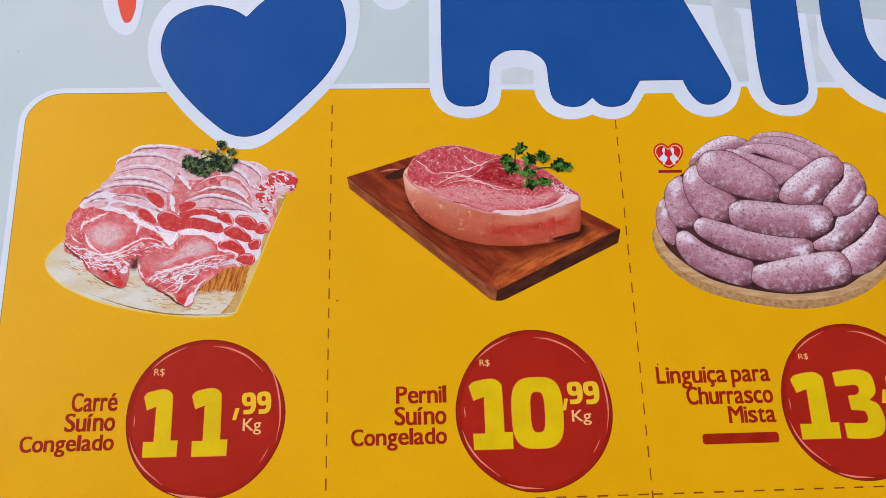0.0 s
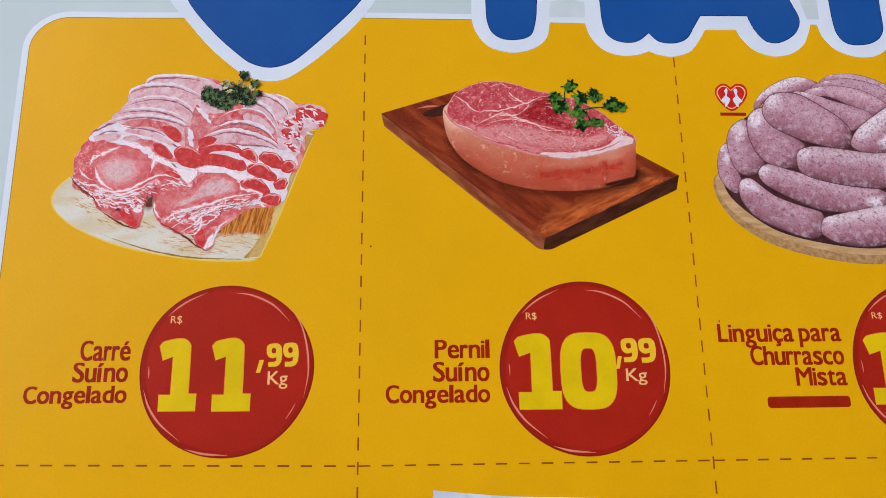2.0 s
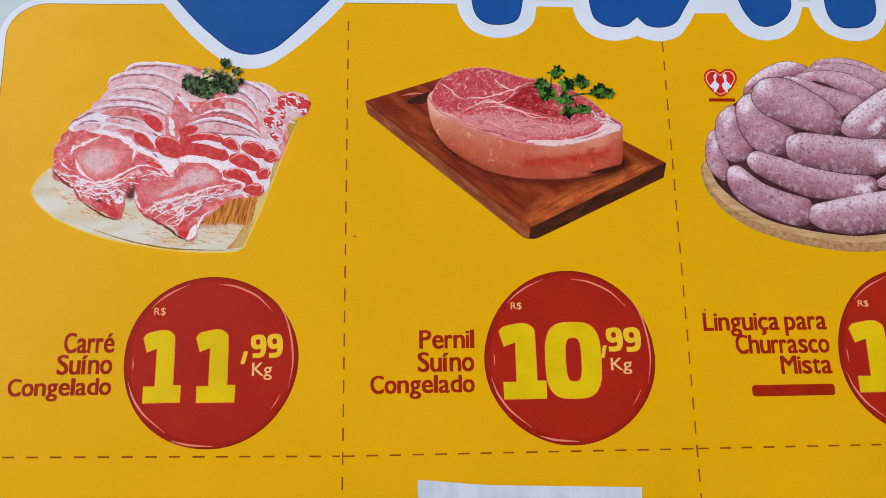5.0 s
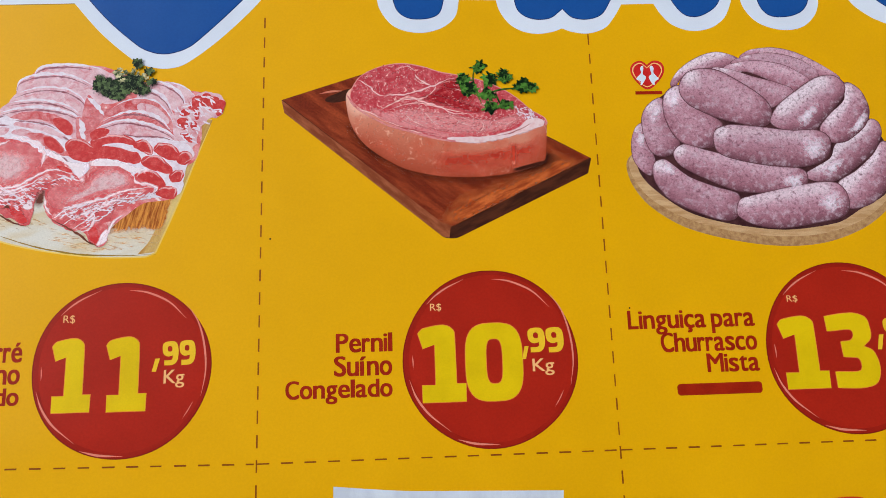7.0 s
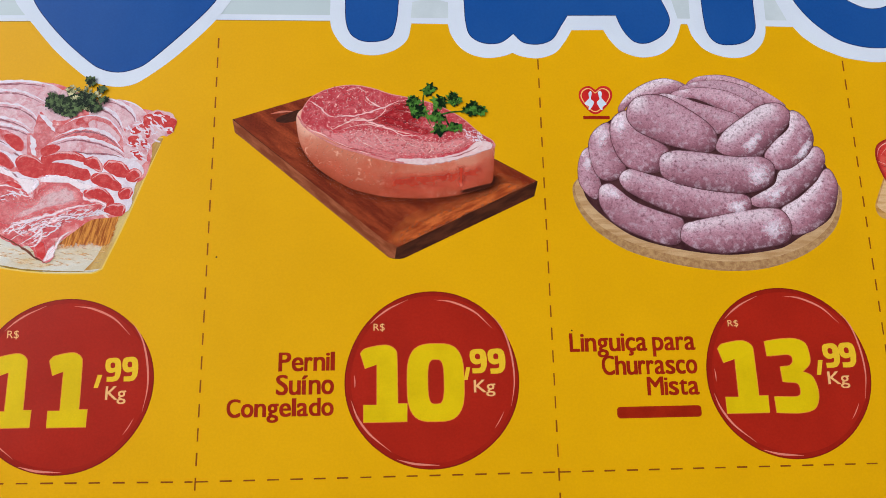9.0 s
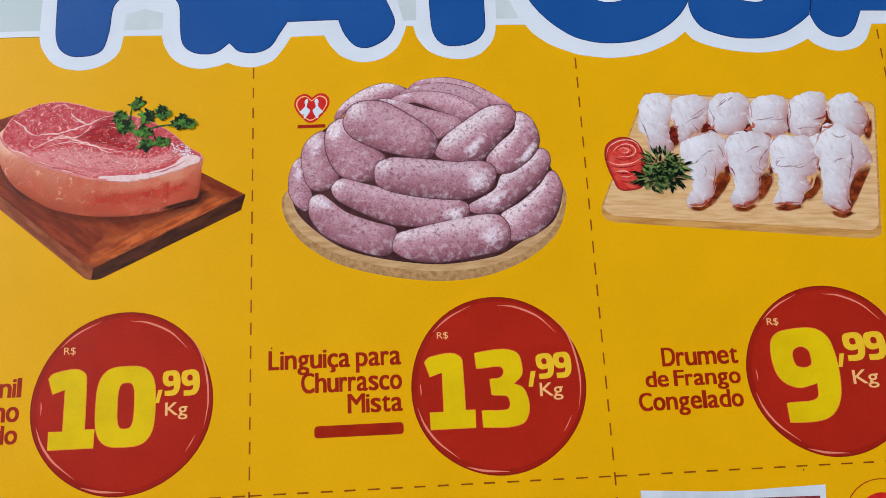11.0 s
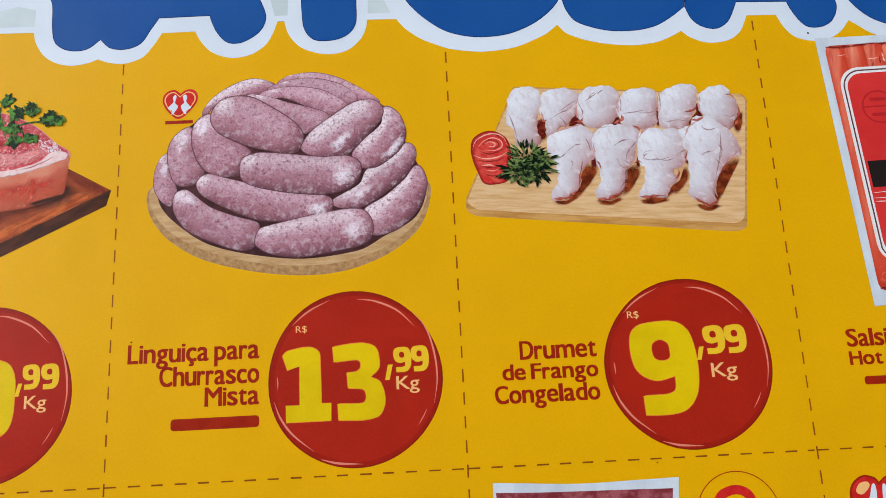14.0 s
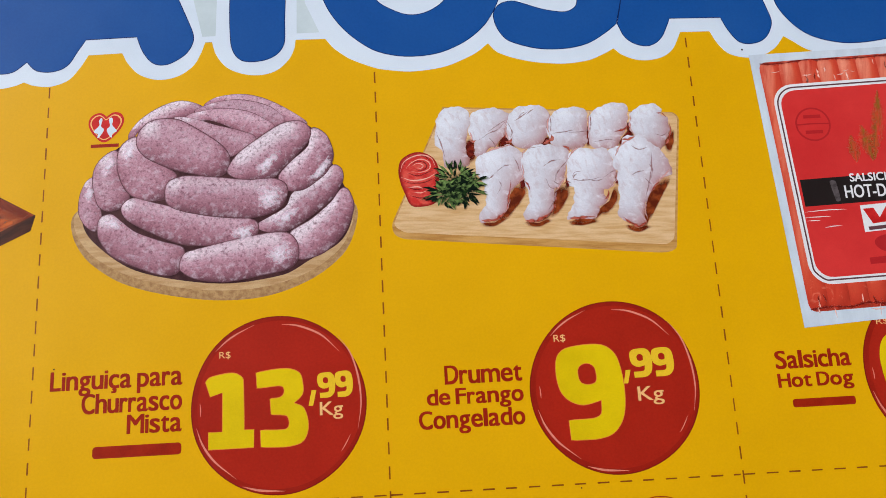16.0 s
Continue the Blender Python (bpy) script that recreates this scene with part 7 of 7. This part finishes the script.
    stroke("skin_edge", [(130.1, 54.3), (131.6, 55.0), (133.4, 55.4), (135.3, 55.6)], 0.4, 12.3, SKIN_EDGE, pic, rough=0.4)
    stroke("skin_edge", [(136.4, 53.1), (136.8, 54.3), (138.1, 55.2)], 0.4, 12.3, SKIN_EDGE, pic, rough=0.4)
    stroke("skin_edge", [(144.3, 52.7), (145.4, 54.1), (146.8, 54.6)], 0.4, 12.3, SKIN_EDGE, pic, rough=0.4)
    stroke("skin_edge", [(152.3, 52.7), (153.3, 54.4), (154.9, 55.5)], 0.4, 12.3, SKIN_EDGE, pic, rough=0.4)
    stroke("skin_edge", [(136.4, 52.1), (136.4, 50.2), (135.1, 48.4)], 0.5, 12.3, SKIN_EDGE, pic, rough=0.4)
    stroke("skin_edge", [(144.1, 50.3), (142.7, 48.4), (141.9, 47.1)], 0.5, 12.3, SKIN_EDGE, pic, rough=0.4)
    stroke("skin_edge", [(152.5, 50.3), (151.9, 48.0), (150.6, 47.1)], 0.5, 12.3, SKIN_EDGE, pic, rough=0.4)
    stroke("skin_edge", [(161.6, 50.3), (160.0, 48.6), (158.5, 47.4)], 0.5, 12.3, SKIN_EDGE, pic, rough=0.4)
    stroke("skin_edge", [(157.0, 44.8), (156.3, 43.0), (156.7, 41.6)], 0.35, 12.3, SKIN_EDGE, pic, rough=0.4)
    stroke("skin_edge", [(134.0, 46.1), (133.4, 44.7), (132.7, 43.8)], 0.35, 12.3, SKIN_EDGE, pic, rough=0.4)
    stroke("raw_edge", [(128.8, 42.9), (130.0, 42.5), (131.7, 43.0), (133.4, 44.1)], 0.76, 12.5, RAW_EDGE, pic, rough=0.5)
    stroke("raw_edge", [(136.2, 42.4), (137.4, 42.1), (139.1, 42.6), (140.7, 43.5)], 0.80, 12.5, RAW_EDGE, pic, rough=0.5)
    stroke("raw_edge", [(143.4, 42.3), (145.1, 42.3), (147.9, 42.4)], 0.68, 12.5, RAW_EDGE, pic, rough=0.5)
    stroke("raw_edge", [(152.7, 41.9), (154.0, 40.9), (155.4, 40.4), (156.8, 41.4)], 0.80, 12.5, RAW_EDGE, pic, rough=0.5)
    stroke("raw_edge", [(162.3, 58.6), (162.3, 56.6), (161.5, 54.7), (160.7, 54.0)], 0.42, 12.5, RAW_EDGE, pic, rough=0.5)
    stroke("raw_edge", [(160.2, 60.1), (161.3, 59.9), (161.8, 59.2)], 0.38, 12.5, RAW_EDGE, pic, rough=0.5)
    stroke("raw_edge", [(134.3, 49.4), (133.7, 46.5), (133.3, 44.2)], 0.38, 12.5, RAW_EDGE, pic, rough=0.5)
    stroke("raw_edge", [(141.8, 46.1), (141.2, 44.3), (140.6, 43.4)], 0.38, 12.5, RAW_EDGE, pic, rough=0.5)
    stroke("raw_edge", [(149.7, 45.2), (150.5, 45.9), (150.5, 46.8)], 0.46, 12.5, RAW_EDGE, pic, rough=0.5)
    stroke("raw_edge", [(157.6, 46.0), (158.5, 47.1), (159.8, 48.5)], 0.46, 12.5, RAW_EDGE, pic, rough=0.5)
    stroke("raw_edge", [(143.1, 48.2), (143.9, 48.6), (144.4, 48.3)], 0.46, 12.5, RAW_EDGE, pic, rough=0.5)
    stroke("raw_edge", [(136.6, 49.2), (137.2, 48.5), (137.3, 47.5)], 0.42, 12.5, RAW_EDGE, pic, rough=0.5)
    stroke("raw_edge", [(140.2, 55.8), (141.5, 56.1), (141.9, 57.2)], 0.76, 12.5, RAW_EDGE, pic, rough=0.5)
    stroke("raw_edge", [(133.7, 56.1), (134.7, 56.2), (135.1, 57.0)], 0.57, 12.5, RAW_EDGE, pic, rough=0.5)
    stroke("raw_edge", [(153.8, 55.5), (155.0, 55.6), (156.0, 56.2)], 0.66, 12.5, RAW_EDGE, pic, rough=0.5)
    stroke("raw_edge", [(152.7, 57.1), (154.1, 57.3), (154.9, 58.0)], 0.57, 12.5, RAW_EDGE, pic, rough=0.5)
    stroke("raw_edge", [(127.8, 56.7), (128.4, 56.5), (128.9, 56.8)], 0.47, 12.5, RAW_EDGE, pic, rough=0.5)
    stroke("raw_edge", [(143.6, 55.1), (144.5, 54.7), (144.7, 54.0)], 0.57, 12.5, RAW_EDGE, pic, rough=0.5)
    blob("tomato_rose", [(115.4, 52.1), (116.1, 54.1), (118.7, 55.2), (121.3, 54.1), (122.3, 51.5), (121.7, 47.5), (121.3, 46.1), (119.2, 45.6), (117.3, 45.9), (116.4, 47.8), (115.7, 49.8)], 9, TOMATO, pic, [(118.8, 52.6), (118.9, 47.7)])
    stroke("petal_fold", [(116.2, 52.5), (116.9, 53.9), (118.6, 54.6), (120.2, 54.2), (121.2, 52.9)], 0.5, 10.5, TOMATO_DARK, pic)
    stroke("petal_fold", [(116.9, 51.6), (118.8, 51.0), (121.3, 51.9)], 0.45, 10.5, TOMATO_DARK, pic)
    stroke("petal_fold", [(117.4, 52.5), (118.4, 53.5), (119.8, 53.3), (120.2, 52.4), (119.1, 51.9), (118.1, 52.3)], 0.4, 10.5, TOMATO_DARK, pic)
    stroke("petal_fold", [(116.6, 49.2), (118.4, 48.6), (120.8, 49.1)], 0.45, 10.5, TOMATO_DARK, pic)
    stroke("petal_fold", [(117.3, 47.6), (119.0, 47.1), (121.2, 47.7)], 0.4, 10.5, TOMATO_DARK, pic)
    stroke("petal_fold", [(116.0, 50.3), (117.4, 49.8), (119.7, 49.8), (121.8, 50.7)], 0.4, 10.5, TOMATO_DARK, pic)
    stroke("petal_fold", [(121.6, 51.5), (121.7, 49.6), (121.2, 46.7)], 0.5, 10.5, TOMATO_DARK, pic)
    stroke("petal_line", [(115.7, 51.8), (116.3, 53.4), (117.9, 54.4), (119.7, 54.6), (121.1, 53.9), (121.7, 52.4)], 0.34, 11, TOMATO_LINE, pic)
    stroke("petal_line", [(116.5, 52.1), (117.6, 53.3), (119.2, 53.9), (120.6, 53.3), (120.7, 52.2), (119.3, 51.6), (117.6, 51.8)], 0.3, 11, TOMATO_LINE, pic)
    stroke("petal_line", [(117.8, 52.8), (118.7, 53.2), (119.6, 52.8), (119.3, 52.3), (118.4, 52.4)], 0.26, 11, TOMATO_LINE, pic)
    stroke("petal_line", [(115.8, 50.9), (117.8, 50.2), (120.2, 50.5), (121.9, 51.4)], 0.34, 11, TOMATO_LINE, pic)
    stroke("petal_line", [(116.8, 49.0), (118.5, 49.1), (119.4, 48.7)], 0.34, 11, TOMATO_LINE, pic)
    stroke("petal_line", [(117.7, 48.2), (119.0, 48.0), (120.0, 48.3)], 0.22, 11, TOMATO_LINE, pic)
    blob("herb_shade", [(122.0, 48.5), (123.0, 50.7), (125.4, 51.6), (128.3, 51.0), (129.3, 49.4), (128.2, 47.2), (126.2, 46.0), (123.7, 45.8), (122.1, 46.8)], 12.8, HERB_SHADE, pic)
    sprig("rosemary", [(*(124.6, 50.1), 2.2, 60), (*(126.0, 48.0), 2.2, 60), (*(123.0, 47.5), 1.7, 44), (*(128.0, 49.5), 0.8, 16)], 13, HERB, pic, "needle", 5, size=0.85)


# ---- printed picture: packet of frankfurters ----
def picture_packet():
    a, b, c = (177.7, 69.9), (180.1, 22.1), (202.3, 70.6)
    across = ((c[0] - a[0]) / math.dist(a, c), (c[1] - a[1]) / math.dist(a, c))
    down = ((b[0] - a[0]) / math.dist(a, b), (b[1] - a[1]) / math.dist(a, b))
    tall, wide = math.dist(a, b), 44.0

    def at(u, v):
        return (a[0] + across[0] * u + down[0] * v, a[1] + across[1] * u + down[1] * v)
    pic = fill("product_picture", [at(0, 0), at(0, tall), at(wide * 0.5, tall - 0.6), at(wide, tall), at(wide, 0), at(wide * 0.5, 0.3)], 9, FILM, flyer,
               label="printed picture of a clear packet of frankfurters with a red label")
    tray = [at(x, y) for x, y in rounded(1.6, 1.6, wide - 1.6, tall - 2.4, 1.0, 4)]
    fill("tray", tray, 9.6, FRANK_DARK, pic)
    n = 12
    for i in range(n):
        u = 3.2 + (wide - 6.4) * i / (n - 1)
        link_shape("frankfurter", [at(u, 1.6), at(u + 0.1, tall * 0.5), at(u, tall - 2.6)], 1.82, 10 + i % 2, FRANK, pic, power=70)

    def rect(u0, v0, u1, v1, r):
        return [at(x, y) for x, y in rounded(u0, v0, u1, v1, r, 6)]
    rnd = random.Random(12)
    stroke("wrap_fold", [at(1.6 + 2.2 * k, 1.9 + rnd.uniform(-0.25, 0.25)) for k in range(19)], 0.5, 11.8, WRAP_SHADE, pic, taper=False, rough=0.3)
    stroke("wrap_fold", [at(1.6 + 2.2 * k, tall - 2.9 + rnd.uniform(-0.25, 0.25)) for k in range(19)], 0.5, 11.8, WRAP_SHADE, pic, taper=False, rough=0.3)
    for k in range(26):
        u, v, up = rnd.uniform(2.0, wide - 3.0), rnd.uniform(2.2, 5.0), rnd.random() < 0.5
        v = v if rnd.random() < 0.6 else tall - v
        du, dv = (rnd.uniform(0.8, 2.4), rnd.uniform(-0.4, 0.2)) if up else (rnd.uniform(-0.2, 0.3), rnd.uniform(0.8, 2.0))
        stroke("glint", [at(u, v), at(u + du * 0.5, v + dv * 0.5 + 0.1), at(u + du, v + dv)], rnd.uniform(0.2, 0.5), 12.3, WRAP_GLINT, pic, rough=0.3)
    for k in range(10):
        u, v = rnd.uniform(2.0, wide - 3.0), rnd.choice((rnd.uniform(3.0, 5.0), tall - rnd.uniform(3.5, 5.5)))
        stroke("wrap_fold", [at(u, v), at(u + rnd.uniform(-0.3, 0.3), v + 0.7), at(u + rnd.uniform(-0.4, 0.4), v + 1.5)], 0.4, 12.1, WRAP_SHADE, pic, rough=0.3)
    fill("label_border", rect(2.7, 6.0, wide - 2.7, 41.2, 3.6), 13, LABEL_WHITE, pic)
    stroke("label_line", [(*p,) for p in rect(3.3, 6.6, wide - 3.3, 40.6, 3.2)][::2], 0.26, 14, LABEL_LINE, pic, closed=True)
    fill("label_face", rect(3.85, 7.15, wide - 3.85, 40.05, 2.8), 15, LABEL_RED, pic, label="red printed label")
    fill("label_band", [at(4.3, 23.2), at(wide - 4.3, 23.2), at(wide - 4.3, 27.9), at(4.3, 27.9)], 16, LABEL_BLACK, pic)
    fill("band_glint", flow([at(9.3, 23.9), at(10.3, 24.0), at(10.5, 27.2), at(9.7, 27.3)]), 17, FILM_GREY, pic)
    sx, sy = (187.0, 56.6)
    ring = [(sx + 2.9 * math.cos(t), sy + 2.9 * math.sin(t)) for t in (math.tau * k / 16 for k in range(16))]
    stroke("stamp", ring, 0.3, 16, STAMP, pic, closed=True)
    stroke("stamp_bar", [(sx - 2.9, sy), (sx, sy + 0.1), (sx + 2.9, sy)], 0.25, 17, STAMP, pic, taper=False)
    for y in (1.4, -1.4):
        fill("stamp_mark", [(sx - 1.5, sy + y - 0.3), (sx + 1.5, sy + y - 0.3), (sx + 1.5, sy + y + 0.3), (sx - 1.5, sy + y + 0.3)], 18, STAMP, pic)
    for pts, w in (([(193.2, 54.3), (193.3, 52.0), (193.4, 49.4)], 1.6), ([(195.2, 56.0), (195.6, 53.1), (196.3, 49.6)], 1.8), ([(199.2, 62.2), (198.1, 56.1), (196.6, 49.8)], 1.6), ([(201.3, 61.1), (200.7, 54.9), (199.8, 49.4)], 1.6)):
        stroke("gold_brush", pts, w * 1.7, 16, GOLD, pic)
    lettering("label_text", "SALSICHA", (191.7, 46.1), (200.3, 47.5), 18, LABEL_WHITE, pic, 0.05)
    lettering("label_text", "HOT-DOG", (190.5, 43.3), (200.9, 45.5), 18, LABEL_WHITE, pic, 0.05)
    fill("maker_mark", flow([(192.6, 41.9, 1), (204.2, 42.5, 1), (204.3, 38.0, 1), (192.7, 37.3, 1)]), 16, LABEL_WHITE, pic)
    fill("maker_shape", flow([(193.0, 41.3, 1), (194.8, 41.4, 1), (195.6, 39.7, 1), (196.9, 41.5, 1), (200.2, 41.7, 1), (199.7, 39.2, 1), (194.3, 38.7, 1)]), 17, LOGO_RED, pic)
    fill("maker_bar", flow([(193.4, 38.2, 1), (199.6, 38.6, 1), (199.6, 38.0, 1), (193.5, 37.6, 1)]), 17, LABEL_LINE, pic)
    for pts in ([(183.0, 41.2), (186.7, 41.4), (190.5, 41.4)], [(183.1, 40.3), (185.5, 40.3), (187.4, 40.3)], [(186.1, 38.4), (187.6, 38.6), (189.1, 38.6)], [(183.3, 39.7), (184.5, 39.7), (185.6, 39.7)]):
        stroke("film_glint", pts, 0.14, 16, LABEL_WHITE, pic)
    fill("small_mark", flow([(194.0, 35.4), (195.0, 36.5), (197.3, 36.6), (197.4, 34.7), (195.4, 34.0)]), 16, STAMP, pic)
    fill("small_mark", flow([(192.7, 33.0, 1), (198.6, 33.3, 1), (198.5, 32.1, 1), (192.7, 31.9, 1)]), 16, STAMP, pic)


# ---- the upper edges of the next row of offers ----
def next_row():
    p = fill("product_picture", flow([(11.6, -3.6, 1), (17.5, -4.2), (23.7, -4.7), (46.7, -5.5, 1), (45.8, -17.2, 1), (11.5, -16.4, 1)]), 9, FILM, flyer, label="printed picture of a white packet")
    q = fill("product_picture", flow([(115.7, -2.2, 1), (120.4, -2.5), (129.2, -3.0), (138.0, -2.9), (144.7, -2.8, 1), (143.3, -16.1, 1), (115.4, -14.5, 1)]), 9, FILM, flyer, label="printed picture of a clear packet of dark red meat")
    fill("packed_meat", flow([(116.1, -3.7, 1), (123.8, -4.0), (134.4, -4.2), (143.6, -4.4, 1), (142.1, -15.2, 1), (116.8, -13.7, 1)]), 10, PACK_MEAT, q)
    r = fill("product_picture", flow([(72.6, -9.1, 1), (78.3, -8.8), (87.0, -8.4), (91.0, -8.2), (92.9, -8.3), (94.5, -8.7), (96.8, -9.7, 1), (96.6, -13.6, 1), (73.3, -13.1, 1)]), 9, STAMP, flyer, label="printed picture of a glossy red packet")
    fill("packet_face", flow([(73.8, -9.5, 1), (78.2, -9.2), (86.9, -8.7), (90.9, -8.5), (92.5, -8.6, 1), (96.0, -9.9, 1), (95.8, -13.2, 1), (74.3, -12.7, 1)]), 10, LOGO_RED, r)
    for pts in ([(87.7, -9.5), (87.4, -9.0), (88.4, -8.6), (89.6, -8.5)], [(88.6, -9.3), (90.1, -9.1), (91.2, -8.9)], [(91.6, -8.5), (92.3, -8.7), (93.2, -9.2)], [(91.3, -9.4), (92.1, -9.1), (92.8, -9.1)]):
        stroke("glint", pts, 0.3, 12, LABEL_WHITE, r, rough=0.4)
    fill("grey_patch", flow([(80.4, -9.3), (82.7, -9.2), (85.6, -9.2), (85.3, -9.8), (82.6, -10.2), (80.5, -9.9)]), 11, FILM_GREY, r)
    m = (153.4, -8.9)
    ring = [(m[0] + 6.4 * math.cos(t), m[1] + 6.4 * math.sin(t)) for t in (math.tau * k / 20 for k in range(20))]
    seal = fill("round_seal", flow([(m[0] + 6.55 * math.cos(t), m[1] + 6.55 * math.sin(t)) for t in (math.tau * k / 20 for k in range(20))]), 8, CAPTION, flyer,
                label="yellow round seal with a red rim")
    fill("seal_face", flow(ring), 9, YELLOW, seal)
    stroke("red_curve", [(150.2, -7.0), (151.2, -5.7), (153.3, -5.1), (155.2, -5.9), (155.6, -7.8), (154.0, -9.8)], 1.4, 10, LOGO_RED, seal, taper=False)
    h = fill("heart_mark", flow([(174.7, -11.8), (172.1, -10.0), (171.0, -7.4), (171.6, -5.2), (173.5, -4.0), (175.3, -4.4), (175.9, -5.1, 1), (177.1, -4.3), (178.9, -4.2), (180.4, -5.7), (180.2, -7.9), (177.8, -10.3)]), 8, CAPTION, flyer,
             label="glossy red heart with two white spots")
    fill("heart_fill", flow([(174.8, -11.2), (172.4, -9.6), (171.4, -7.3), (171.9, -5.3), (173.7, -4.3), (175.2, -4.7), (175.8, -5.6, 1), (177.0, -4.6), (178.6, -4.5), (180.0, -5.8), (179.8, -7.9), (177.7, -9.9)]), 9, LOGO_RED, h)
    fill("white_spot", flow([(174.9, -5.3), (175.3, -6.6), (174.8, -8.4), (173.2, -8.8), (174.1, -7.2)]), 10, WHITE, h)
    fill("white_spot", flow([(176.7, -5.4), (176.2, -6.6), (176.3, -8.5), (177.6, -9.0), (177.3, -7.3)]), 10, WHITE, h)
    fill("glint", flow([(172.1, -6.4), (172.8, -5.2), (174.1, -5.0), (174.3, -5.7), (173.1, -6.8)]), 11, SMALL, h)


picture_chops()
picture_ham()
picture_sausages()
picture_chicken()
picture_packet()
next_row()

# ---- specks in the print ----
for (x, y), r in (((1.5, 34.9), 0.16), ((-61.6, 85.8), 0.12), ((176.7, 71.0), 0.18), ((141.6, -0.5), 0.12), ((59.3, 22.1), 0.14), ((25.5, 91.6), 0.1)):
    fill("ink_speck", [(x + r * math.cos(t), y + r * math.sin(t)) for t in (math.tau * k / 8 for k in range(8))], 9, SPECK, flyer)
